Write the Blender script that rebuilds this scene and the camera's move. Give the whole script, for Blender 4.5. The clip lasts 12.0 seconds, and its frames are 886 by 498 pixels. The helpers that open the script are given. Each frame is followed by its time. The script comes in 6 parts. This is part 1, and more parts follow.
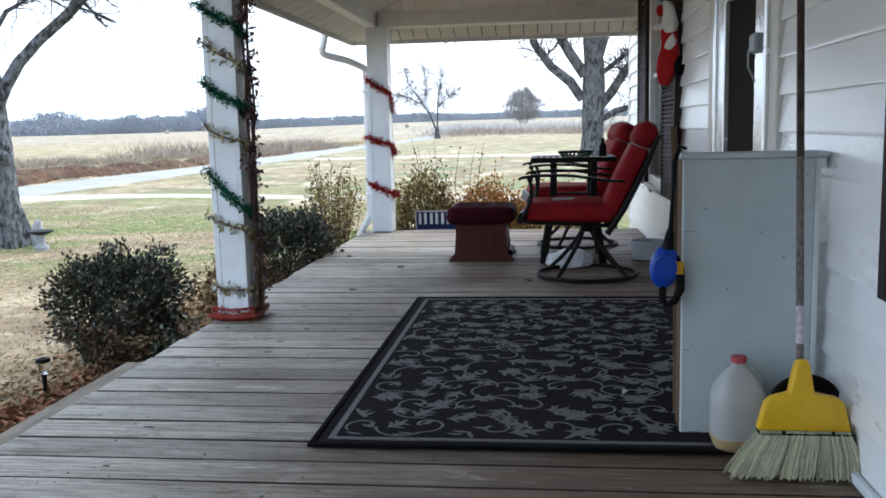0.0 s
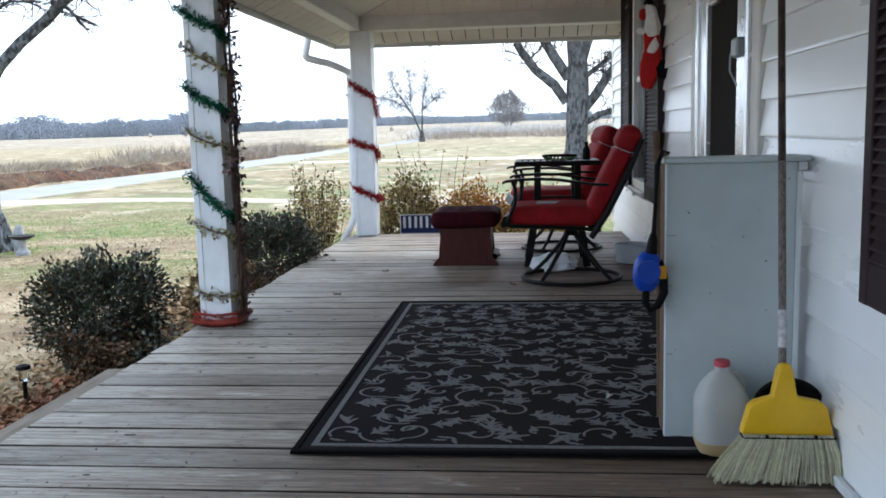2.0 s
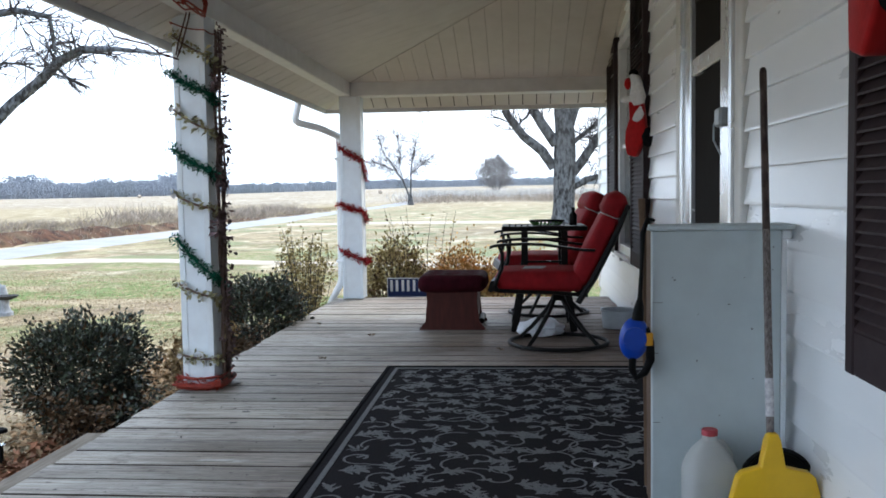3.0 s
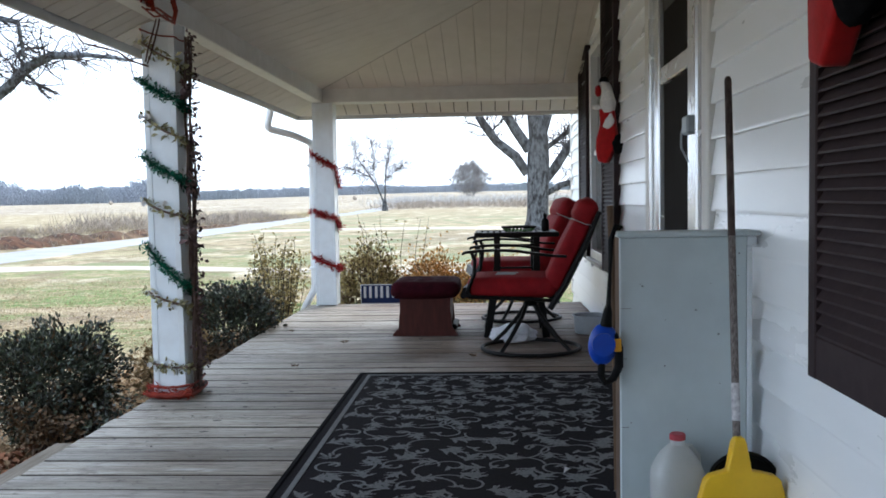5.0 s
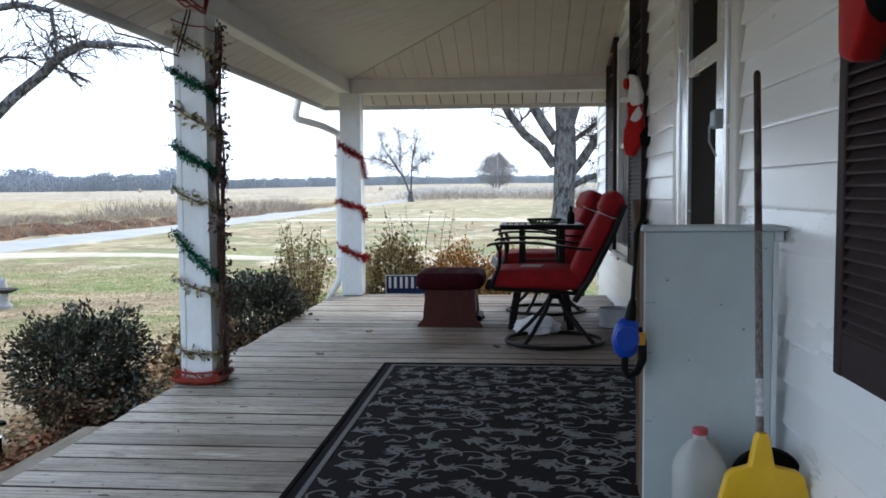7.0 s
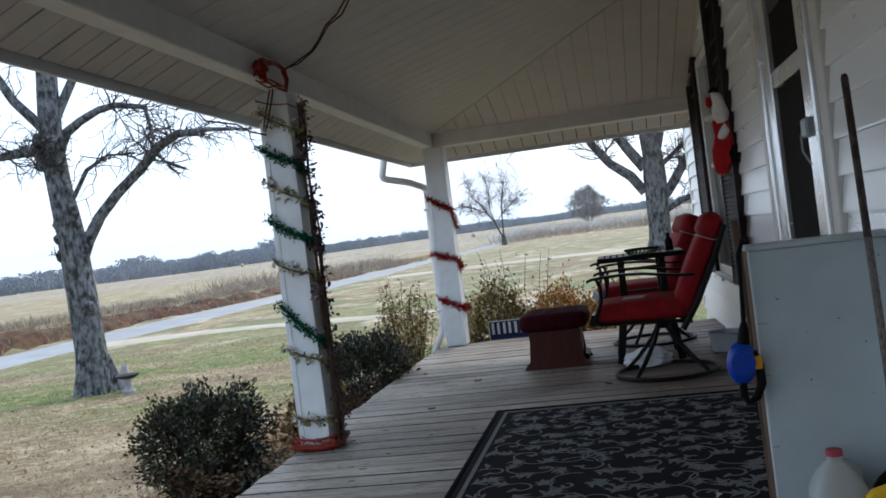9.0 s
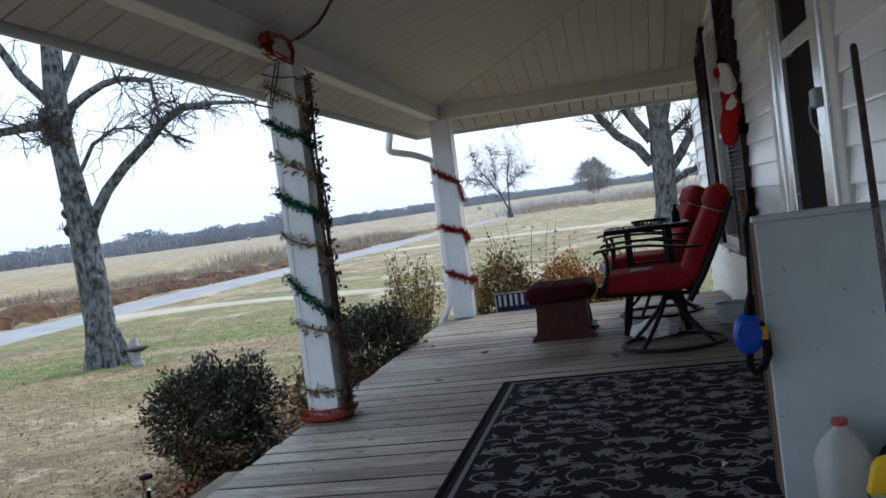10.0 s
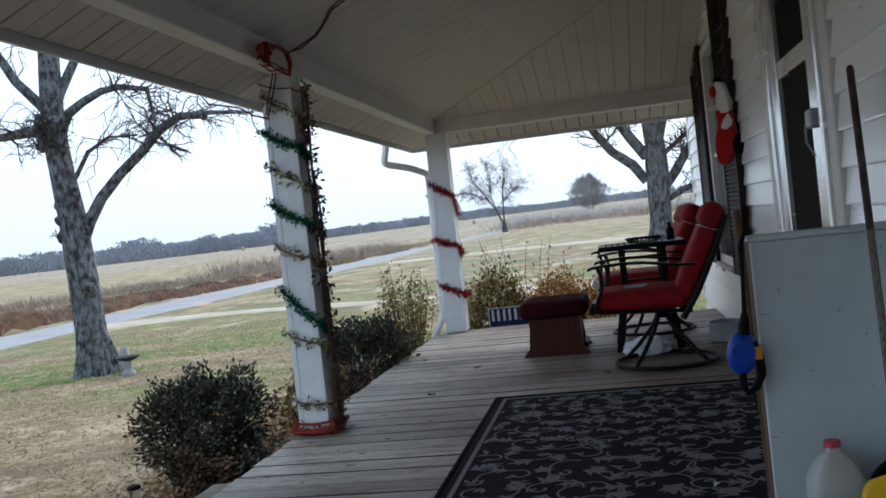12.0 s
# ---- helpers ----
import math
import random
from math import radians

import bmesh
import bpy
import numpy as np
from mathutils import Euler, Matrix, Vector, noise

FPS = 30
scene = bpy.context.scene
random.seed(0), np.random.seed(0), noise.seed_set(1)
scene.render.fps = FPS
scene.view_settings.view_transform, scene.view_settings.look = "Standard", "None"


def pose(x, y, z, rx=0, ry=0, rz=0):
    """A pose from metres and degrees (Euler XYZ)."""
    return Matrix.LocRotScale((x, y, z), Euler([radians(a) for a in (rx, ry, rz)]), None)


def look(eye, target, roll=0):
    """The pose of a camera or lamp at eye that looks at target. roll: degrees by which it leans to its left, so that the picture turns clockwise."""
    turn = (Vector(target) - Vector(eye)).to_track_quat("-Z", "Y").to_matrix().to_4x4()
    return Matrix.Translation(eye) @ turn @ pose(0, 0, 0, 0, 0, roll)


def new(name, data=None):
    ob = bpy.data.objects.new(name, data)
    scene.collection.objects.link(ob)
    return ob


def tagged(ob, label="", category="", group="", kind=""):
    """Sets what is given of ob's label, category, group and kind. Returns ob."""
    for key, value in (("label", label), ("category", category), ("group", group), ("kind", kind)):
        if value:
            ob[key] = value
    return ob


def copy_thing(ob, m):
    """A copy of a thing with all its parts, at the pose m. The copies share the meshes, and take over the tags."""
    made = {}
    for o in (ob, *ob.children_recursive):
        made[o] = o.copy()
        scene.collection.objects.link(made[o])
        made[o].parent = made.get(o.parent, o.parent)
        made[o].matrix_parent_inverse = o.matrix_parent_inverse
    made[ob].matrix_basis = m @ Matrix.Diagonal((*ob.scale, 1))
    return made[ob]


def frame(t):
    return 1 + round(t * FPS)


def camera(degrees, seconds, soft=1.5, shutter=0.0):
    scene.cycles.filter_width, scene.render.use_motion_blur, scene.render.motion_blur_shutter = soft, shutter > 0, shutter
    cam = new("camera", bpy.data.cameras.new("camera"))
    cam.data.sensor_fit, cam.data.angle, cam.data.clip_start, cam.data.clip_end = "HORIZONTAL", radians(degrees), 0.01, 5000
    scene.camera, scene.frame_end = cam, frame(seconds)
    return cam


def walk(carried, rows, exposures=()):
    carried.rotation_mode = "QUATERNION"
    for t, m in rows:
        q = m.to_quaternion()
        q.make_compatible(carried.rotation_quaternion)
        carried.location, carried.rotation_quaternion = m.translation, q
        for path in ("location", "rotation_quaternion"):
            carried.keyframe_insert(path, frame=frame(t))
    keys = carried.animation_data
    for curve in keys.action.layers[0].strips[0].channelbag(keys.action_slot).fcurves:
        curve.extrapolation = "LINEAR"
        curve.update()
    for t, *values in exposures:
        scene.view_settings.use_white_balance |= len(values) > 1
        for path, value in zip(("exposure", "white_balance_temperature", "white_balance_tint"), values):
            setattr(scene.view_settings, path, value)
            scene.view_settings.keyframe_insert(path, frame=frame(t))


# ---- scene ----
# seconds, eye (x, y, z), yaw to the left, pitch up, roll
ROWS = [
    (0.0, 0.0054, 0.0354, 1.0022, 6.854, -7.870, -1.395),
    (0.5, 0.0107, 0.0555, 1.0119, 4.647, -5.450, -2.824),
    (1.0, 0.0025, 0.0338, 1.0040, 5.393, -7.844, -2.074),
    (1.5, 0.0130, 0.0446, 1.0080, 5.851, -6.927, -1.867),
    (2.0, 0.0105, 0.0467, 1.0077, 5.876, -7.702, -1.480),
    (2.5, 0.0065, 0.0355, 1.0033, 6.618, -9.214, -1.201),
    (3.0, 0.0146, 0.0537, 1.0130, 4.985, -3.620, -0.901),
    (3.5, 0.0232, 0.0444, 1.0181, 3.349, -2.755, -2.985),
    (3.7, 0.0207, 0.0437, 1.0179, 2.907, -3.586, -2.442),
    (5.3, 0.0310, 0.0430, 1.0200, 3.140, -2.995, -0.686),
    (5.5, 0.0280, 0.0300, 1.0220, 2.057, -1.825, -1.339),
    (6.0, 0.0300, 0.0400, 1.0130, 3.929, -6.575, -0.964),
    (6.5, 0.0310, 0.0300, 1.0130, 6.547, -7.949, 1.284),
    (6.7, 0.0310, 0.0280, 1.0150, 5.430, -5.550, 1.274),
    (8.3, 0.0307, 0.0123, 1.0350, 9.533, -1.150, -7.864),
    (8.5, 0.0319, 0.0077, 1.0331, 9.398, -0.911, -7.939),
    (9.0, 0.0349, 0.0152, 1.0348, 11.054, -0.501, -7.211),
    (9.5, 0.0316, 0.0121, 1.0364, 11.821, -1.118, -7.089),
    (10.0, 0.0319, 0.0018, 1.0342, 11.669, -2.202, -7.439),
    (10.5, 0.0362, 0.0184, 1.0358, 11.875, -0.404, -6.804),
    (11.0, 0.0331, 0.0058, 1.0340, 11.861, -1.870, -7.152),
    (11.5, 0.0312, 0.0098, 1.0339, 11.048, 0.779, -7.499),
    (12.0, 0.0302, 0.0130, 1.0366, 11.189, -1.386, -6.457),
]


def aim(x, y, z, yaw, pitch, roll):
    a, p = radians(yaw), radians(pitch)
    way = Vector((-math.sin(a) * math.cos(p), math.cos(a) * math.cos(p), math.sin(p)))
    return look((x, y, z), Vector((x, y, z)) + way, roll)


cam = camera(53.35, 12.0, soft=1.7)
walk(cam, [(t, aim(*r)) for t, *r in ROWS], [(0.0, 0.66, 5900, 8), (3.0, 0.68, 5900, 8), (3.5, 0.60, 5900, 8), (5.5, 0.72, 5900, 8), (6.5, 0.60, 5900, 8), (8.5, 0.12, 5850, 8), (9.3, -0.06, 5850, 8), (10.8, -0.10, 5850, 8), (11.5, -0.06, 5850, 8), (12.0, -0.12, 5850, 8)])

# ---- light ----
SUN_EL, SUN_AZ = radians(42), radians(30)   # azimuth from +y towards +x
world = bpy.data.worlds.new("sky")
scene.world = world
world.use_nodes = True
wn, wl = world.node_tree.nodes, world.node_tree.links
sky = wn.new("ShaderNodeTexSky")
sky.sky_type, sky.sun_disc = "NISHITA", False
sky.sun_elevation, sky.sun_rotation = SUN_EL, SUN_AZ
sky.dust_density, sky.air_density, sky.ozone_density = 6.0, 1.0, 1.0
haze = wn.new("ShaderNodeMixRGB")
haze.inputs[0].default_value = 0.65
haze.inputs[2].default_value = (9.0, 9.9, 11.2, 1)
wl.new(sky.outputs[0], haze.inputs[1])
wl.new(haze.outputs[0], wn["Background"].inputs[0])
wn["Background"].inputs[1].default_value = 0.172
sun = new("sun", bpy.data.lights.new("sun", "SUN"))
sun.data.energy, sun.data.angle, sun.data.color = 1.55, radians(12), (1.0, 0.94, 0.86)
sun.matrix_world = look((0, 0, 0), (-math.sin(SUN_AZ) * math.cos(SUN_EL), -math.cos(SUN_AZ) * math.cos(SUN_EL), -math.sin(SUN_EL)))

# ---- materials ----


def mat(name, c1, c2=None, scale=8.0, rough=0.6, bump=0.0, bscale=60.0, metal=0.0, stretch=(1, 1, 1), rnd=0.0,
        island=0.0, sharp=0.18, big=0.0, bigscale=0.7, c3=None, spec=0.22, trans=0.0, alpha=1.0, rvar=0.0, sheen=0.0):
    """Two colours mixed by fine noise, a third by broad stains; rnd / island: brightness by object / piece."""
    m = bpy.data.materials.new(name)
    m.use_nodes = True
    n, l = m.node_tree.nodes, m.node_tree.links
    b = n["Principled BSDF"]
    b.inputs["Roughness"].default_value, b.inputs["Metallic"].default_value = rough, metal
    b.inputs["Specular IOR Level"].default_value = spec
    b.inputs["Transmission Weight"].default_value = trans
    b.inputs["Sheen Weight"].default_value = sheen
    co = n.new("ShaderNodeTexCoord")
    info = n.new("ShaderNodeObjectInfo")
    off = n.new("ShaderNodeVectorMath")
    off.operation = "MULTIPLY_ADD"
    off.inputs[1].default_value = (61, 37, 53)
    l.new(info.outputs["Random"], off.inputs[0])
    l.new(co.outputs["Object"], off.inputs[2])
    mp = n.new("ShaderNodeMapping")
    mp.inputs["Scale"].default_value = stretch
    l.new(off.outputs[0], mp.inputs[0])

    def nz(sc, det=6.0, ro=0.6):
        t = n.new("ShaderNodeTexNoise")
        t.inputs["Scale"].default_value, t.inputs["Detail"].default_value, t.inputs["Roughness"].default_value = sc, det, ro
        l.new(mp.outputs[0], t.inputs["Vector"])
        return t

    def ramp(src, a, z):
        r = n.new("ShaderNodeMapRange")
        r.inputs[1].default_value, r.inputs[2].default_value = a, z
        l.new(src, r.inputs[0])
        return r.outputs[0]

    def mix(f, a, c, kind="MIX"):
        x = n.new("ShaderNodeMixRGB")
        x.blend_type = kind
        for sock, v in ((x.inputs[0], f), (x.inputs[1], a), (x.inputs[2], c)):
            if isinstance(v, (int, float)):
                sock.default_value = v
            elif isinstance(v, tuple):
                sock.default_value = (*v, 1)
            else:
                l.new(v, sock)
        return x.outputs[0]

    fine = nz(scale)
    col = mix(ramp(fine.outputs[0], 0.5 - sharp, 0.5 + sharp), tuple(c1), tuple(c2 or [v * 0.82 for v in c1]))
    if big:
        stain = nz(bigscale, 3.0)
        f = n.new("ShaderNodeMath")
        f.operation = "MULTIPLY"
        f.inputs[1].default_value = big
        l.new(ramp(stain.outputs[0], 0.42, 0.66), f.inputs[0])
        col = mix(f.outputs[0], col, tuple(c3 or [v * 0.6 for v in c1]))
    for amount, out in ((rnd, info.outputs["Random"]), (island, None)):
        if amount:
            if out is None:
                out = n.new("ShaderNodeNewGeometry").outputs["Random Per Island"]
            r = n.new("ShaderNodeMapRange")
            r.inputs[3].default_value, r.inputs[4].default_value = 1 - amount, 1 + amount
            l.new(out, r.inputs[0])
            v = n.new("ShaderNodeVectorMath")
            v.operation = "SCALE"
            l.new(col, v.inputs[0])
            l.new(r.outputs[0], v.inputs["Scale"])
            col = v.outputs[0]
    l.new(col, b.inputs["Base Color"])
    if rvar:
        r = n.new("ShaderNodeMapRange")
        r.inputs[3].default_value, r.inputs[4].default_value = rough - rvar, rough + rvar
        l.new(nz(scale * 0.4).outputs[0], r.inputs[0])
        l.new(r.outputs[0], b.inputs["Roughness"])
    if bump:
        bp = n.new("ShaderNodeBump")
        bp.inputs["Strength"].default_value, bp.inputs["Distance"].default_value = 0.7, bump
        l.new(nz(bscale).outputs[0], bp.inputs["Height"])
        l.new(bp.outputs[0], b.inputs["Normal"])
    return m


M_STEP = mat("step_wood", (0.29, 0.255, 0.205), (0.15, 0.125, 0.095), 5, 0.8, 0.002, 30, stretch=(12, 1, 12), big=0.5, bigscale=1.5, c3=(0.12, 0.095, 0.07))
# near-black colour that stands in for shade in gaps
M_DARK = mat("painted_gap_shade", (0.02, 0.018, 0.016), rough=0.9)
M_WHITE = mat("white_paint", (0.81, 0.865, 0.905), (0.74, 0.785, 0.82), 12, 0.42, 0.0006, 25, big=0.3, bigscale=1.4, c3=(0.60, 0.59, 0.56), spec=0.5)
M_BLACKFELT = mat("black_felt", (0.006, 0.006, 0.007), (0.009, 0.009, 0.010), 60, 0.95, spec=0.04)
M_SIDING = mat("white_vinyl_siding", (0.91, 0.93, 0.945), (0.87, 0.89, 0.905), 9, 0.30, 0.0007, 14, rnd=0.05, big=0.35, bigscale=1.1,
               c3=(0.74, 0.73, 0.69), stretch=(1, 0.4, 1), rvar=0.10, spec=0.75)
M_CEIL = mat("cream_vinyl_ceiling", (0.63, 0.585, 0.53), (0.57, 0.525, 0.47), 6, 0.55, 0.0004, 20, big=0.25, bigscale=0.8, c3=(0.56, 0.52, 0.45))
M_TRIM = mat("white_trim", (0.74, 0.73, 0.70), (0.66, 0.65, 0.62), 10, 0.45, 0.0004, 30, big=0.3, bigscale=1.2, c3=(0.55, 0.52, 0.47))
M_ALU = mat("white_aluminium", (0.84, 0.86, 0.87), (0.78, 0.80, 0.81), 18, 0.28, big=0.3, bigscale=2.5, c3=(0.5, 0.5, 0.5), spec=0.5)
M_MILL = mat("worn_mill_aluminium", (0.86, 0.88, 0.90), (0.74, 0.76, 0.78), 9, 0.26, 0.0005, 12, metal=0.65, big=0.3, bigscale=2.5, c3=(0.6, 0.6, 0.6), rvar=0.08, spec=0.5)
M_ROOF = mat("grey_shingle", (0.12, 0.11, 0.10), (0.07, 0.065, 0.06), 40, 0.9, 0.003, 60)
M_SHUTTER = mat("brown_shutter", (0.042, 0.029, 0.031), (0.032, 0.022, 0.024), 20, 0.6, 0.0005, 60, big=0.3, bigscale=3, c3=(0.055, 0.04, 0.04), spec=0.12)
M_ROOM = mat("dim_room", (0.16, 0.14, 0.12), rough=0.8)
M_CURTAIN = mat("dim_curtain", (0.11, 0.105, 0.10), (0.07, 0.066, 0.062), 8, 0.9, stretch=(1, 6, 1), spec=0.05)
M_INNER = mat("dark_inner_door", (0.02, 0.017, 0.016), rough=0.5)
M_SCREEN = mat("dark_screen_mesh", (0.014, 0.012, 0.011), (0.020, 0.017, 0.015), 300, 0.8, big=0.5, bigscale=3, c3=(0.024, 0.022, 0.020), spec=0.04)
M_GLASS = mat("window_glass", (0.85, 0.9, 0.9), (0.85, 0.9, 0.9), rough=0.02, trans=1.0, spec=0.5)
M_RUG = mat("black_rug", (0.013, 0.0112, 0.0135), (0.021, 0.018, 0.020), 140, 0.95, 0.002, 350, big=0.5, bigscale=2.0, c3=(0.022, 0.020, 0.019), spec=0.06)
M_RUG2 = mat("grey_rug_yarn", (0.215, 0.22, 0.225), (0.115, 0.116, 0.118), 90, 0.95, 0.002, 350, big=0.4, bigscale=2.0, c3=(0.17, 0.16, 0.15), spec=0.1)
M_RED = mat("red_cushion", (0.26, 0.006, 0.010), (0.18, 0.004, 0.007), 14, 0.8, 0.002, 200, big=0.3, bigscale=3, c3=(0.16, 0.006, 0.01))
M_MAROON = mat("maroon_velvet", (0.045, 0.005, 0.010), (0.028, 0.004, 0.007), 20, 0.9, 0.002, 160, spec=0.1)
M_MAHOG = mat("reddish_wood", (0.082, 0.020, 0.014), (0.05, 0.013, 0.010), 8, 0.6, 0.0005, 60, stretch=(6, 6, 1), sheen=0.1)
M_BRONZE = mat("dark_bronze_metal", (0.0035, 0.003, 0.0028), (0.008, 0.0065, 0.006), 40, 0.5, 0.0004, 200, metal=0.0, spec=0.16)
M_BLACK = mat("black_plastic", (0.0045, 0.0045, 0.005), (0.007, 0.007, 0.007), 60, rough=0.55, spec=0.10)
M_BLUE = mat("blue_plastic", (0.004, 0.055, 0.42), (0.004, 0.045, 0.36), 30, 0.32, spec=0.5)
M_ORANGE = mat("orange_label", (0.75, 0.36, 0.03), rough=0.5)
M_YELLOW = mat("yellow_plastic", (0.85, 0.52, 0.004), (0.76, 0.45, 0.004), 12, 0.42, big=0.25, bigscale=8, c3=(0.6, 0.36, 0.01), spec=0.5)
M_BRISTLE = mat("pale_bristle", (0.74, 0.73, 0.56), (0.58, 0.57, 0.40), 60, 0.7, island=0.3)
M_HANDLE = mat("brown_broom_handle", (0.055, 0.036, 0.032), (0.035, 0.024, 0.023), 30, 0.6, stretch=(8, 8, 1), big=0.4, bigscale=6, c3=(0.2, 0.15, 0.13))
M_WORNROD = mat("worn_grey_handle", (0.24, 0.21, 0.195), (0.10, 0.08, 0.075), 25, 0.55, stretch=(9, 9, 0.6), sharp=0.12)
M_LABEL = mat("torn_paper_label", (0.75, 0.74, 0.74), (0.35, 0.34, 0.38), 60, 0.7)
M_JUG = mat("milky_plastic", (0.84, 0.85, 0.83), (0.79, 0.80, 0.77), 12, 0.32, trans=0.55, spec=0.5)
M_JUICE = mat("amber_liquid", (0.80, 0.62, 0.32), (0.74, 0.53, 0.24), 12, rough=0.35, trans=0.4, spec=0.5)
M_CAP = mat("red_cap", (0.46, 0.06, 0.08), rough=0.5, spec=0.5)
M_CABINET = mat("chipped_grey_white_paint", (0.58, 0.655, 0.675), (0.52, 0.59, 0.61), 7, 0.42, 0.0008, 40, big=0.35, bigscale=2.2, c3=(0.42, 0.45, 0.46))
M_SCUFF = mat("grey_scuff", (0.24, 0.25, 0.25), rough=0.8)
M_CHIP = mat("paint_chip", (0.12, 0.11, 0.10), rough=0.8)
M_RAWWOOD = mat("bare_wood_edge", (0.15, 0.095, 0.06), (0.07, 0.045, 0.03), 10, 0.8, stretch=(8, 8, 1))
M_PAIL = mat("pale_grey_tub", (0.45, 0.47, 0.48), (0.38, 0.4, 0.41), 14, 0.5)
M_BAG = mat("white_plastic_bag", (0.80, 0.80, 0.82), (0.7, 0.7, 0.72), 20, 0.4, trans=0.15)
M_NAVY = mat("navy_sign", (0.015, 0.028, 0.10), rough=0.5)
M_SIGNW = mat("white_sign_print", (0.75, 0.76, 0.78), rough=0.5)
M_SATIN = mat("red_felt", (0.42, 0.006, 0.007), (0.30, 0.004, 0.005), 30, 0.85, 0.001, 150, sheen=0.2)
M_FUR = mat("white_plush", (0.78, 0.77, 0.75), (0.62, 0.61, 0.6), 60, 0.95, 0.004, 120)
M_GREENT = mat("green_tinsel", (0.010, 0.145, 0.085), (0.005, 0.06, 0.035), 50, 0.35, metal=0.35, island=0.6)
M_GOLDT = mat("gold_leaf_garland", (0.42, 0.40, 0.24), (0.26, 0.24, 0.13), 50, 0.4, metal=0.3, island=0.5)
M_REDT = mat("red_tinsel", (0.36, 0.014, 0.016), (0.22, 0.008, 0.010), 50, 0.5, metal=0.15, island=0.5)
M_BOW = mat("orange_red_ribbon", (0.36, 0.040, 0.018), (0.15, 0.018, 0.010), 30, 0.5)
M_VINE = mat("dry_vine", (0.20, 0.14, 0.115), (0.12, 0.08, 0.07), 30, 0.85, island=0.3)
M_VINELEAF = mat("dull_purple_vine_leaf", (0.20, 0.135, 0.13), (0.11, 0.075, 0.08), 30, 0.7, island=0.5)
M_CORD = mat("brown_cord", (0.075, 0.03, 0.022), (0.04, 0.018, 0.014), 40, rough=0.6)
M_BARK = mat("grey_lichen_bark", (0.195, 0.212, 0.235), (0.024, 0.023, 0.025), 16, 0.95, 0.035, 20, stretch=(1, 1, 0.5), sharp=0.11, big=0.5, bigscale=2.2,
             c3=(0.075, 0.08, 0.06))
# ceiling cream darkened: the shade in the grooves is put into this colour
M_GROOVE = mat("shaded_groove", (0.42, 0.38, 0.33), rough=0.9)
M_TWIG = mat("grey_twig", (0.065, 0.055, 0.052), (0.035, 0.03, 0.03), 20, 0.95)
M_BUSH = mat("dark_green_leaf", (0.072, 0.084, 0.052), (0.022, 0.030, 0.020), 30, 0.34, island=0.8, spec=0.5)
M_BUSHRED = mat("bronze_leaf", (0.15, 0.085, 0.045), (0.075, 0.055, 0.03), 30, 0.6, island=0.5)
M_TANLEAF = mat("tan_leaf", (0.33, 0.235, 0.12), (0.22, 0.15, 0.07), 30, 0.8, island=0.45)
M_GOLDLEAF = mat("golden_autumn_leaf", (0.50, 0.28, 0.08), (0.34, 0.17, 0.05), 30, 0.8, island=0.5)
M_OLIVELEAF = mat("olive_leaf", (0.34, 0.27, 0.11), (0.22, 0.17, 0.07), 30, 0.8, island=0.5)
M_LITTER = mat("fallen_leaf", (0.38, 0.265, 0.15), (0.23, 0.145, 0.08), 30, 0.85, island=0.6)
M_STRAW = mat("dry_straw", (0.48, 0.40, 0.25), (0.36, 0.29, 0.17), 30, 0.85, island=0.4)
# distance haze is put into this pale blue-grey woods colour
M_FARWOOD = mat("hazed_far_woods", (0.35, 0.375, 0.42), (0.26, 0.285, 0.325), 0.4, 0.95, island=0.07, big=0.5, bigscale=0.03, c3=(0.16, 0.20, 0.20))
M_BRUSH = mat("far_brush", (0.40, 0.345, 0.285), (0.27, 0.225, 0.185), 0.8, 0.95, island=0.4)
M_STONE = mat("grey_concrete", (0.36, 0.37, 0.38), (0.22, 0.225, 0.23), 18, 0.85, 0.002, 60)
M_DARKSTONE = mat("dark_wet_concrete", (0.05, 0.05, 0.05), (0.025, 0.025, 0.027), 25, 0.7, 0.002, 60)
M_STEEL = mat("steel", (0.30, 0.34, 0.36), (0.24, 0.27, 0.29), 20, rough=0.45, metal=0.0, spec=0.4)
M_BARKFAR = mat("grey_blotched_bark", (0.16, 0.165, 0.17), (0.028, 0.026, 0.027), 7, 0.95, 0.05, 9, stretch=(1, 1, 0.5), sharp=0.12, big=0.5, bigscale=0.8, c3=(0.09, 0.085, 0.08))
M_THICKET = mat("grey_bare_twigs", (0.29, 0.28, 0.275), (0.19, 0.18, 0.178), 1.5, 0.95, island=0.35)
M_PALEBRUSH = mat("pale_bare_brush", (0.56, 0.55, 0.53), (0.42, 0.41, 0.39), 1.0, 0.95, island=0.35)
M_REDLEAF = mat("red_brown_leaf", (0.31, 0.155, 0.09), (0.17, 0.08, 0.045), 30, 0.85, island=0.6)
M_GRAVEL = mat("pale_gravel", (0.36, 0.375, 0.395), (0.28, 0.29, 0.305), 1.3, 0.95, 0.02, 20, big=0.4, bigscale=0.18, c3=(0.40, 0.36, 0.30))
M_DIRT = mat("red_brown_bank", (0.105, 0.052, 0.031), (0.03, 0.018, 0.013), 2.6, 0.95, 0.12, 3, sharp=0.1, big=0.45, bigscale=0.9, c3=(0.20, 0.145, 0.085))
M_TRACK = mat("pale_bare_track", (0.52, 0.475, 0.40), (0.42, 0.375, 0.30), 1.6, 0.95, 0.02, 20, big=0.5, bigscale=0.4, c3=(0.36, 0.30, 0.21))
M_TRAYG = mat("green_lattice", (0.05, 0.14, 0.025), (0.03, 0.09, 0.02), 40, 0.5)
M_PAPER = mat("paper", (0.7, 0.7, 0.7), rough=0.7)


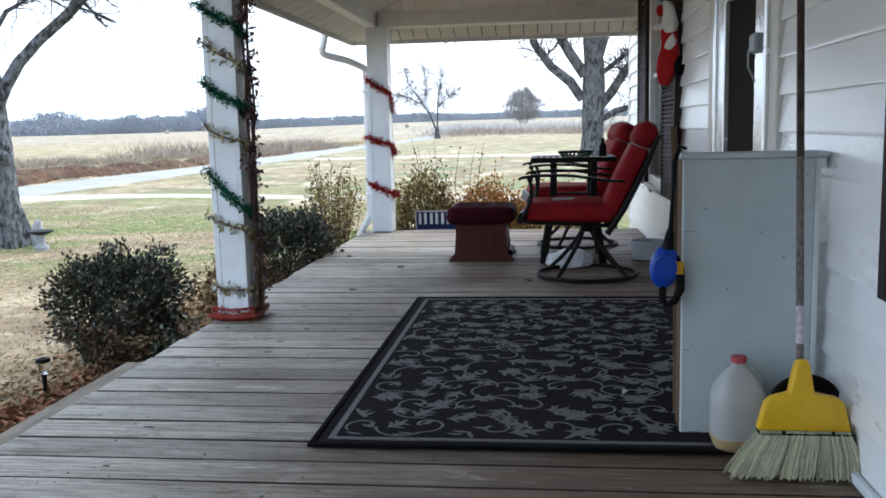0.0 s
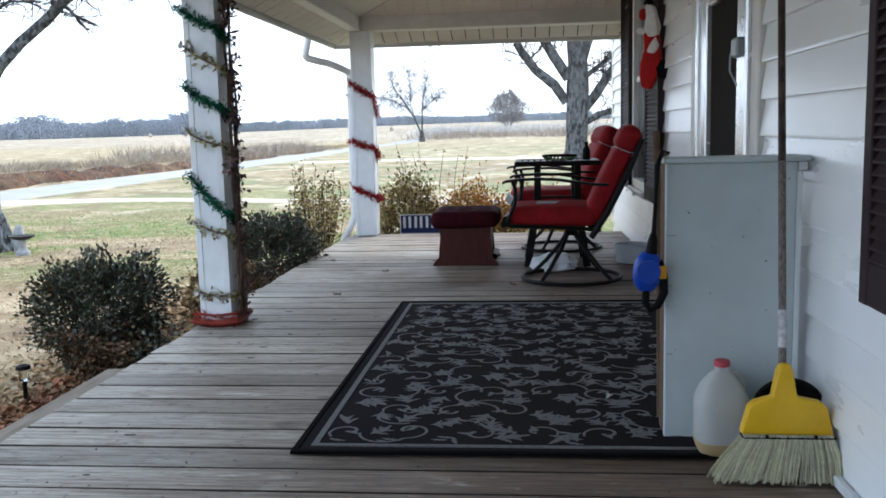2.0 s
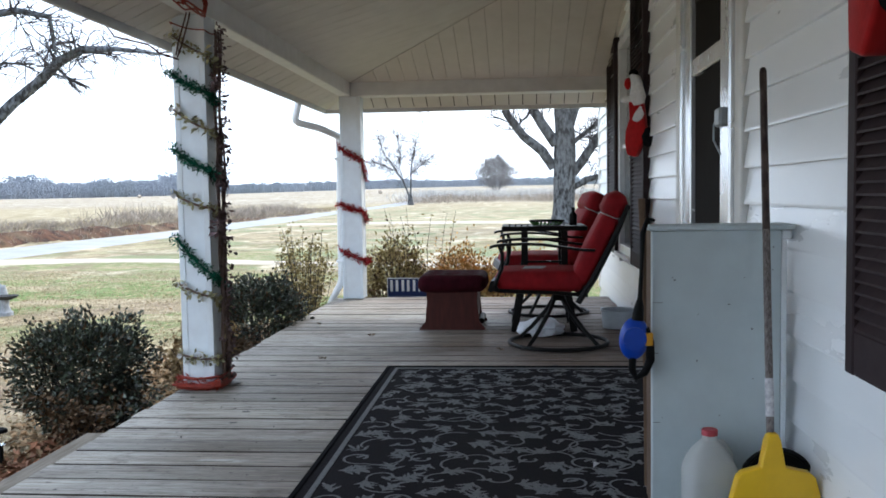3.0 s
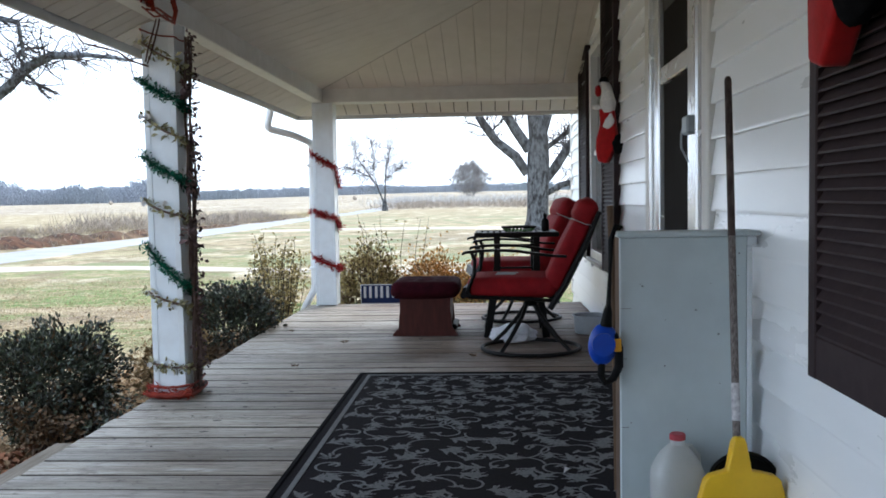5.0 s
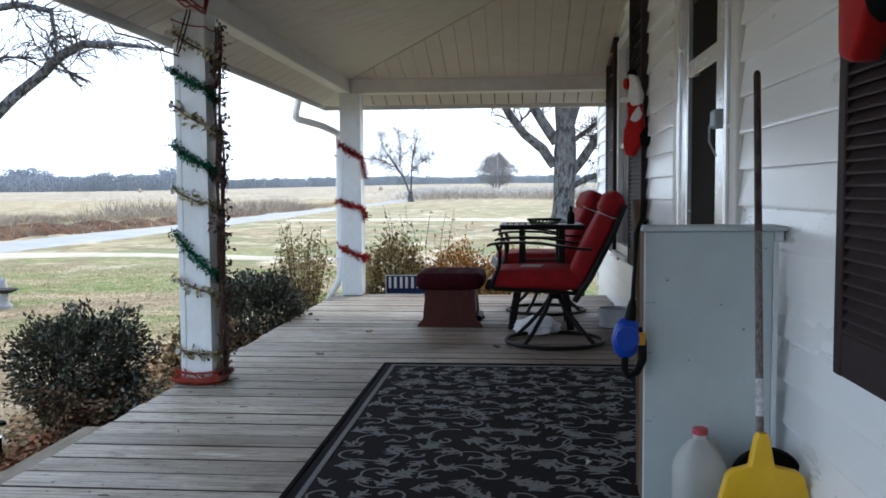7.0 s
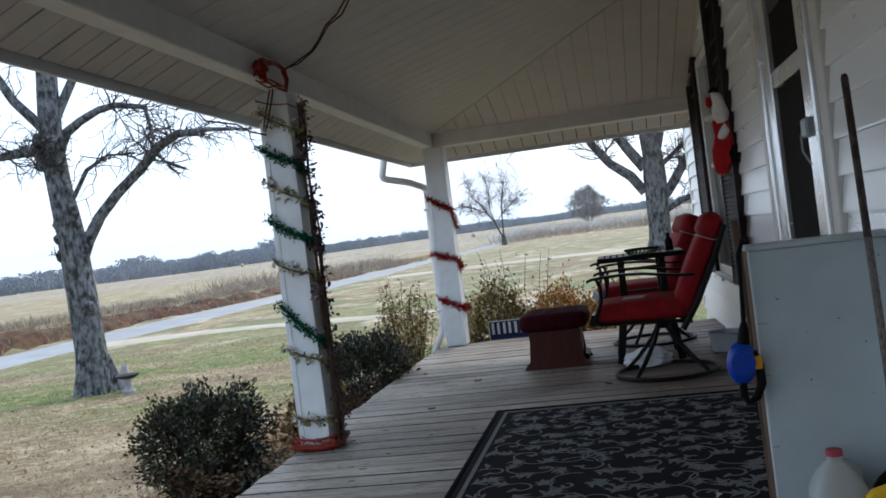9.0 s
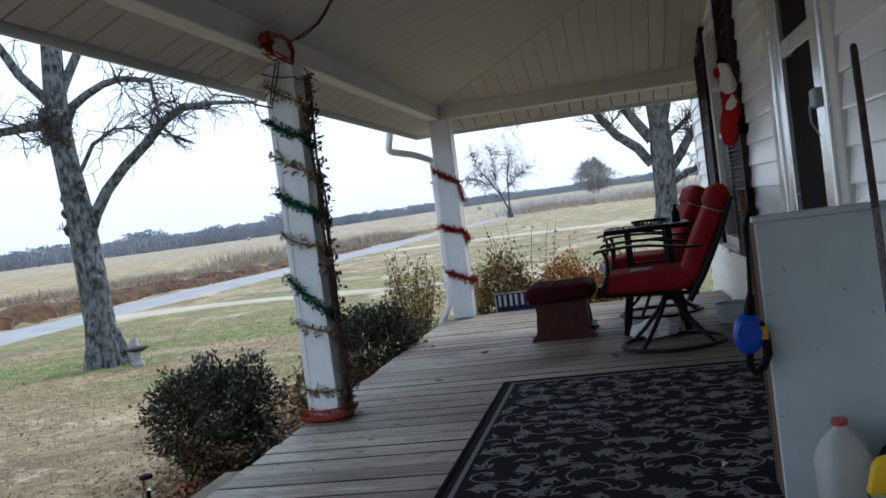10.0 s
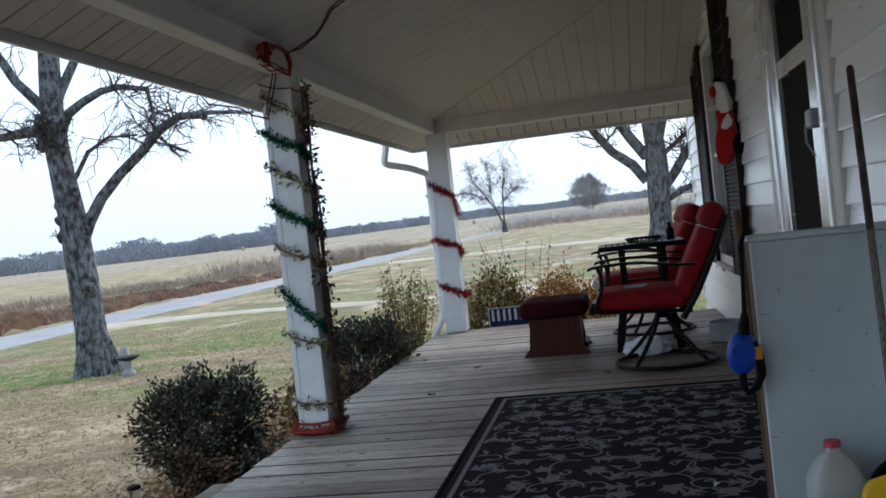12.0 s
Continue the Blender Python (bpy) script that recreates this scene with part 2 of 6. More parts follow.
def ground_material():
    m = bpy.data.materials.new("dry_winter_grass")
    m.use_nodes = True
    n, l = m.node_tree.nodes, m.node_tree.links
    b = n["Principled BSDF"]
    b.inputs["Roughness"].default_value, b.inputs["Specular IOR Level"].default_value = 0.95, 0.1
    co = n.new("ShaderNodeTexCoord")

    def nz(sc, det, lo, hi, stretch=(1, 1, 1)):
        mp = n.new("ShaderNodeMapping")
        mp.inputs["Scale"].default_value = stretch
        l.new(co.outputs["Object"], mp.inputs[0])
        t = n.new("ShaderNodeTexNoise")
        t.inputs["Scale"].default_value, t.inputs["Detail"].default_value, t.inputs["Roughness"].default_value = sc, det, 0.65
        l.new(mp.outputs[0], t.inputs["Vector"])
        r = n.new("ShaderNodeMapRange")
        r.inputs[1].default_value, r.inputs[2].default_value = lo, hi
        l.new(t.outputs[0], r.inputs[0])
        return r.outputs[0]

    def mix(f, a, c):
        x = n.new("ShaderNodeMixRGB")
        for sock, v in ((x.inputs[0], f), (x.inputs[1], a), (x.inputs[2], c)):
            if isinstance(v, tuple):
                sock.default_value = (*v, 1)
            else:
                l.new(v, sock)
        return x.outputs[0]

    straw = mix(nz(9.0, 10, 0.40, 0.60), (0.47, 0.385, 0.255), (0.21, 0.16, 0.095))
    straw = mix(nz(0.45, 5, 0.45, 0.62), straw, (0.52, 0.425, 0.285))
    straw = mix(nz(0.5, 8, 0.50, 0.62, (0.8, 1.2, 1)), straw, (0.22, 0.17, 0.12))
    straw = mix(nz(2.4, 9, 0.50, 0.63), straw, (0.26, 0.205, 0.125))
    straw = mix(nz(3.1, 9, 0.56, 0.68, (1, 1.4, 1)), straw, (0.58, 0.49, 0.35))
    green = mix(nz(6.0, 6, 0.35, 0.65), (0.105, 0.185, 0.05), (0.20, 0.25, 0.095))
    green = mix(nz(4.0, 9, 0.50, 0.62), green, (0.36, 0.31, 0.18))
    sep = n.new("ShaderNodeSeparateXYZ")
    l.new(co.outputs["Object"], sep.inputs[0])
    # the mown yard is greener than the field beyond the road, and worn bare near the porch
    yard = n.new("ShaderNodeMapRange")
    yard.inputs[1].default_value, yard.inputs[2].default_value = 34.0, 12.0
    l.new(sep.outputs[1], yard.inputs[0])
    patch = n.new("ShaderNodeMath")
    patch.operation = "MULTIPLY"
    worn = n.new("ShaderNodeMapRange")
    worn.inputs[1].default_value, worn.inputs[2].default_value = 8.0, 10.2
    l.new(sep.outputs[1], worn.inputs[0])
    both = n.new("ShaderNodeMath")
    both.operation = "MULTIPLY"
    l.new(yard.outputs[0], both.inputs[0])
    l.new(worn.outputs[0], both.inputs[1])
    l.new(both.outputs[0], patch.inputs[0])
    l.new(nz(0.40, 9, 0.43, 0.54, (0.6, 1.5, 1)), patch.inputs[1])
    near = mix(patch.outputs[0], straw, green)

    def span(a, c, d, e):
        """1 between c and d metres out, fading to 0 at a and e."""
        up, down, mul = n.new("ShaderNodeMapRange"), n.new("ShaderNodeMapRange"), n.new("ShaderNodeMath")
        up.inputs[1].default_value, up.inputs[2].default_value = a, c
        down.inputs[1].default_value, down.inputs[2].default_value = e, d
        mul.operation = "MULTIPLY"
        l.new(sep.outputs[1], up.inputs[0])
        l.new(sep.outputs[1], down.inputs[0])
        l.new(up.outputs[0], mul.inputs[0])
        l.new(down.outputs[0], mul.inputs[1])
        return mul.outputs[0]

    def part_of(f, g):
        mul = n.new("ShaderNodeMath")
        mul.operation = "MULTIPLY"
        l.new(f, mul.inputs[0])
        l.new(g, mul.inputs[1])
        return mul.outputs[0]

    meadow = mix(nz(0.16, 7, 0.35, 0.65), (0.40, 0.335, 0.225), (0.31, 0.265, 0.165))
    far = mix(part_of(span(26, 40, 900, 1000), nz(0.3, 4, 0.1, 0.5)), near, meadow)
    sward = mix(nz(0.22, 7, 0.35, 0.65), (0.29, 0.265, 0.175), (0.36, 0.315, 0.21))
    side = n.new("ShaderNodeMapRange")           # mown on this side of the road only
    side.inputs[1].default_value, side.inputs[2].default_value = -24.0, -12.0
    l.new(sep.outputs[0], side.inputs[0])
    far = mix(part_of(part_of(span(50, 62, 84, 104), side.outputs[0]), nz(0.07, 6, 0.36, 0.52, (0.5, 1, 1))), far, sward)
    stubble = mix(nz(0.09, 8, 0.38, 0.62), (0.43, 0.385, 0.31), (0.29, 0.25, 0.20))
    far = mix(span(108, 130, 900, 1000), far, stubble)
    tufts = nz(1.0, 10, 0.50, 0.60, (1.2, 0.65, 1))
    far = mix(part_of(span(12, 18, 900, 1000), tufts), far, (0.24, 0.20, 0.125))
    bare = nz(0.7, 10, 0.53, 0.64, (1.2, 0.65, 1))
    far = mix(part_of(span(12, 18, 900, 1000), bare), far, (0.55, 0.48, 0.36))
    moss = nz(0.45, 9, 0.50, 0.62, (1.0, 0.7, 1))
    far = mix(part_of(part_of(span(12, 18, 60, 100), side.outputs[0]), moss), far, (0.22, 0.245, 0.135))
    l.new(far, b.inputs["Base Color"])
    bp = n.new("ShaderNodeBump")
    bp.inputs["Strength"].default_value, bp.inputs["Distance"].default_value = 0.9, 0.05
    l.new(nz(14.0, 8, 0.2, 0.8), bp.inputs["Height"])
    l.new(bp.outputs[0], b.inputs["Normal"])
    return m


M_GROUND = ground_material()


def deck_material():
    """Weathered planks: grey grain along x, brown damp patches, dark specks, a tone for each board."""
    m = bpy.data.materials.new("weathered_deck")
    m.use_nodes = True
    n, l = m.node_tree.nodes, m.node_tree.links
    b = n["Principled BSDF"]
    b.inputs["Specular IOR Level"].default_value = 0.4
    geo, info = n.new("ShaderNodeNewGeometry"), n.new("ShaderNodeObjectInfo")
    off = n.new("ShaderNodeVectorMath")
    off.operation = "MULTIPLY_ADD"
    off.inputs[1].default_value = (47, 0, 31)
    l.new(info.outputs["Random"], off.inputs[0])
    l.new(geo.outputs["Position"], off.inputs[2])

    def nz(sc, det, lo, hi, stretch=(1, 1, 1), own=True):
        mp = n.new("ShaderNodeMapping")
        mp.inputs["Scale"].default_value = stretch
        l.new(off.outputs[0] if own else geo.outputs["Position"], mp.inputs[0])
        t = n.new("ShaderNodeTexNoise")
        t.inputs["Scale"].default_value, t.inputs["Detail"].default_value, t.inputs["Roughness"].default_value = sc, det, 0.65
        l.new(mp.outputs[0], t.inputs["Vector"])
        r = n.new("ShaderNodeMapRange")
        r.inputs[1].default_value, r.inputs[2].default_value = lo, hi
        l.new(t.outputs[0], r.inputs[0])
        return r.outputs[0]

    def mix(f, a, c):
        x = n.new("ShaderNodeMixRGB")
        for sock, v in ((x.inputs[0], f), (x.inputs[1], a), (x.inputs[2], c)):
            if isinstance(v, tuple):
                sock.default_value = (*v, 1)
            else:
                l.new(v, sock)
        return x.outputs[0]

    grain = nz(3.0, 9, 0.36, 0.64, (1, 22, 22))
    grey = mix(grain, (0.46, 0.425, 0.365), (0.20, 0.172, 0.138))
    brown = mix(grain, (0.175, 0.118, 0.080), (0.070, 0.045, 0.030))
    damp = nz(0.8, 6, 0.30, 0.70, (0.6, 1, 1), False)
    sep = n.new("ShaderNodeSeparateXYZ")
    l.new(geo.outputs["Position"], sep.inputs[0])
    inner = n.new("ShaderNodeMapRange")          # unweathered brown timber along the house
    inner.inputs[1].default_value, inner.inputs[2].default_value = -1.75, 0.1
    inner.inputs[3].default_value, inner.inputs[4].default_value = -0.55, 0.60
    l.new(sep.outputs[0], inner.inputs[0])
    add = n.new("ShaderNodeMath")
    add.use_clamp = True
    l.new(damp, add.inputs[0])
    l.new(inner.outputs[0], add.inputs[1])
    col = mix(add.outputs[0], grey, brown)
    col = mix(nz(4.0, 7, 0.56, 0.70, (1, 2.2, 1)), col, (0.105, 0.078, 0.060))
    col = mix(nz(26.0, 4, 0.63, 0.70), col, (0.05, 0.04, 0.035))
    col = mix(nz(5.0, 7, 0.60, 0.72, (0.8, 3, 1)), col, (0.43, 0.395, 0.35))
    crack = nz(2.2, 10, 0.60, 0.66, (1, 30, 30))
    col = mix(crack, col, (0.06, 0.047, 0.037))
    fleck = nz(14.0, 8, 0.55, 0.70, (1, 5, 5))
    col = mix(fleck, col, (0.13, 0.11, 0.085))
    r = n.new("ShaderNodeMapRange")
    r.inputs[3].default_value, r.inputs[4].default_value = 0.72, 1.25
    l.new(info.outputs["Random"], r.inputs[0])
    v = n.new("ShaderNodeVectorMath")
    v.operation = "SCALE"
    l.new(col, v.inputs[0])
    l.new(r.outputs[0], v.inputs["Scale"])
    l.new(v.outputs[0], b.inputs["Base Color"])
    ro = n.new("ShaderNodeMapRange")
    ro.inputs[3].default_value, ro.inputs[4].default_value = 0.46, 0.78
    l.new(nz(1.2, 5, 0.3, 0.7, (1, 2, 1), False), ro.inputs[0])
    l.new(ro.outputs[0], b.inputs["Roughness"])
    bp = n.new("ShaderNodeBump")
    bp.inputs["Strength"].default_value, bp.inputs["Distance"].default_value = 0.6, 0.004
    l.new(nz(3.0, 9, 0.2, 0.8, (1, 22, 22)), bp.inputs["Height"])
    l.new(bp.outputs[0], b.inputs["Normal"])
    return m


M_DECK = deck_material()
# board sides coloured dark for the shade and dirt in the gaps
M_EDGE = mat("shade_and_dirt_board_edge", (0.04, 0.032, 0.027), (0.06, 0.05, 0.042), 20, 0.9, spec=0.1)

# ---- mesh helpers ----
rng = random.Random(7)


class Shape:
    """Gathers vertices and faces of one mesh."""

    def __init__(self):
        self.v, self.f = [], []

    def add(self, vs, fs):
        o = len(self.v)
        self.v += [tuple(p) for p in vs]
        self.f += [tuple(i + o for i in f) for f in fs]
        return self

    def box(self, x0, x1, y0, y1, z0, z1, c=0.0):
        """A box; c: width of the chamfer on its edges."""
        if not c:
            vs = [(x, y, z) for z in (z0, z1) for x, y in ((x0, y0), (x1, y0), (x1, y1), (x0, y1))]
            return self.add(vs, [(3, 2, 1, 0), (4, 5, 6, 7), (0, 1, 5, 4), (1, 2, 6, 5), (2, 3, 7, 6), (3, 0, 4, 7)])
        b = bmesh.new()
        bmesh.ops.create_cube(b, size=1)
        for p in b.verts:
            p.co = ((x0 + x1) / 2 + p.co.x * (x1 - x0), (y0 + y1) / 2 + p.co.y * (y1 - y0), (z0 + z1) / 2 + p.co.z * (z1 - z0))
        bmesh.ops.bevel(b, geom=b.edges[:], offset=c, segments=2 if c > 0.012 else 1, affect="EDGES", profile=0.5)
        return self.take(b)

    def take(self, b, m=None):
        b.verts.index_update()
        self.add([(m @ p.co if m else p.co) for p in b.verts], [[p.index for p in f.verts] for f in b.faces])
        b.free()
        return self

    def tube(self, path, radii, n=8, cap=True):
        """A round bar along a path of points."""
        path = [Vector(p) for p in path]
        if isinstance(radii, (int, float)):
            radii = [radii] * len(path)
        rings, side = [], None
        for i, p in enumerate(path):
            t = (path[min(i + 1, len(path) - 1)] - path[max(i - 1, 0)]).normalized()
            if side is None or abs(side.dot(t)) > 0.98:
                side = t.orthogonal().normalized()
            side = (side - t * side.dot(t)).normalized()
            up = t.cross(side)
            rings.append([p + radii[i] * (math.cos(2 * math.pi * k / n) * side + math.sin(2 * math.pi * k / n) * up) for k in range(n)])
        vs = [q for r in rings for q in r]
        fs = [(i * n + k, i * n + (k + 1) % n, (i + 1) * n + (k + 1) % n, (i + 1) * n + k) for i in range(len(path) - 1) for k in range(n)]
        if cap:
            fs += [tuple(range(n - 1, -1, -1)), tuple(range((len(path) - 1) * n, len(path) * n))]
        return self.add(vs, fs)

    def lathe(self, prof, cx=0, cy=0, n=24, sx=1.0, sy=1.0):
        """A turned body from (radius, height) pairs."""
        vs = [(cx + sx * r * math.cos(2 * math.pi * k / n), cy + sy * r * math.sin(2 * math.pi * k / n), z) for r, z in prof for k in range(n)]
        fs = [(i * n + k, i * n + (k + 1) % n, (i + 1) * n + (k + 1) % n, (i + 1) * n + k) for i in range(len(prof) - 1) for k in range(n)]
        fs += [tuple(range(n - 1, -1, -1)), tuple(range((len(prof) - 1) * n, len(prof) * n))]
        return self.add(vs, fs)

    def prism(self, poly, axis, a, b):
        """A flat outline pushed from a to b along an axis; the outline holds the two other coordinates in order."""
        def put(p, w):
            return (w, *p) if axis == 0 else (p[0], w, p[1]) if axis == 1 else (*p, w)
        n = len(poly)
        vs = [put(p, a) for p in poly] + [put(p, b) for p in poly]
        return self.add(vs, [tuple(range(n))[::-1], tuple(range(n, 2 * n))] + [(i, (i + 1) % n, n + (i + 1) % n, n + i) for i in range(n)])

    def leaf(self, p, d, up, length, width, fold=0.25):
        """A folded leaf of four triangles."""
        d, up = Vector(d).normalized(), Vector(up)
        s = d.cross(up)
        s = s.normalized() if s.length > 1e-4 else d.orthogonal().normalized()
        u = s.cross(d)
        p = Vector(p)
        mid = p + d * length * 0.5
        return self.add([p, mid + s * width / 2 + u * width * fold, p + d * length, mid - s * width / 2 + u * width * fold, mid], [(0, 4, 1), (1, 4, 2), (2, 4, 3), (3, 4, 0)])

    def mesh(self, name, material, smooth=False):
        me = bpy.data.meshes.new(name)
        me.from_pydata(self.v, [], self.f)
        me.materials.append(material)
        me.validate()
        b = bmesh.new()
        b.from_mesh(me)
        if len(b.faces) < 20000:
            bmesh.ops.recalc_face_normals(b, faces=b.faces[:])
        b.to_mesh(me)
        b.free()
        if smooth:
            me.shade_smooth()
            me.set_sharp_from_angle(angle=radians(40))
        return me


def part(name, shape, material, parent=None, label="", smooth=False):
    ob = new(name, shape.mesh(name, material, smooth))
    ob.parent = parent
    return tagged(ob, label)


def thing(name, label, category, group="", kind="", at=None):
    ob = new(name)
    ob.empty_display_size = 0.1
    if at is not None:
        ob.matrix_basis = at
    return tagged(ob, label, category, group, kind)


def solid(name, shape, material, label, category, group="", kind="", smooth=False):
    return tagged(part(name, shape, material, None, label, smooth), "", category, group, kind)


def rounded(x0, x1, y0, y1, z0, z1, r, puff=0.0):
    """A soft cushion: a finely rounded box that bulges by puff."""
    b = bmesh.new()
    bmesh.ops.create_cube(b, size=1)
    for p in b.verts:
        p.co = ((x0 + x1) / 2 + p.co.x * (x1 - x0), (y0 + y1) / 2 + p.co.y * (y1 - y0), (z0 + z1) / 2 + p.co.z * (z1 - z0))
    bmesh.ops.bevel(b, geom=b.edges[:], offset=r, segments=4, affect="EDGES", profile=0.5)
    bmesh.ops.subdivide_edges(b, edges=[e for e in b.edges if e.calc_length() > 0.08], cuts=5, use_grid_fill=True)
    c = Vector(((x0 + x1) / 2, (y0 + y1) / 2, (z0 + z1) / 2))
    h = Vector(((x1 - x0) / 2, (y1 - y0) / 2, (z1 - z0) / 2))
    for p in b.verts:
        q = p.co - c
        k = [max(0, 1 - (q[i] / h[i]) ** 2) for i in range(3)]
        q.x += puff * math.copysign(k[1] * k[2], q.x) if abs(q.x) > h.x * 0.9 else 0
        q.y += puff * math.copysign(k[0] * k[2], q.y) if abs(q.y) > h.y * 0.9 else 0
        q.z += puff * math.copysign(k[0] * k[1], q.z) if abs(q.z) > h.z * 0.9 else 0
        q += 0.004 * noise.noise_vector(p.co * 9)
        p.co = c + q
    return b


# ---- plan ----
EDGE, WALL = -1.79, 0.882              # deck's open edge and the house wall
P1X, P1Y, P2X, P2Y = (-1.761, -1.597), (4.533, 4.70), (-1.700, -1.505), (8.49, 8.68)
BEAM, BEAMTOP, SLOPE = 1.955, 2.085, 0.291
FASX, FASY, BACK = -1.925, 8.905, -5.5
BX0, OUT = -1.70, 0.45                 # outer face of the long beam, fall of the soffit outside it
EAVE = BEAM - OUT * (BX0 - FASX)       # height of the eave
DECKEND, WALLEND, ROOMEND = 8.60, 9.60, 8.45
GROUND = -0.45


def smooth(a, b, v):
    k = min(1.0, max(0.0, (v - a) / (b - a)))
    return k * k * (3 - 2 * k)


def terrain(x, y):
    """Height of the land: a level yard, a road ditch and bank, and a field that climbs far off."""
    r, az = math.hypot(x, y), math.degrees(math.atan2(x, max(y, 1e-3)))
    z = GROUND + 0.05 * noise.noise((x * 0.15, y * 0.15, 0)) * smooth(4, 12, r)
    z += smooth(90, 300, r) * (1.7 + 1.9 * smooth(-30, 0, az))
    bank = smooth(-15.9, -16.4, x) * -0.12 + smooth(-16.7, -17.9, x + 0.35 * noise.noise((y * 0.5, 0, 3))) * (0.16 + 0.42 * smooth(62, 18, y))
    return z + bank * smooth(120, 60, y)

# ---- ground, road, far land ----


def ground_sheet():
    s = Shape()
    rings = [0.0, 1.5] + [1.5 * 1.062 ** i for i in range(1, 124)]
    n = 240
    vs = [(0, 0, GROUND)]
    for r in rings[1:]:
        for k in range(n):
            a = 2 * math.pi * k / n
            x, y = r * math.sin(a), r * math.cos(a)
            vs.append((x, y, terrain(x, y)))
    fs = [(0, 1 + k, 1 + (k + 1) % n) for k in range(n)]
    for i in range(len(rings) - 2):
        o = 1 + i * n
        fs += [(o + k, o + n + k, o + n + (k + 1) % n, o + (k + 1) % n) for k in range(n)]
    s.add(vs, fs)
    return solid("ground", s, M_GROUND, "dry tan winter grass with green patches and fallen leaves", "ground", kind="structure", smooth=True)


def strip(name, pts, label, material=M_GRAVEL, lift=0.03):
    """A road: rows of (x, y, half width) draped on the land, with a slightly raised crown."""
    s = Shape()
    vs, m = [], 7
    for i, (x, y, w) in enumerate(pts):
        a, b = Vector(pts[max(i - 1, 0)][:2]), Vector(pts[min(i + 1, len(pts) - 1)][:2])
        side = Vector((b.y - a.y, a.x - b.x)).normalized()
        for k in range(m):
            u = 2 * k / (m - 1) - 1
            wob = 1 + (0.22 if w > 1.5 else 0.9) * noise.noise((x * 0.3, y * 0.3, u * 2))
            px, py = x + side.x * u * w * wob, y + side.y * u * w * wob
            vs.append((px, py, terrain(px, py) + (lift * (1 - u * u) if abs(u) < 0.99 else -0.04)))
    s.add(vs, [(i * m + k, i * m + k + 1, (i + 1) * m + k + 1, (i + 1) * m + k) for i in range(len(pts) - 1) for k in range(m - 1)])
    return solid(name, s, material, label, "road", kind="structure", smooth=True)


ground_sheet()
strip("road", [(-14.0 + 0.0 * y - 1.6 * smooth(35, 80, y), y, 1.75) for y in [-60 + 3 * i for i in range(75)]], "pale grey gravel country road along a ditch", lift=0.05)
strip("driveway", [(-12.6 + 0.7 * i, 19.3 + 0.5 * math.sin(i * 0.3) - 0.02 * i * i * 0.2, 0.62 + 0.5 * smooth(6, 0, i)) for i in range(22)], "pale worn gravel drive across the yard", M_TRACK)
strip("track", [(-11.5 + 1.0 * i, 43 + 1.2 * math.sin(i * 0.22), 2.3) for i in range(44)], "pale bare gravel track beyond the lawn", M_TRACK)
bank = Shape()
rows, cols = 420, 7
for i in range(rows):
    y = -10 + i * 0.2
    for j in range(cols):
        k = j / (cols - 1)
        rag = noise.noise((y * 0.9, j * 0.7, 2)) + 0.5 * noise.noise((y * 3.1, j * 1.3, 7))
        x = -16.5 - 1.25 * k + 0.16 * rag
        lift = (0.05 + 0.22 * smooth(62, 20, y) * math.sin(math.pi * min(1, k * 1.15))) * (1 + 0.5 * rag) if 0 < j < cols - 1 else -0.06
        bank.v.append((x, y, terrain(-16.5 - 1.25 * k, y) + lift))
bank.f = [(i * cols + j, i * cols + j + 1, (i + 1) * cols + j + 1, (i + 1) * cols + j) for i in range(rows - 1) for j in range(cols - 1)]
solid("ditch_bank", bank, M_DIRT, "eroded red-brown earth bank along the road", "ditch bank", kind="stuff", smooth=True)


def brush(name, spots, material, label, category, blades, h, w, kind="stuff"):
    """Many thin upright blades and stems."""
    s = Shape()
    for x, y, r in spots:
        for _ in range(blades):
            px, py = x + rng.gauss(0, r), y + rng.gauss(0, r)
            z = terrain(px, py)
            d = Vector((rng.gauss(0, 0.6), rng.gauss(0, 0.6), 1))
            s.leaf((px, py, z - 0.02), d, (rng.uniform(-1, 1), rng.uniform(-1, 1), 0.2), h * rng.uniform(0.25, 1.25), w * rng.uniform(0.5, 1.3), 0.1)
    return solid(name, s, material, label, category, kind=kind)


brush("bank_weeds", [(-18.3 + rng.uniform(-0.7, 0.9), rng.uniform(16, 78), 0.5) for _ in range(420)], M_BRUSH, "dry brown weeds along the ditch bank", "weeds", 34, 0.40, 0.022)
brush("bank_straw", [(-18.6 + rng.uniform(-0.9, 0.9), rng.uniform(16, 90), 0.5) for _ in range(380)], M_STRAW, "straw-coloured tall grass along the ditch", "grass", 34, 0.36, 0.018)
brush("pale_thicket", [(rng.uniform(-18, 26), 132 + rng.uniform(0, 26), 2.2) for _ in range(260)], M_PALEBRUSH, "pale grey tangle of bare brush across the field", "brush", 34, 1.7, 0.045)
brush("ditch_thicket", [(-18.6 + rng.uniform(-1.2, 0.8), rng.choice((44, 52, 60, 68)) + rng.gauss(0, 2.6), 0.5) for _ in range(95)], M_BRUSH, "clumps of tall brown brush along the ditch", "brush", 46, 0.95, 0.035)
brush("field_brush", [(rng.uniform(-14, 22), rng.uniform(112, 130), 1.6) for _ in range(95)], M_BRUSH, "grey-brown brush and brambles at the field edge", "brush", 60, 1.25, 0.06)


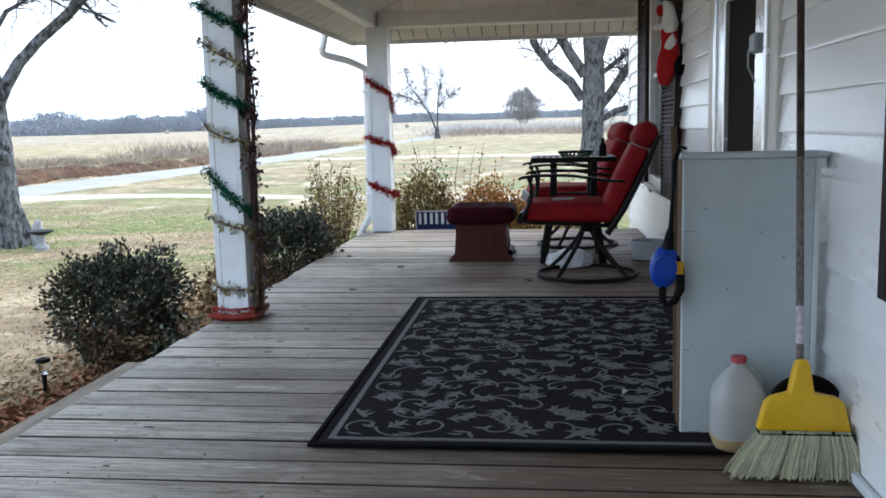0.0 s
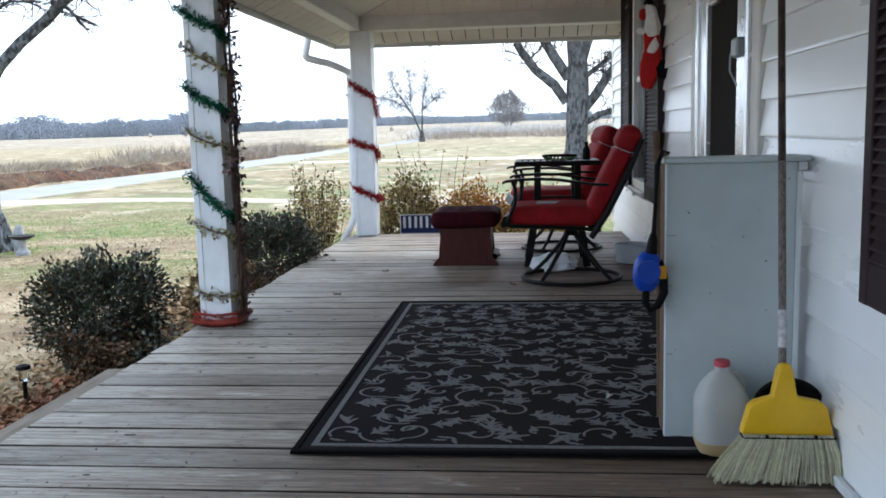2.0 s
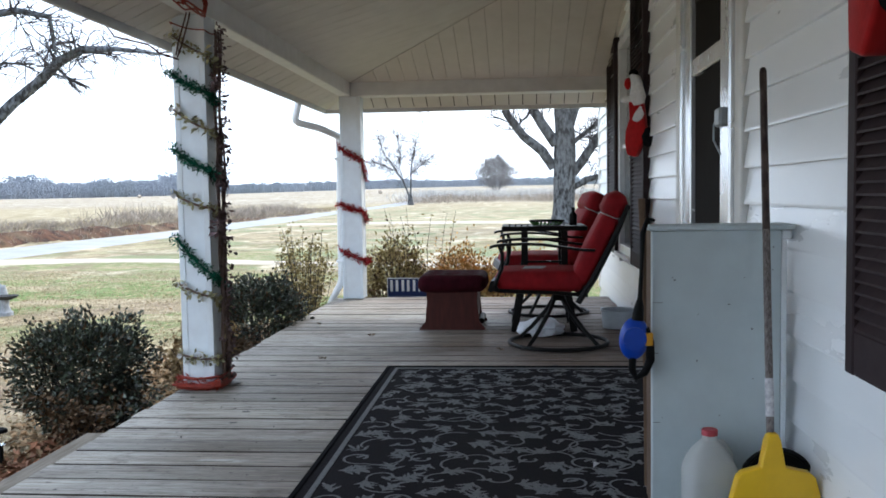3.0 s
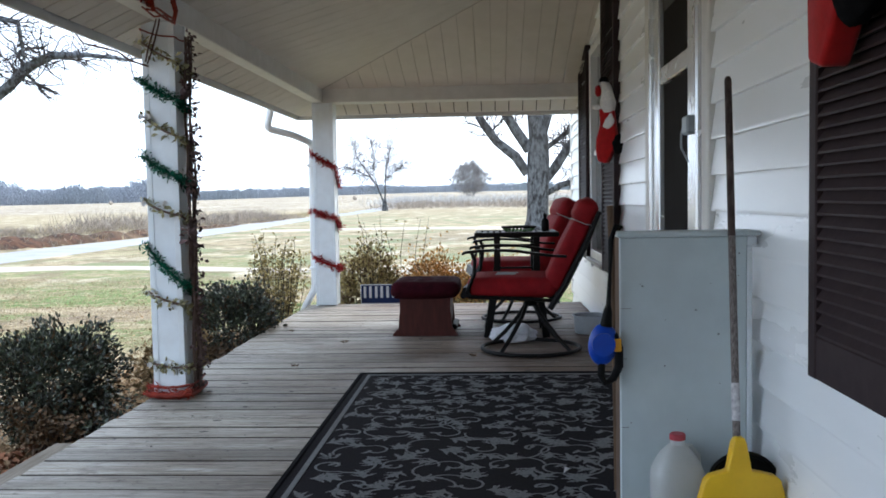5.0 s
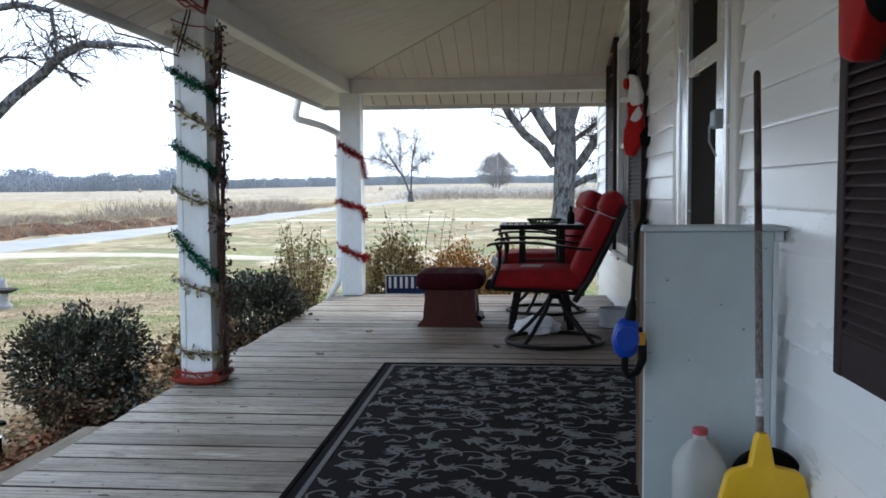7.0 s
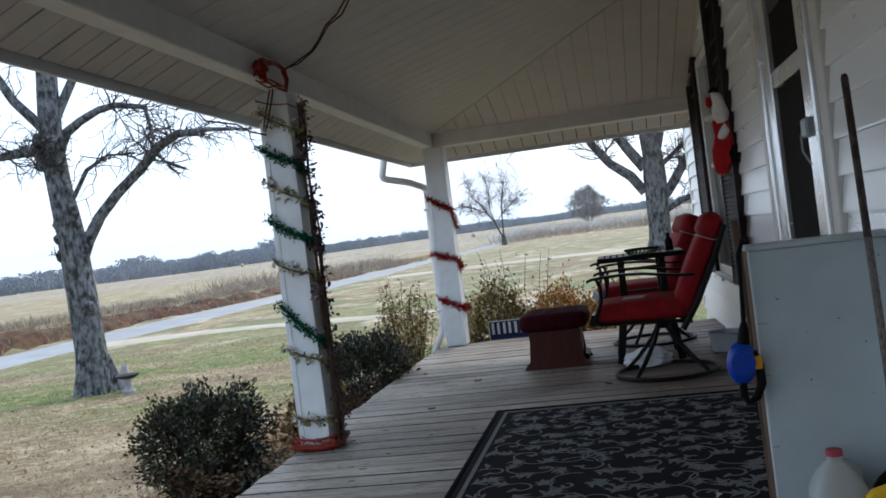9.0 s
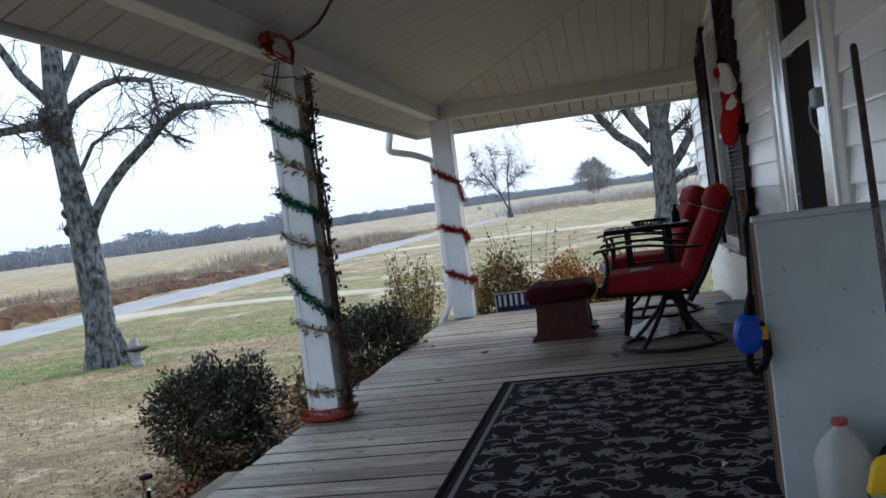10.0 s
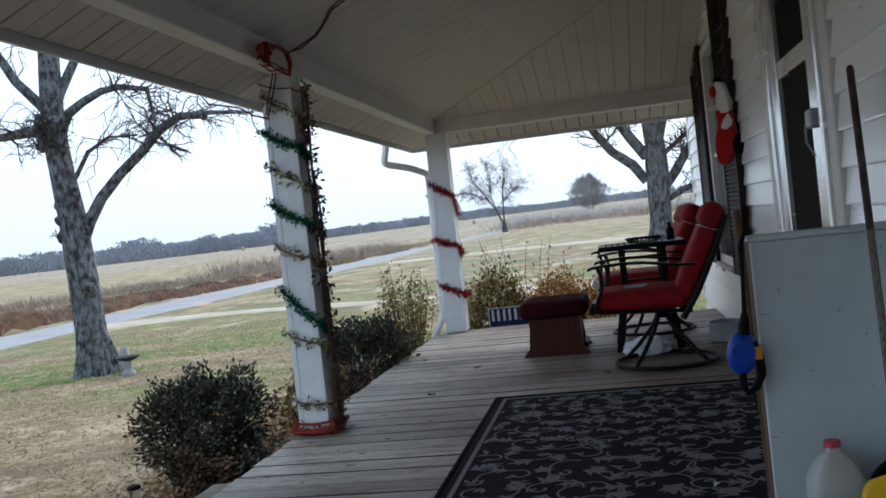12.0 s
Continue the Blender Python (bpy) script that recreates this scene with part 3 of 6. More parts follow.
def woods():
    """A far belt of bare trees, with uneven crowns of small twig clumps."""
    s = Shape()
    for i in range(1600):
        az = radians(rng.uniform(-52, 12) if i < 1230 else rng.uniform(-22, 12))
        r = rng.uniform(285, 330) + (40 if az > radians(-8) else 0)
        x, y = r * math.sin(az), r * math.cos(az)
        z, big = terrain(x, y), rng.uniform(0.45, 1.0) * (0.66 + 0.26 * noise.noise((math.degrees(az) * 0.35, 0, 5))) * (1.0 if az < radians(-21) else 0.55)
        h = 10.5 * max(0.5 if az < radians(-21) else 0.3, big)
        s.tube([(x, y, z - 0.5), (x, y, z + h * 0.6)], [0.25, 0.1], 3, False)
        for _ in range(120):
            a, u = rng.uniform(0, 6.28), rng.random()
            rr = h * 0.34 * math.sqrt(rng.random()) * (0.5 + math.sin(math.pi * min(1, 0.18 + 0.82 * u)))
            s.leaf((x + rr * math.cos(a), y + rr * math.sin(a), z + h * (0.88 * u - 0.03)), (rng.gauss(0, 0.6), rng.gauss(0, 0.6), 1),
                   (rng.uniform(-1, 1), -1, 0.3), h * rng.uniform(0.06, 0.15), h * 0.065)
    return solid("far_woods", s, M_FARWOOD, "belt of bare winter woods across the field, haze painted blue-grey", "woods", kind="stuff")


woods()


def grow(s, tw, p, d, length, r, depth, spread=0.75, droop=0.0, kids=3):
    """A limb with side limbs, ever thinner; the finest go into the twig shape tw."""
    p, d = Vector(p), Vector(d).normalized()
    pts, n = [p.copy()], 5
    for i in range(n):
        d = (d + Vector((rng.uniform(-1, 1), rng.uniform(-1, 1), rng.uniform(-0.7, 0.9) - droop)) * 0.22).normalized()
        pts.append(pts[-1] + d * length / n)
    end = r * 0.45
    (s if r > 0.02 else tw).tube(pts, [r + (end - r) * i / n for i in range(n + 1)], 7 if r > 0.05 else 4 if r > 0.015 else 3, False)
    if depth <= 0:
        return
    for i in range(kids + (1 if depth > 1 else 0)):
        k = rng.randint(2, n)
        side = Vector((rng.uniform(-1, 1), rng.uniform(-1, 1), rng.uniform(-0.5, 1) - droop))
        grow(s, tw, pts[k], d + side * spread, length * rng.uniform(0.5, 0.78), r * (0.62 - 0.05 * i if r > 0.03 else 0.55), depth - 1, spread, droop, kids)


def droop_twig(tw, p, d, length, r):
    """A long thin twig that bends down towards its tip and forks once or twice."""
    p, d = Vector(p), Vector(d).normalized()
    pts = [p.copy()]
    for i in range(7):
        d = (d + Vector((rng.gauss(0, 0.34), rng.gauss(0, 0.34), rng.gauss(-0.08, 0.34)))).normalized()
        pts.append(pts[-1] + d * length / 7)
    tw.tube(pts, [r * (1 - 0.1 * i) for i in range(8)], 3, False)
    for k in (2, 3, 5):
        q, e = pts[k], Vector((rng.gauss(0, 1), rng.gauss(0, 1), rng.gauss(-0.3, 0.7))).normalized()
        tw.tube([q, q + e * length * 0.14, q + (e + Vector((0, 0, -0.35))) * length * rng.uniform(0.2, 0.38)], [r * 0.7, r * 0.55, r * 0.35], 3, False)


def tree(name, label, trunk, limbs, m=Matrix.Identity(4), knots=(), bark=None, fine=6, thin=0.0095, reach=1.0):
    """trunk: (x, y, z, radius) rows; limbs: paths of such rows, with side growth along them."""
    t = thing(name, label, "tree")
    s, tw = Shape(), Shape()
    x, y, z, r = trunk[0]
    s.tube([(x, y, z - 0.3), *[p[:3] for p in trunk]], [r * 1.25, *[p[3] for p in trunk]], 18, False)
    for k in range(5):  # root flare
        a = k * 1.26 + 0.4
        s.tube([(x + 1.15 * r * math.cos(a), y + 1.15 * r * math.sin(a), z - 0.12), (x + 0.8 * r * math.cos(a), y + 0.8 * r * math.sin(a), z + 0.12), (x + 0.5 * r * math.cos(a), y + 0.5 * r * math.sin(a), z + 0.5)],
               [r * 0.22, r * 0.34, r * 0.3], 8, False)
    for kx, ky, kz, kr in knots:
        for _ in range(5 if kz < 2.5 else 11):   # water sprouts out of the burr
            droop_twig(tw, (kx, ky - kr * 0.6, kz), (rng.gauss(0, 0.8), -0.6, rng.gauss(0.5, 0.5)), r * rng.uniform(0.8, 2.2) * (1 if kz > 2.5 else 0.3), thin)
        b = bmesh.new()
        bmesh.ops.create_icosphere(b, subdivisions=2, radius=kr)
        s.take(b, Matrix.Translation((kx, ky, kz)) @ Matrix.Diagonal((1, 0.9, 1.2, 1)))
    for v in range(len(s.v)):
        p = Vector(s.v[v])
        s.v[v] = tuple(p + noise.noise_vector(p * 2.3) * r * 0.13 + noise.noise_vector(p * 7) * r * 0.04)
    crown = Shape()
    for path, depth, droop in limbs:
        crown.tube([p[:3] for p in path], [p[3] for p in path], 10, False)
        for i in range((len(path) * 5) // 9, len(path)):
            a, b = Vector(path[i - 1][:3]), Vector(path[i][:3])
            for _ in range(fine):
                droop_twig(tw, a.lerp(b, rng.random()), (b - a).normalized() * 0.8 + Vector((rng.gauss(0, 0.7), rng.gauss(0, 0.7), rng.gauss(0.35, 0.6))), trunk[0][3] * reach * rng.uniform(1.4, 3.4), thin)
            for _ in range(4 if i < len(path) - 1 else 7):
                q = a.lerp(b, rng.uniform(0.3, 1.0))
                d = (b - a).normalized() * 0.7 + Vector((rng.uniform(-1, 1), rng.uniform(-1, 1), rng.uniform(-0.6, 0.9) - droop))
                grow(crown, tw, q, d, (b - a).length * rng.uniform(0.5, 0.9) + 0.1, min(path[i][3] * 0.38, 0.012 + path[i][3] * 0.2), depth, 0.9, droop)
    part("trunk", s, bark or M_BARK, t, smooth=True)
    part("crown", crown, bark or M_BARK, t, smooth=True)
    if tw.v:
        tagged(part("twig_growth", tw, M_TWIG, t), kind="stuff")
    t.matrix_basis = m
    return t


Y1 = 11.15
tree("shade_tree", "old bare shade tree with lichen-grey bark beside a birdbath",
     [(-7.27, Y1, GROUND, 0.282), (-7.30, Y1, 0.1, 0.222), (-7.33, Y1, 0.9, 0.201), (-7.37, Y1, 1.7, 0.194), (-7.44, Y1, 2.4, 0.173), (-7.48, Y1, 3.0, 0.163), (-7.47, Y1, 3.6, 0.148), (-7.42, Y1, 4.6, 0.127), (-7.35, Y1, 6.0, 0.084)],
     [([(-7.33, Y1, 1.25, 0.086), (-7.13, Y1, 1.66, 0.089), (-6.90, Y1, 1.97, 0.079), (-6.57, Y1, 2.27, 0.073), (-6.18, Y1, 2.55, 0.069), (-5.85, Y1 - 0.1, 2.78, 0.066), (-5.5, Y1 - 0.2, 2.90, 0.056), (-5.0, Y1 - 0.3, 2.88, 0.033), (-4.4, Y1 - 0.3, 2.80, 0.013)], 2, 0.165),
      ([(-7.45, Y1, 2.80, 0.085), (-7.28, Y1 - 0.1, 3.03, 0.080), (-7.17, Y1 - 0.1, 3.18, 0.068), (-6.95, Y1 - 0.1, 3.30, 0.058), (-6.66, Y1 - 0.1, 3.41, 0.050), (-6.39, Y1 - 0.1, 3.44, 0.044), (-5.96, Y1 - 0.1, 3.35, 0.036), (-5.93, Y1 - 0.1, 3.11, 0.026), (-5.90, Y1 - 0.1, 2.87, 0.020)], 1, 0.0),
      ([(-7.5, Y1, 2.98, 0.092), (-7.9, Y1, 3.02, 0.079), (-8.3, Y1, 3.0, 0.059), (-8.9, Y1 + 0.1, 3.05, 0.040), (-9.6, Y1, 3.2, 0.020)], 2, 0.132),
      ([(-7.5, Y1, 3.2, 0.079), (-7.85, Y1 - 0.2, 3.7, 0.066), (-8.2, Y1 - 0.3, 4.4, 0.053), (-8.5, Y1 - 0.3, 5.4, 0.033)], 2, 0.000),
      ([(-7.4, Y1, 3.4, 0.073), (-7.15, Y1 + 0.2, 4.0, 0.059), (-6.8, Y1 + 0.3, 4.8, 0.046), (-6.3, Y1 + 0.4, 5.6, 0.026)], 2, 0.066),
      ([(-7.25, Y1, 2.3, 0.033), (-6.95, Y1 - 0.1, 2.62, 0.030), (-6.6, Y1 - 0.1, 2.78, 0.020), (-6.2, Y1 - 0.1, 2.75, 0.008)], 1, 0.066)],
     knots=[(-7.52, Y1, 1.95, 0.085), (-7.24, Y1 - 0.08, 2.1, 0.075), (-7.16, Y1 - 0.12, 0.72, 0.09), (-7.58, Y1 - 0.08, 2.85, 0.12), (-7.50, Y1 - 0.10, 1.72, 0.075), (-7.53, Y1 - 0.08, 1.5, 0.08), (-7.22, Y1 - 0.1, 1.92, 0.06), (-7.40, Y1 - 0.16, 3.05, 0.11), (-7.62, Y1 - 0.1, 3.1, 0.09), (-7.32, Y1 - 0.12, 2.72, 0.08), (-7.68, Y1 - 0.06, 2.78, 0.07)])

Y3 = 38.0
tree("yard_tree", "large bare grey-barked tree standing beyond the porch end",
     [(1.90, Y3, -0.5, 0.562), (1.92, Y3, 0.5, 0.468), (1.94, Y3, 1.6, 0.437), (1.96, Y3, 2.6, 0.468), (1.97, Y3, 3.6, 0.390), (1.8, Y3, 5.0, 0.328), (1.7, Y3, 7.5, 0.250)],
     [([(1.5, Y3, 2.0, 0.203), (1.0, Y3, 2.75, 0.211), (0.2, Y3, 3.4, 0.187), (-0.45, Y3, 4.3, 0.172), (-0.9, Y3, 5.4, 0.140), (-1.6, Y3, 6.6, 0.094)], 2, 0.078),
      ([(1.6, Y3, 3.0, 0.234), (1.0, Y3, 3.9, 0.218), (0.4, Y3, 4.9, 0.195), (-0.2, Y3, 6.2, 0.156)], 2, 0.000),
      ([(1.95, Y3, 3.2, 0.250), (2.35, Y3, 4.5, 0.234), (2.6, Y3, 6.0, 0.203), (2.9, Y3, 8.0, 0.156)], 2, 0.000),
      ([(2.1, Y3, 1.5, 0.172), (2.7, Y3, 2.3, 0.203), (3.3, Y3, 3.2, 0.172), (4.0, Y3, 3.9, 0.156), (5.2, Y3, 4.6, 0.094)], 2, 0.078),
      ([(2.2, Y3, 1.1, 0.117), (2.9, Y3, 1.5, 0.133), (3.8, Y3, 1.75, 0.101), (5.0, Y3, 2.4, 0.055)], 2, 0.078),
      ([(2.2, Y3, 3.0, 0.117), (3.0, Y3, 3.6, 0.094), (4.0, Y3, 4.3, 0.078)], 2, 0.078),
      ([(0.6, Y3, 6.4, 0.094), (-1.0, Y3 - 1, 6.3, 0.070), (-2.5, Y3 - 1, 5.6, 0.045), (-4.2, Y3 - 1, 4.7, 0.022)], 1, 0.45)], bark=M_BARKFAR, fine=12, thin=0.020)
Y2 = 108.0
tree("field_tree", "small bare forked tree alone in the field",
     [(-13.3, Y2, -0.55, 0.40), (-13.35, Y2, 1.0, 0.204)],
     [([(-13.4, Y2, 0.6, 0.120), (-14.2, Y2, 2.6, 0.094), (-15.4, Y2, 4.4, 0.072), (-16.6, Y2, 6.2, 0.050), (-17.2, Y2, 8.0, 0.029)], 2, 0.000),
      ([(-13.3, Y2, 0.8, 0.108), (-13.2, Y2, 3.2, 0.086), (-13.0, Y2, 5.5, 0.065), (-12.4, Y2, 7.6, 0.036)], 3, 0.000),
      ([(-13.2, Y2, 3.4, 0.058), (-11.8, Y2, 4.6, 0.043), (-10.4, Y2, 5.6, 0.025)], 2, 0.000),
      ([(-14.0, Y2, 2.2, 0.060), (-14.6, Y2, 4.2, 0.048), (-14.5, Y2, 6.4, 0.036), (-14.9, Y2, 8.2, 0.024)], 2, 0.0),
      ([(-15.0, Y2, 3.8, 0.054), (-16.6, Y2, 4.6, 0.042), (-18.0, Y2, 5.0, 0.027)], 2, 0.0)], bark=M_BARKFAR, fine=24, thin=0.024, reach=2.3)
fb = thing("field_thicket", "dense grey bare thicket tree in the field", "tree")
s, tw = Shape(), Shape()
TX, TY = -5.1, 200.0
TZ = terrain(TX, TY)
for k in range(11):
    a = k * 0.6
    grow(s, tw, (TX + 0.5 * math.cos(a), TY + 0.5 * math.sin(a), TZ - 0.3), (0.45 * math.cos(a), 0.4 * math.sin(a), 1), 3.9, 0.11, 3, 0.6, 0, 3)
for _ in range(3000):
    a, u = rng.uniform(0, 6.28), rng.random() ** 0.85
    lump = 1 + 0.55 * noise.noise((2.2 * math.cos(a), 2.2 * math.sin(a), u * 5))
    rr = 4.3 * math.sqrt(rng.random()) * math.sin(math.pi * (0.10 + 0.86 * u)) ** 0.7 * lump
    tw.leaf((TX + rr * math.cos(a), TY + rr * math.sin(a), TZ + 0.3 + 7.6 * u * (0.86 + 0.2 * noise.noise((a * 1.3, 0, 4)))), (math.cos(a) * 0.6 + rng.gauss(0, 0.5), rng.gauss(0, 0.5), rng.uniform(0.2, 1.5)), (0, -1, 0.3), rng.uniform(0.6, 1.3), 0.075)
part("stem_growth", s, M_THICKET, fb)
part("crown", tw, M_THICKET, fb)

# ---- deck ----
deck = thing("floor", "weathered grey-brown plank porch deck, worn and damp", "floor", kind="structure")
joist = Shape()
joist.box(EDGE + 0.03, EDGE + 0.07, BACK, DECKEND - 0.03, -0.24, -0.045).box(WALL - 0.06, WALL - 0.02, BACK, DECKEND - 0.03, -0.24, -0.045)
joist.box(EDGE + 0.07, WALL - 0.06, DECKEND - 0.07, DECKEND - 0.03, -0.24, -0.045)
for i in range(7):
    joist.box(-1.45 + i * 0.36, -1.41 + i * 0.36, BACK, DECKEND - 0.07, -0.24, -0.045)
for i in range(5):
    joist.box(EDGE + 0.08, EDGE + 0.18, -2 + 2.5 * i, -1.9 + 2.5 * i, GROUND - 0.2, -0.24)
# added dark sheet below the boards paints the gaps' shade
joist.box(EDGE + 0.02, WALL - 0.03, BACK, DECKEND - 0.02, -0.0448, -0.0428)
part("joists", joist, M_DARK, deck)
bed = thing("porch_step", "lower plank step along the open deck edge", "step")
part("tread", Shape().box(-2.20, EDGE + 0.02, BACK, 4.32, -0.215, -0.18, 0.006), M_STEP, bed)
part("riser", Shape().box(-2.17, -2.13, BACK, 4.30, GROUND - 0.05, -0.217), M_STEP, bed)

# ---- house wall ----
OPEN = [(0.93, 1.70, 0.50, 2.25), (3.60, 4.62, 0.16, 2.24), (6.76, 7.63, 0.50, 2.25)]   # y0, y1, z0, z1: window, door, window
wall = thing("wall_east", "white lap-sided house wall with light dirt stains", "wall", kind="structure")
WTOP = BEAMTOP + SLOPE * (WALL - P1X[1]) + 0.1
core, y = Shape(), BACK
for y0, y1, z0, z1 in OPEN:
    core.box(WALL + 0.02, WALL + 0.16, y, y0, GROUND - 0.1, WTOP)
    core.box(WALL + 0.02, WALL + 0.16, y0, y1, GROUND - 0.1, z0).box(WALL + 0.02, WALL + 0.16, y0, y1, z1, WTOP)
    y = y1
core.box(WALL + 0.02, WALL + 0.16, y, ROOMEND, GROUND - 0.1, WTOP).box(WALL + 0.02, WALL + 0.16, ROOMEND, WALLEND, GROUND - 0.1, BEAM + 0.06)
part("core", core, M_WHITE, wall)
room = Shape().box(4.2, 4.3, BACK, ROOMEND, GROUND, WTOP).box(WALL + 0.16, 4.2, BACK, BACK + 0.1, GROUND, WTOP).box(WALL + 0.16, 4.3, ROOMEND - 0.1, ROOMEND, GROUND, WTOP)
room.box(WALL + 0.16, 4.2, BACK, ROOMEND, 0.02, 0.06).box(WALL + 0.16, 4.2, BACK, ROOMEND, WTOP - 0.05, WTOP)
solid("room_shell", room, M_ROOM, "dim rooms behind the windows", "room", kind="structure")
# added wall out of view, blocks skylight from the porch's rear end
rear = Shape().box(FASX, WALL + 0.02, BACK - 0.12, BACK, GROUND - 0.1, WTOP)
solid("wall_south", rear, M_WHITE, "unseen plain white wall added to block light behind the porch", "wall", kind="structure")
endwall = Shape().box(WALL + 0.02, 4.3, WALLEND, WALLEND + 0.03, GROUND - 0.1, BEAM + 0.06)
solid("wall_north", endwall, M_WHITE, "white end wall of the house", "wall", kind="structure")
part("corner_board", Shape().box(WALL - 0.022, WALL + 0.05, WALLEND - 0.07, WALLEND + 0.035, -0.02, 2.1, 0.004), M_TRIM, wall)
part("base_trim", Shape().box(WALL - 0.052, WALL - 0.027, BACK + 0.01, 3.46, 0.003, 0.030, 0.004), M_WHITE, wall, "white strip along the foot of the wall")

# ---- roof and ceiling ----
HX, HY = P1X[1], P2Y[0]                # inner corner of the beams, where the hip starts


def roof_left(x):
    return BEAMTOP + SLOPE * (x - HX)


def roof_end(y):
    return BEAMTOP + SLOPE * (HY - y)


ceil, PITCH = Shape(), 0.19
GAP = 0.0045
y = BACK
while y < HY:      # panels up the long slope, cut by the hip
    a, b = y + GAP / 2, min(y + PITCH, HY) - GAP / 2
    xa, xb = min(WALL, HX + HY - a), min(WALL, HX + HY - b)
    if b > a:
        low = [(HX, a), (xa, a), (xb, b), (HX, b)]
        ceil.add([(px, py, roof_left(px)) for px, py in low] + [(px, py, roof_left(px) + 0.012) for px, py in low],
                 [(3, 2, 1, 0), (4, 5, 6, 7), (0, 1, 5, 4), (1, 2, 6, 5), (2, 3, 7, 6), (3, 0, 4, 7)])
    y += PITCH
x, EPITCH = HX, 0.135
while x < WALL:    # panels up the end slope
    a, b = x + GAP / 2, min(x + EPITCH, WALL) - GAP / 2
    ya, yb = HY - (a - HX), HY - (b - HX)
    low = [(a, HY), (b, HY), (b, yb), (a, ya)]
    ceil.add([(px, py, roof_end(py)) for px, py in low] + [(px, py, roof_end(py) + 0.012) for px, py in low],
             [(3, 2, 1, 0), (4, 5, 6, 7), (0, 1, 5, 4), (1, 2, 6, 5), (2, 3, 7, 6), (3, 0, 4, 7)])
    x += EPITCH


def soffit(px, py):
    """Height of the soffit, which falls outwards from the beams."""
    return BEAM + 0.006 - OUT * max(BX0 - px, py - P2Y[1], 0)


def soffit_panel(low):
    ceil.add([(px, py, soffit(px, py)) for px, py in low] + [(px, py, soffit(px, py) + 0.012) for px, py in low],
             [(3, 2, 1, 0), (4, 5, 6, 7), (0, 1, 5, 4), (1, 2, 6, 5), (2, 3, 7, 6), (3, 0, 4, 7)])


y, SPITCH, k = 2.641 - 70 * 0.117, 0.117, 0
while y < FASY - 0.03:     # soffit outside the long beam, every other seam open
    a, b = y + (0.006 if k % 2 == 0 else 0.002), min(y + SPITCH, FASY - 0.02) - (0.002 if k % 2 == 0 else 0.006)
    if y > BACK:
        soffit_panel([(FASX + 0.02, a), (BX0 - max(0, a - P2Y[1]), a), (BX0 - max(0, b - P2Y[1]), b), (FASX + 0.02, b)])
    y, k = y + SPITCH, k + 1
soffit_panel([(BX0 - 0.004, P2Y[1] + 0.008), (BX0, P2Y[1] + 0.004), (BX0, FASY - 0.02), (FASX + 0.024, FASY - 0.02)])
x = BX0 + 0.003
while x < WALL + 0.1:      # soffit outside the end beam
    soffit_panel([(x + GAP, P2Y[1]), (x + EPITCH - GAP, P2Y[1]), (x + EPITCH - GAP, FASY - 0.02), (x + GAP, FASY - 0.02)])
    x += EPITCH
solid("ceiling", ceil, M_CEIL, "cream vinyl panelled porch ceiling and soffit", "ceiling", kind="structure")
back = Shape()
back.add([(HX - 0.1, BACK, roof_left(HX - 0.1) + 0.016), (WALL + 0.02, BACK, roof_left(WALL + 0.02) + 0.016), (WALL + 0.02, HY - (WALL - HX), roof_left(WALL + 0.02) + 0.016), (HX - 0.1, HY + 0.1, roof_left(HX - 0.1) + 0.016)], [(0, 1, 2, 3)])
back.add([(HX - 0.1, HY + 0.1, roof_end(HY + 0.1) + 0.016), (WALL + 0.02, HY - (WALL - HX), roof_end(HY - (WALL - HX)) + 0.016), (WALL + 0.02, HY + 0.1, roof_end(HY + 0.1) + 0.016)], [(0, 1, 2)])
solid("ceiling_backing", back, M_GROOVE, "backing behind the ceiling panels, groove shade in its colour", "ceiling", kind="structure")
# dark sheet over the soffit, the seams' shade in its colour
sback = Shape()
for low in ([(FASX, BACK), (BX0, BACK), (BX0, P2Y[1]), (FASX, FASY)], [(FASX, FASY), (BX0, P2Y[1]), (WALL + 0.1, P2Y[1]), (WALL + 0.1, FASY)]):
    sback.add([(px, py, soffit(px, py) + 0.018) for px, py in low] + [(px, py, soffit(px, py) + 0.026) for px, py in low],
              [(3, 2, 1, 0), (4, 5, 6, 7), (0, 1, 5, 4), (1, 2, 6, 5), (2, 3, 7, 6), (3, 0, 4, 7)])
solid("soffit_backing", sback, M_DARK, "dark sheet behind the soffit panels, standing in for seam shade", "ceiling", kind="structure")
# hip strip takes the groove shade colour to draw a dark line
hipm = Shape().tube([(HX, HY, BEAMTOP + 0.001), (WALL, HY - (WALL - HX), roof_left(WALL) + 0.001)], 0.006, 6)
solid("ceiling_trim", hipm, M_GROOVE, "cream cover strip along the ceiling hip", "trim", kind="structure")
wtrim = Shape().box(WALL - 0.03, WALL - 0.002, BACK, HY - (WALL - HX), roof_left(WALL) - 0.05, roof_left(WALL) - 0.012)
solid("wall_trim", wtrim, M_TRIM, "cream trim where ceiling meets wall", "trim", kind="structure")
roof = Shape()
for poly in ([(FASX - 0.06, BACK), (4.4, BACK), (4.4, FASY - 6.6), (FASX - 0.06, FASY + 0.05)], [(FASX - 0.06, FASY + 0.05), (4.4, FASY - 6.6), (4.4, FASY + 0.05)]):
    def rz(px, py):
        return EAVE + 0.165 + 0.33 * min(px - FASX, FASY - py)
    n = len(poly)
    roof.add([(px, py, rz(px, py)) for px, py in poly] + [(px, py, rz(px, py) + 0.05) for px, py in poly], [tuple(range(n)), tuple(range(n, 2 * n))] + [(i, (i + 1) % n, n + (i + 1) % n, n + i) for i in range(n)])
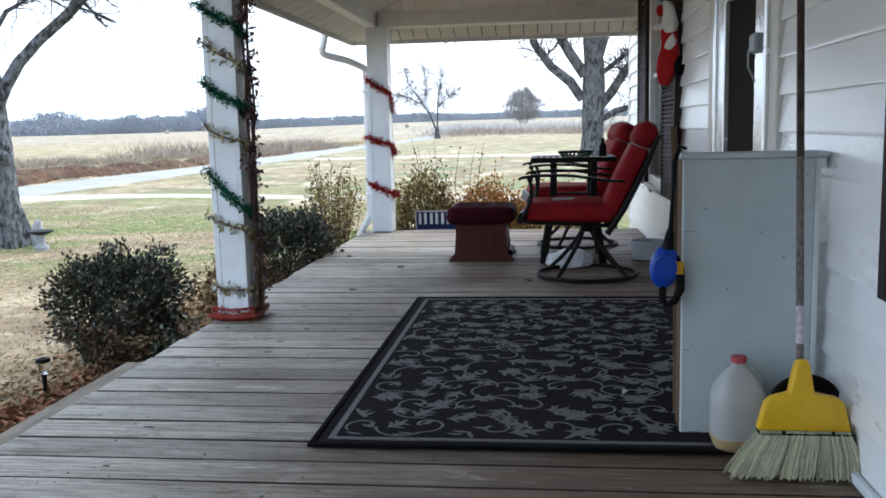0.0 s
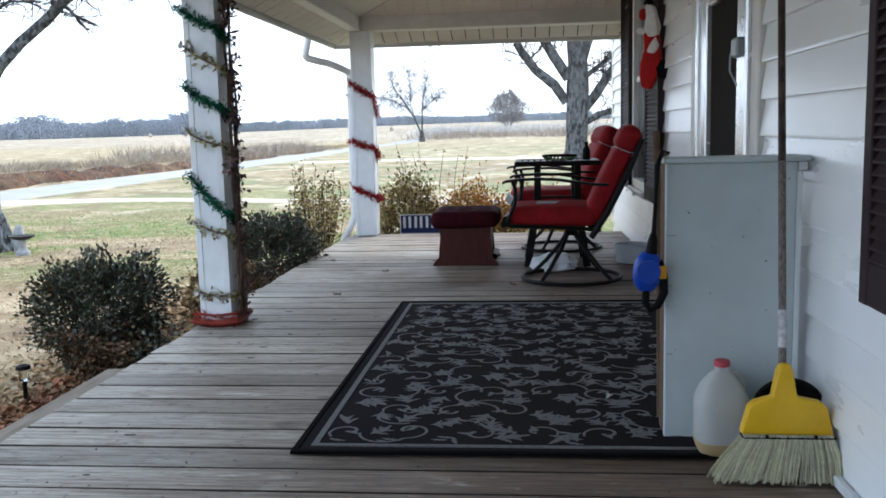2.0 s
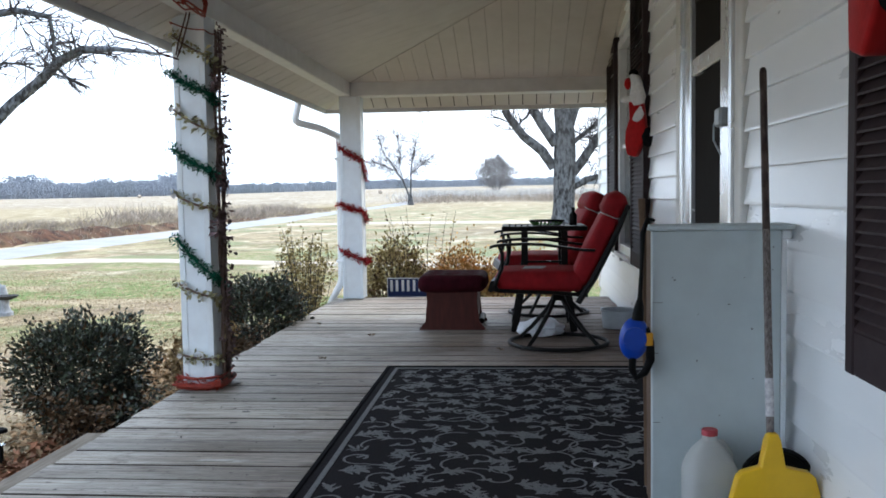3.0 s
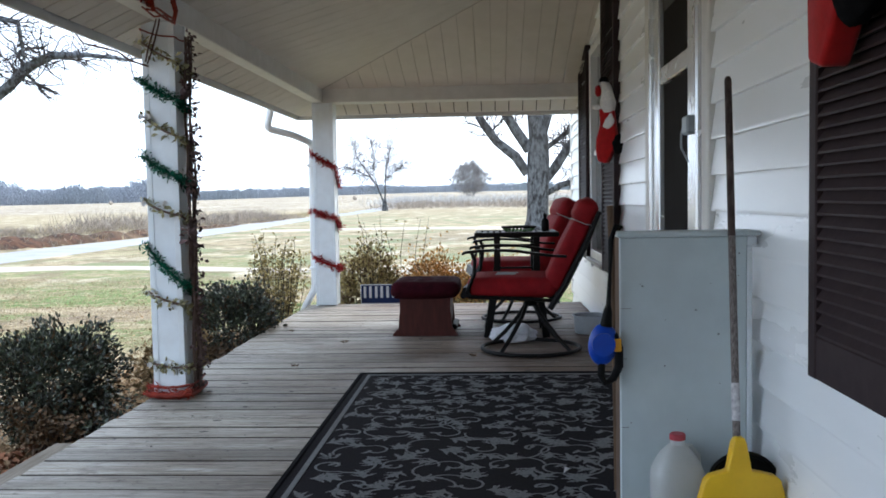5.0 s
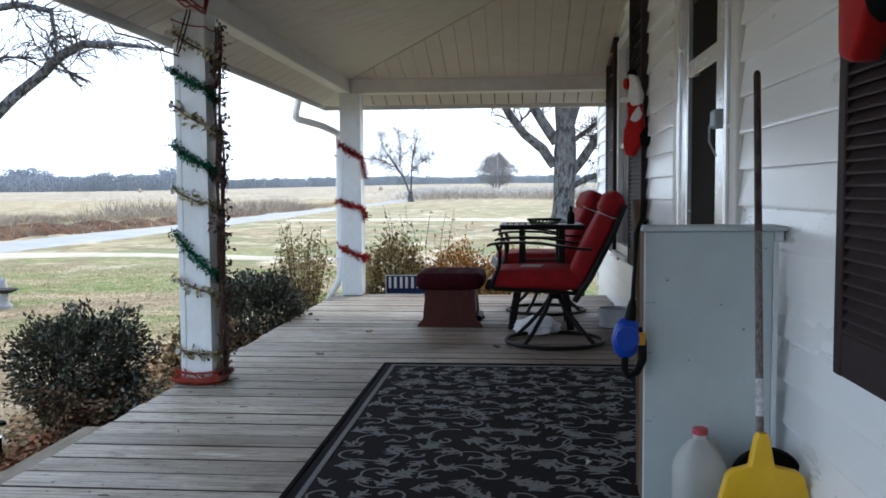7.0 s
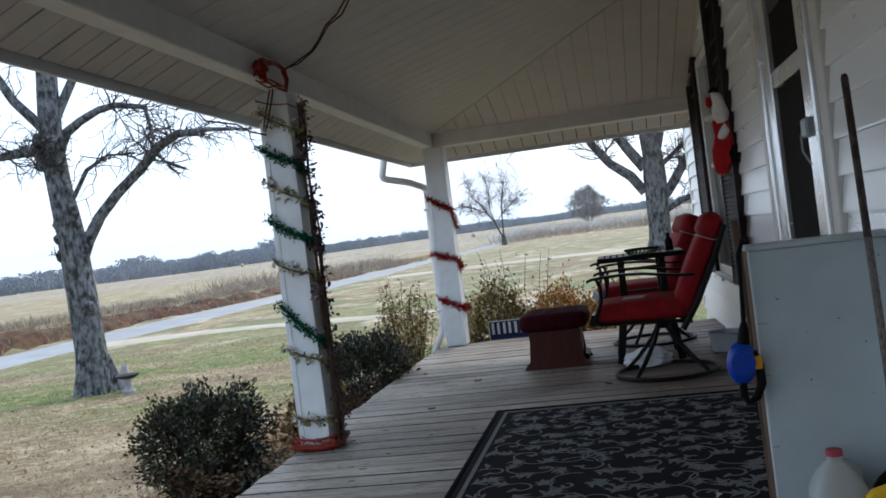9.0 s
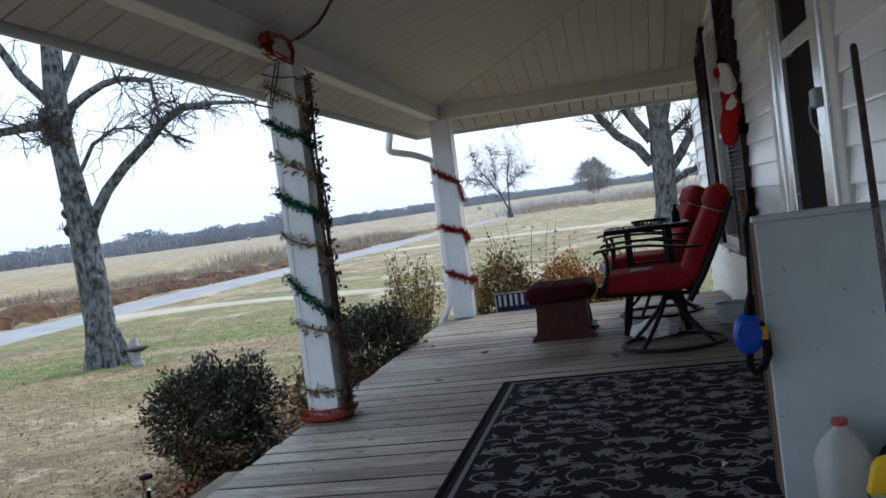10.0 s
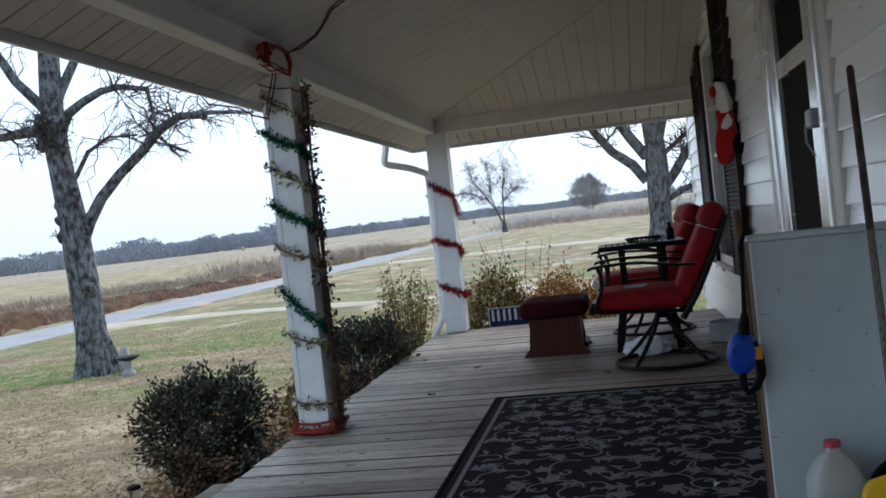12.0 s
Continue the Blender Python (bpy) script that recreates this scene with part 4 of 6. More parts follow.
solid("roof", roof, M_ROOF, "dark grey shingle porch roof", "roof", kind="structure")


def beam(name, x0, x1, y0, y1, label):
    b = thing(name, label, "beam", kind="structure")
    part("wrap", Shape().box(x0, x1, y0, y1, BEAM, BEAMTOP + 0.03, 0.006), M_TRIM, b)
    return b


beam("beam_1", BX0, P1X[1], BACK, P2Y[1], "white wrapped porch beam over the posts")
beam("beam_2", P1X[1] + 0.002, WALL - 0.03, P2Y[0], P2Y[1], "white wrapped porch beam over the far end")
fas = Shape().box(FASX - 0.02, FASX, BACK, FASY + 0.02, EAVE - 0.022, EAVE + 0.15, 0.003).box(FASX, WALL + 0.2, FASY, FASY + 0.02, EAVE - 0.022, EAVE + 0.15, 0.003)
solid("fascia", fas, M_TRIM, "white fascia board along the eaves", "fascia", kind="structure")
gut = thing("rain_gutter", "white metal rain gutter with a downspout at the post", "gutter")
gs = Shape().prism([(FASX - 0.021, EAVE + 0.03), (FASX - 0.09, EAVE + 0.03), (FASX - 0.12, EAVE + 0.09), (FASX - 0.12, EAVE + 0.13), (FASX - 0.115, EAVE + 0.13), (FASX - 0.11, EAVE + 0.09), (FASX - 0.085, EAVE + 0.035), (FASX - 0.021, EAVE + 0.035)], 1, BACK, FASY)
part("trough", gs, M_ALU, gut)


def spout(path, w, d):
    """A rectangular pipe with rounded bends."""
    s = Shape()
    path = [Vector(p) for p in path]
    fine = [path[0]]
    for i in range(1, len(path) - 1):
        a, b, c = path[i - 1], path[i], path[i + 1]
        e1, e2 = b + (a - b).normalized() * 0.05, b + (c - b).normalized() * 0.05
        fine += [e1.lerp(b, u).lerp(b.lerp(e2, u), u) for u in (0, 0.25, 0.5, 0.75, 1)]
    fine.append(path[-1])
    return s.tube(fine, w / 2, 12)


GX = FASX - 0.145
part("downspout", spout([(GX + 0.05, 8.20, EAVE + 0.05), (GX, 8.20, 1.70), (GX + 0.21, 8.36, 1.645), (P2X[0] - 0.03, 8.58, 1.58), (P2X[0] - 0.036, 8.58, 0.16), (P2X[0] - 0.16, 8.60, -0.06), (P2X[0] - 0.22, 8.62, -0.30)], 0.066, 0.05), M_ALU, gut, smooth=True)
for z in (0.35, 1.35):
    part("strap", Shape().box(P2X[0] - 0.074, P2X[0] + 0.004, 8.535, 8.625, z, z + 0.025, 0.003), M_ALU, gut)


def porch_post(name, px, py, label):
    p = thing(name, label, "post")
    x0, x1, y0, y1 = *px, *py
    part("shaft", Shape().box(x0, x1, y0, y1, 0.0, BEAM, 0.008), M_WHITE, p)
    for cx in (x0, x1):
        for cy in (y0, y1):
            ox, oy = (-0.003, 0.028) if cx == x0 else (-0.028, 0.003), (-0.003, 0.028) if cy == y0 else (-0.028, 0.003)
            part("corner_strip", Shape().box(cx + ox[0], cx + ox[1], cy + oy[0], cy + oy[1], 0.001, BEAM - 0.001, 0.002), M_WHITE, p)
    return p


porch_post("porch_post", P1X, P1Y, "white square porch post wrapped with garlands")
porch_post("porch_post", P2X, P2Y, "white square porch post with red tinsel at the corner")

# ---- windows, door, shutters ----


def window(name, y0, y1, z0, z1, label):
    w = thing(name, label, "window", kind="structure")
    t, x = 0.07, WALL - 0.03
    fr = Shape().box(x, WALL + 0.06, y0 - 0.02, y0 + t, z0, z1, 0.004).box(x, WALL + 0.06, y1 - t, y1 + 0.02, z0, z1, 0.004)
    fr.box(x, WALL + 0.06, y0 + t, y1 - t, z1 - t, z1, 0.004).box(x, WALL + 0.06, y0 + t, y1 - t, z0, z0 + t, 0.004)
    part("window_frame", fr, M_ALU, w)
    part("window_sill", Shape().box(x - 0.035, WALL + 0.02, y0 - 0.04, y1 + 0.04, z0 - 0.03, z0, 0.004), M_TRIM, w)
    zm = (z0 + z1) / 2
    part("meeting_rail", Shape().box(WALL - 0.005, WALL + 0.04, y0 + t, y1 - t, zm - 0.02, zm + 0.02, 0.003), M_ALU, w)
    for a, b, dx in ((z0 + t, zm - 0.02, 0.0), (zm + 0.02, z1 - t, 0.02)):
        pane = part("pane", Shape().box(WALL + 0.012 + dx, WALL + 0.016 + dx, y0 + t, y1 - t, a, b), M_GLASS, w)
        pane.visible_shadow = False
    return w


window("window_1", *OPEN[0], "white framed window with dark glass")
window("window_2", *OPEN[2], "white framed window with dark glass")

door = thing("door_1", "white metal storm door with two dark glass panes, closed", "door", kind="structure")
dy0, dy1, dz0, dz1 = OPEN[1]
fx = WALL - 0.035
cas = Shape().box(fx, WALL + 0.10, dy0 - 0.13, dy0 - 0.02, 0.0, dz1 + 0.1, 0.006).box(fx, WALL + 0.10, dy1 + 0.02, dy1 + 0.24, 0.0, dz1 + 0.1, 0.006).box(fx, WALL + 0.10, dy0 - 0.02, dy1 + 0.02, dz1 + 0.01, dz1 + 0.1, 0.006)
part("casing", cas, M_TRIM, door)
for yy in (dy0 - 0.02, dy1 - 0.02):
    part("jamb", Shape().box(fx - 0.02, WALL + 0.03, yy, yy + 0.04, 0.02, dz1 + 0.008, 0.008), M_MILL, door)
leafd = part("door_leaf", Shape().box(fx - 0.005, WALL + 0.02, dy0 + 0.022, dy0 + 0.20, 0.05, dz1, 0.006).box(fx - 0.005, WALL + 0.02, dy1 - 0.18, dy1 - 0.022, 0.05, dz1, 0.006)
             .box(fx - 0.003, WALL + 0.018, dy0 + 0.20, dy1 - 0.18, 1.55, 1.63, 0.006).box(fx - 0.003, WALL + 0.018, dy0 + 0.20, dy1 - 0.18, 0.05, 0.45, 0.006).box(fx - 0.003, WALL + 0.018, dy0 + 0.20, dy1 - 0.18, dz1 - 0.06, dz1, 0.006), M_MILL, door)
for a, b in ((0.45, 1.55), (1.63, dz1 - 0.06)):
    pane = part("pane", Shape().box(WALL - 0.014, WALL - 0.010, dy0 + 0.20, dy1 - 0.18, a, b), M_SCREEN, door)
    pane.visible_shadow = False
# before the opaque pane; the dimness behind glass is put into its colour
part("curtain", Shape().box(WALL - 0.0185, WALL - 0.0155, dy1 - 0.46, dy1 - 0.185, 1.90, dz1 - 0.065), M_CURTAIN, door, "pale curtain set before the upper pane, coloured dim")
latch = part("latch", Shape().box(fx - 0.045, fx - 0.005, dy0 + 0.03, dy0 + 0.125, 1.26, 1.335, 0.008), M_STEEL, door, "grey metal latch with a curved pull")
part("pull", Shape().tube([(fx - 0.03, dy0 + 0.125, 1.31), (fx - 0.042, dy0 + 0.145, 1.27), (fx - 0.042, dy0 + 0.145, 1.21), (fx - 0.02, dy0 + 0.115, 1.15)], 0.0045, 8), M_STEEL, latch, smooth=True)
part("inner_door", Shape().box(WALL + 0.09, WALL + 0.13, dy0, dy1, 0.06, dz1, 0.004), M_INNER, door, "dark inner door behind the glass")


def shutter(y0, y1, z0, z1):
    s = thing("shutter", "dark brown louvred shutter on the white siding", "shutter", "window shutters")
    x0, x1 = WALL - 0.058, WALL - 0.012
    st = 0.05
    for a, b in ((y0, y0 + st), (y1 - st, y1)):
        part("stile", Shape().box(x0, x1, a, b, z0, z1, 0.004), M_SHUTTER, s)
    for a, b in ((z0, z0 + 0.11), (z1 - 0.08, z1)):
        part("rail", Shape().box(x0 + 0.003, x1, y0 + st, y1 - st, a, b, 0.004), M_SHUTTER, s)
    part("backing", Shape().box(x1 - 0.012, x1 - 0.004, y0 + st, y1 - st, z0 + 0.11, z1 - 0.08), M_SHUTTER, s)
    slat = Shape().prism([(x1 - 0.014, 0.036), (x1 - 0.019, 0.036), (x0 + 0.004, 0.005), (x0 + 0.004, -0.001), (x0 + 0.010, 0.0)], 1, 0, 1).mesh("slat", M_SHUTTER)
    z = z0 + 0.112
    while z < z1 - 0.10:
        ob = new("slat", slat)
        ob.parent = s
        ob.matrix_basis = Matrix.Translation((0, y0 + st, z)) @ Matrix.Diagonal((1, y1 - y0 - 2 * st, 1, 1))
        z += 0.030
    return s


shutter(1.81, 2.325, 0.55, 2.25)
shutter(0.35, 0.87, 0.55, 2.25)
shutter(5.94, 6.62, 0.47, 2.58)
shutter(7.68, 8.34, 0.47, 2.30)

# ---- things on the deck ----
rug = thing("rug", "black flatweave porch rug with grey leaf scrolls", "rug")
RX0, RX1, RY0, RY1 = -0.764, 0.76, 2.667, 5.112
b = bmesh.new()
bmesh.ops.create_grid(b, x_segments=30, y_segments=48, size=0.5)
for p in b.verts:
    p.co = (RX0 + (p.co.x + 0.5) * (RX1 - RX0), RY0 + (p.co.y + 0.5) * (RY1 - RY0), 0.0085 + 0.0015 * noise.noise((p.co.x * 5, p.co.y * 7, 0)))
g = bmesh.ops.extrude_face_region(b, geom=b.faces[:])
for q in g["geom"]:
    if isinstance(q, bmesh.types.BMVert):
        q.co.z = 0.001
part("weave", Shape().take(b), M_RUG, rug, smooth=True)
for x0, x1, y0, y1 in ((RX0, RX1, RY0, RY0 + 0.022), (RX0, RX1, RY1 - 0.022, RY1), (RX0, RX0 + 0.022, RY0 + 0.022, RY1 - 0.022), (RX1 - 0.022, RX1, RY0 + 0.022, RY1 - 0.022)):
    part("binding", Shape().box(x0, x1, y0, y1, 0.002, 0.0125, 0.003), M_BLACKFELT, rug, "black bound edge")
o, w = 0.055, 0.020
for x0, x1, y0, y1 in ((RX0 + o, RX1 - o, RY0 + o, RY0 + o + w), (RX0 + o, RX1 - o, RY1 - o - w, RY1 - o), (RX0 + o, RX0 + o + w, RY0 + o + w, RY1 - o - w), (RX1 - o - w, RX1 - o, RY0 + o + w, RY1 - o - w)):
    part("border_line", Shape().box(x0, x1, y0, y1, 0.006, 0.0112), M_RUG2, rug, "grey border line")
pat = Shape()
PZ = [0.0112]


def ribbon(pts, widths):
    """A flat curved band woven into the rug."""
    vs = []
    for i, p in enumerate(pts):
        a, c = Vector(pts[max(i - 1, 0)]), Vector(pts[min(i + 1, len(pts) - 1)])
        t = (c - a).normalized()
        sd = Vector((-t.y, t.x))
        for k in (-1, 1):
            q = Vector(p) + sd * k * widths[i] / 2
            vs.append((q.x, q.y, PZ[0]))
    if all(RX0 + 0.079 < v[0] < RX1 - 0.079 and RY0 + 0.079 < v[1] < RY1 - 0.079 for v in vs):
        PZ[0] += 0.0000035
        pat.add(vs, [(2 * i, 2 * i + 1, 2 * i + 3, 2 * i + 2) for i in range(len(pts) - 1)])


def frond(x, y, a, ln, bend, wd=0.40):
    """A pointed leaf on a bent rib, its edge cut into forward-pointing teeth."""
    n, teeth, pts, ws = 21, 4, [], []
    for i in range(n):
        u = i / (n - 1)
        pts.append((x, y))
        tooth = 0.38 + 0.62 * ((u * teeth * 1.0001) % 1)
        ws.append(max(0.004, ln * wd * math.sin(math.pi * min(1, 0.06 + 0.94 * u)) ** 0.7 * tooth))
        x, y = x + ln / n * math.cos(a + bend * u), y + ln / n * math.sin(a + bend * u)
    ribbon(pts, ws)


def scroll(cx, cy, a, size, hand, turns=5.8):
    """A thin stem that winds inwards to a small round end."""
    n, pts, wd = 32, [], []
    for i in range(n):
        u = i / (n - 1)
        ang, r = a + hand * turns * u, size * (1 - 0.78 * u)
        pts.append((cx + r * math.cos(ang), cy + r * math.sin(ang)))
        wd.append(0.0085 + 0.006 * u)
    ribbon(pts, wd)


def spray(x, y, a, ln, bend):
    """An acanthus leaf: a middle blade with shorter side blades along its rib."""
    frond(x, y, a, ln, bend, 0.34)
    for u, sp, k in ((0.12, 0.75, 0.52), (0.38, 0.62, 0.46)):
        px, py = x + ln * u * math.cos(a + bend * u * 0.5), y + ln * u * math.sin(a + bend * u * 0.5)
        for sd in (-1, 1):
            frond(px, py, a + bend * u + sd * sp, ln * k, sd * 0.5, 0.40)


rr = random.Random(21)
for j in range(10):
    for i in range(7):
        cx = RX0 + 0.17 + i * 0.212 - (0.10 if j % 2 else 0) + rr.uniform(-0.03, 0.03)
        cy = RY0 + 0.18 + j * 0.232 + rr.uniform(-0.025, 0.025)
        hand = 1 if (i + j) % 2 else -1
        a, size = rr.uniform(0, 6.28), rr.uniform(0.060, 0.080)
        scroll(cx, cy, a, size, hand, rr.uniform(4.4, 5.8))
        frond(cx - 0.012, cy, a + 2.2, 0.06, 0.8 * hand, 0.5)
        for k in range(3):          # leaf sprays that grow outwards from the stem
            ak = a + hand * (0.2 + 1.9 * k) + rr.uniform(-0.3, 0.3)
            rk = size * (1.08 + 0.05 * k)
            spray(cx + rk * math.cos(ak), cy + rk * math.sin(ak), ak - hand * rr.uniform(0.3, 1.1), rr.uniform(0.095, 0.145), hand * rr.uniform(-1.0, 0.5))
        sx, sy = cx + size * math.cos(a), cy + size * math.sin(a)
        st = [(sx, sy)]
        for k in range(9):
            d = a - hand * 1.57 + hand * (0.9 - 0.28 * k)
            sx, sy = sx + 0.024 * math.cos(d), sy + 0.024 * math.sin(d)
            st.append((sx, sy))
        ribbon(st, [0.010] * 10)
part("scroll_pattern", pat, M_RUG2, rug, "grey leaf and scroll pattern")
for lx, ly, k in ((0.27, 3.22, 0.05),):
    solid("curled_leaf", Shape().leaf((lx, ly, 0.014), (0.6, 0.8, 0.1), (0, 0, 1), k, 0.02, 0.6), M_PAPER, "small pale curled leaf lying on the rug", "leaf")
for lx, ly in ((-1.545, 6.76), (-1.05, 6.2), (-0.12, 5.65), (-0.7, 7.4), (-1.2, 5.35)):
    f = Shape()
    for _ in range(2):
        f.leaf((lx + rng.uniform(-0.02, 0.02), ly, 0.006), (rng.uniform(-1, 1), rng.uniform(-1, 1), 0.2), (0, 0, 1), 0.042, 0.03, 0.5)
    solid("fallen_leaf", f, M_BUSHRED, "dry brown leaf lying on the deck boards", "leaf", "leaves on the deck")

# ---- cabinet, broom, jug, leash by the wall ----
cab = thing("cabinet", "tall narrow white-painted wooden cabinet with chipped paint", "cabinet")
CX0, CX1, CY, CH = 0.424, 0.818, 2.843, 0.885
part("front_panel", Shape().box(CX0, CX1, CY, CY + 0.02, 0.004, CH, 0.003), M_CABINET, cab)
part("side_panel", Shape().box(CX0 + 0.002, CX0 + 0.02, CY + 0.021, CY + 0.13, 0.004, CH, 0.002), M_RAWWOOD, cab, "bare brown wooden side panel")
part("side_panel", Shape().box(CX1 - 0.02, CX1 - 0.002, CY + 0.021, CY + 0.13, 0.004, CH, 0.002), M_CABINET, cab)
part("back_panel", Shape().box(CX0 + 0.02, CX1 - 0.02, CY + 0.11, CY + 0.128, 0.004, CH, 0.002), M_CABINET, cab)
part("edge_strip", Shape().box(CX1 + 0.001, CX1 + 0.016, CY - 0.004, CY + 0.03, 0.004, CH - 0.03, 0.003), M_WHITE, cab, "worn white corner strip")
part("top_board", Shape().box(CX0 - 0.008, CX1 + 0.04, CY - 0.012, CY + 0.14, CH + 0.001, CH + 0.017, 0.004), M_CABINET, cab)
part("cleat", Shape().box(CX1 + 0.002, CX1 + 0.034, CY + 0.005, CY + 0.125, CH - 0.03, CH, 0.004), M_WHITE, cab)
crng = random.Random(5)
chips = Shape()
for _ in range(14):
    u, v, r = crng.uniform(CX0 + 0.01, CX1 - 0.02), crng.uniform(0.05, CH - 0.02), crng.uniform(0.0015, 0.004)
    chips.prism([(u + r * crng.uniform(0.5, 1.6) * math.cos(k * 1.05), v + r * crng.uniform(0.4, 1.1) * math.sin(k * 1.05)) for k in range(6)], 1, CY - 0.0006, CY + 0.002)
for z in (0.28, 0.5, 0.66):
    chips.box(CX0 + 0.004, CX0 + crng.uniform(0.02, 0.05), CY - 0.0006, CY + 0.002, z, z + 0.002)
tagged(part("chips", chips, M_SCUFF, cab, "dark chips in the paint"), kind="stuff")

broom = thing("broom", "upright broom with a yellow plastic head leaning on the cabinet", "broom")
b0, b1 = Vector((0.722, 2.600, 0.27)), Vector((0.788, 2.955, 1.392))
hd = (b1 - b0).normalized()
part("handle", Shape().tube([b0.lerp(b1, 0.55), b1 - hd * 0.012, b1], [0.0115, 0.0115, 0.008], 14), M_HANDLE, broom, "worn brown handle", smooth=True)
part("lower_handle", Shape().tube([b0, b0.lerp(b1, 0.55)], 0.0112, 14), M_WORNROD, broom, "grey worn lower handle", smooth=True)
part("label_sleeve", Shape().tube([b0 + hd * 0.09, b0 + hd * 0.20], 0.0123, 14), M_LABEL, broom, "torn white paper label", smooth=True)
BY = 2.565
outline = [(-0.125, 0.115), (0.132, 0.112), (0.112, 0.195), (0.098, 0.208), (0.030, 0.222), (0.017, 0.300), (0.010, 0.318), (-0.012, 0.318), (-0.022, 0.300), (-0.038, 0.222), (-0.088, 0.208), (-0.103, 0.192)]
hs = Shape().prism([(0.728 + px, pz) for px, pz in outline], 1, BY - 0.022, BY + 0.022)
b = bmesh.new()
me = hs.mesh("tmp", M_YELLOW)
b.from_mesh(me)
bmesh.ops.bevel(b, geom=b.edges[:], offset=0.004, segments=2, affect="EDGES", profile=0.5)
lean = Matrix.Translation((0.728, BY, 0.0)) @ Matrix.Rotation(-0.06, 4, "X") @ Matrix.Translation((-0.728, -BY, 0.0))
bh = part("head", Shape().take(b, Matrix.Translation((0, 0.015, 0)) @ lean), M_YELLOW, broom, "flared yellow plastic head", smooth=True)
part("band", Shape().box(0.601, 0.862, BY - 0.022, BY + 0.026, 0.1085, 0.1135, 0.002), M_BLACK, bh)
for dx in (-0.06, 0.075):
    part("rivet", Shape().box(0.728 + dx - 0.004, 0.728 + dx + 0.004, BY - 0.026, BY - 0.018, 0.112, 0.122), M_BLACK, bh)
bri = Shape()
for k in range(1000):
    u = rng.uniform(-1, 1)
    w = rng.uniform(-1, 1)
    x0, y0 = 0.731 + 0.124 * u, BY + 0.018 * w
    x1, y1 = 0.688 + 0.178 * u + rng.gauss(0, 0.007), BY - 0.068 + 0.034 * w + rng.gauss(0, 0.005)
    zt = 0.003 + 0.014 * rng.random() + 0.012 * (1 - u) * 0.2
    bri.tube([(x0, y0, 0.115), ((x0 + x1) / 2 + 0.006 * u + rng.gauss(0, 0.002), (y0 + y1) / 2, 0.062), (x1, y1, zt)], [0.0017, 0.0020, 0.0017], 3, False)
tagged(part("bristles", bri, M_BRISTLE, broom, "pale straw-coloured bristles"), kind="stuff")

pan = thing("dustpan", "black dustpan standing behind the broom", "dustpan")
ps = Shape()
arc = [(0.768 + 0.100 * math.cos(a), 0.150 + 0.088 * math.sin(a)) for a in [math.pi * k / 14 for k in range(15)]] + [(0.66, 0.02), (0.87, 0.02)]
part("blade", ps.prism(arc, 1, 2.70, 2.712), M_BLACK, pan)
part("rim", Shape().tube([(px, 2.70, pz) for px, pz in arc[:15]], 0.008, 8), M_BLACK, pan, smooth=True)
part("grip", Shape().tube([(0.768, 2.715, 0.20), (0.77, 2.74, 0.25)], 0.011, 8), M_BLACK, pan, smooth=True)

jug = thing("plastic_jug", "translucent gallon jug a quarter full of amber liquid", "jug")
JX, JY = 0.580, 2.735


def squircle(w, d, z, n=28, e=3.2):
    out = []
    for k in range(n):
        a = 2 * math.pi * k / n
        c, s2 = math.cos(a), math.sin(a)
        out.append((JX + w * math.copysign(abs(c) ** (2 / e), c), JY + d * math.copysign(abs(s2) ** (2 / e), s2), z))
    return out


def stack(rows, n=28):
    s = Shape()
    vs = [p for r in rows for p in squircle(*r)]
    fs = [(i * n + k, i * n + (k + 1) % n, (i + 1) * n + (k + 1) % n, (i + 1) * n + k) for i in range(len(rows) - 1) for k in range(n)]
    fs += [tuple(range(n - 1, -1, -1)), tuple(range((len(rows) - 1) * n, len(rows) * n))]
    return s.add(vs, fs)


part("jug_body", stack([(0.080, 0.080, 0.048), (0.080, 0.080, 0.155), (0.0775, 0.0775, 0.175), (0.067, 0.067, 0.200), (0.052, 0.052, 0.226), (0.033, 0.033, 0.248), (0.022, 0.022, 0.258), (0.020, 0.020, 0.276)]), M_JUG, jug, smooth=True)
part("jug_base", stack([(0.060, 0.060, 0.003), (0.071, 0.071, 0.010), (0.079, 0.079, 0.03), (0.080, 0.080, 0.0475)]), M_JUICE, jug, "jug bottom tinted by amber liquid", smooth=True)
part("cap", Shape().lathe([(0.021, 0.271), (0.024, 0.273), (0.024, 0.288), (0.021, 0.291)], JX, JY, 20), M_CAP, jug, "faded red screw cap", smooth=True)
part("jug_handle", Shape().tube([(JX + 0.02, JY + 0.02, 0.245), (JX + 0.045, JY + 0.035, 0.238), (JX + 0.070, JY + 0.05, 0.205), (JX + 0.075, JY + 0.055, 0.15), (JX + 0.066, JY + 0.05, 0.11)], 0.011, 10), M_JUG, jug, smooth=True)

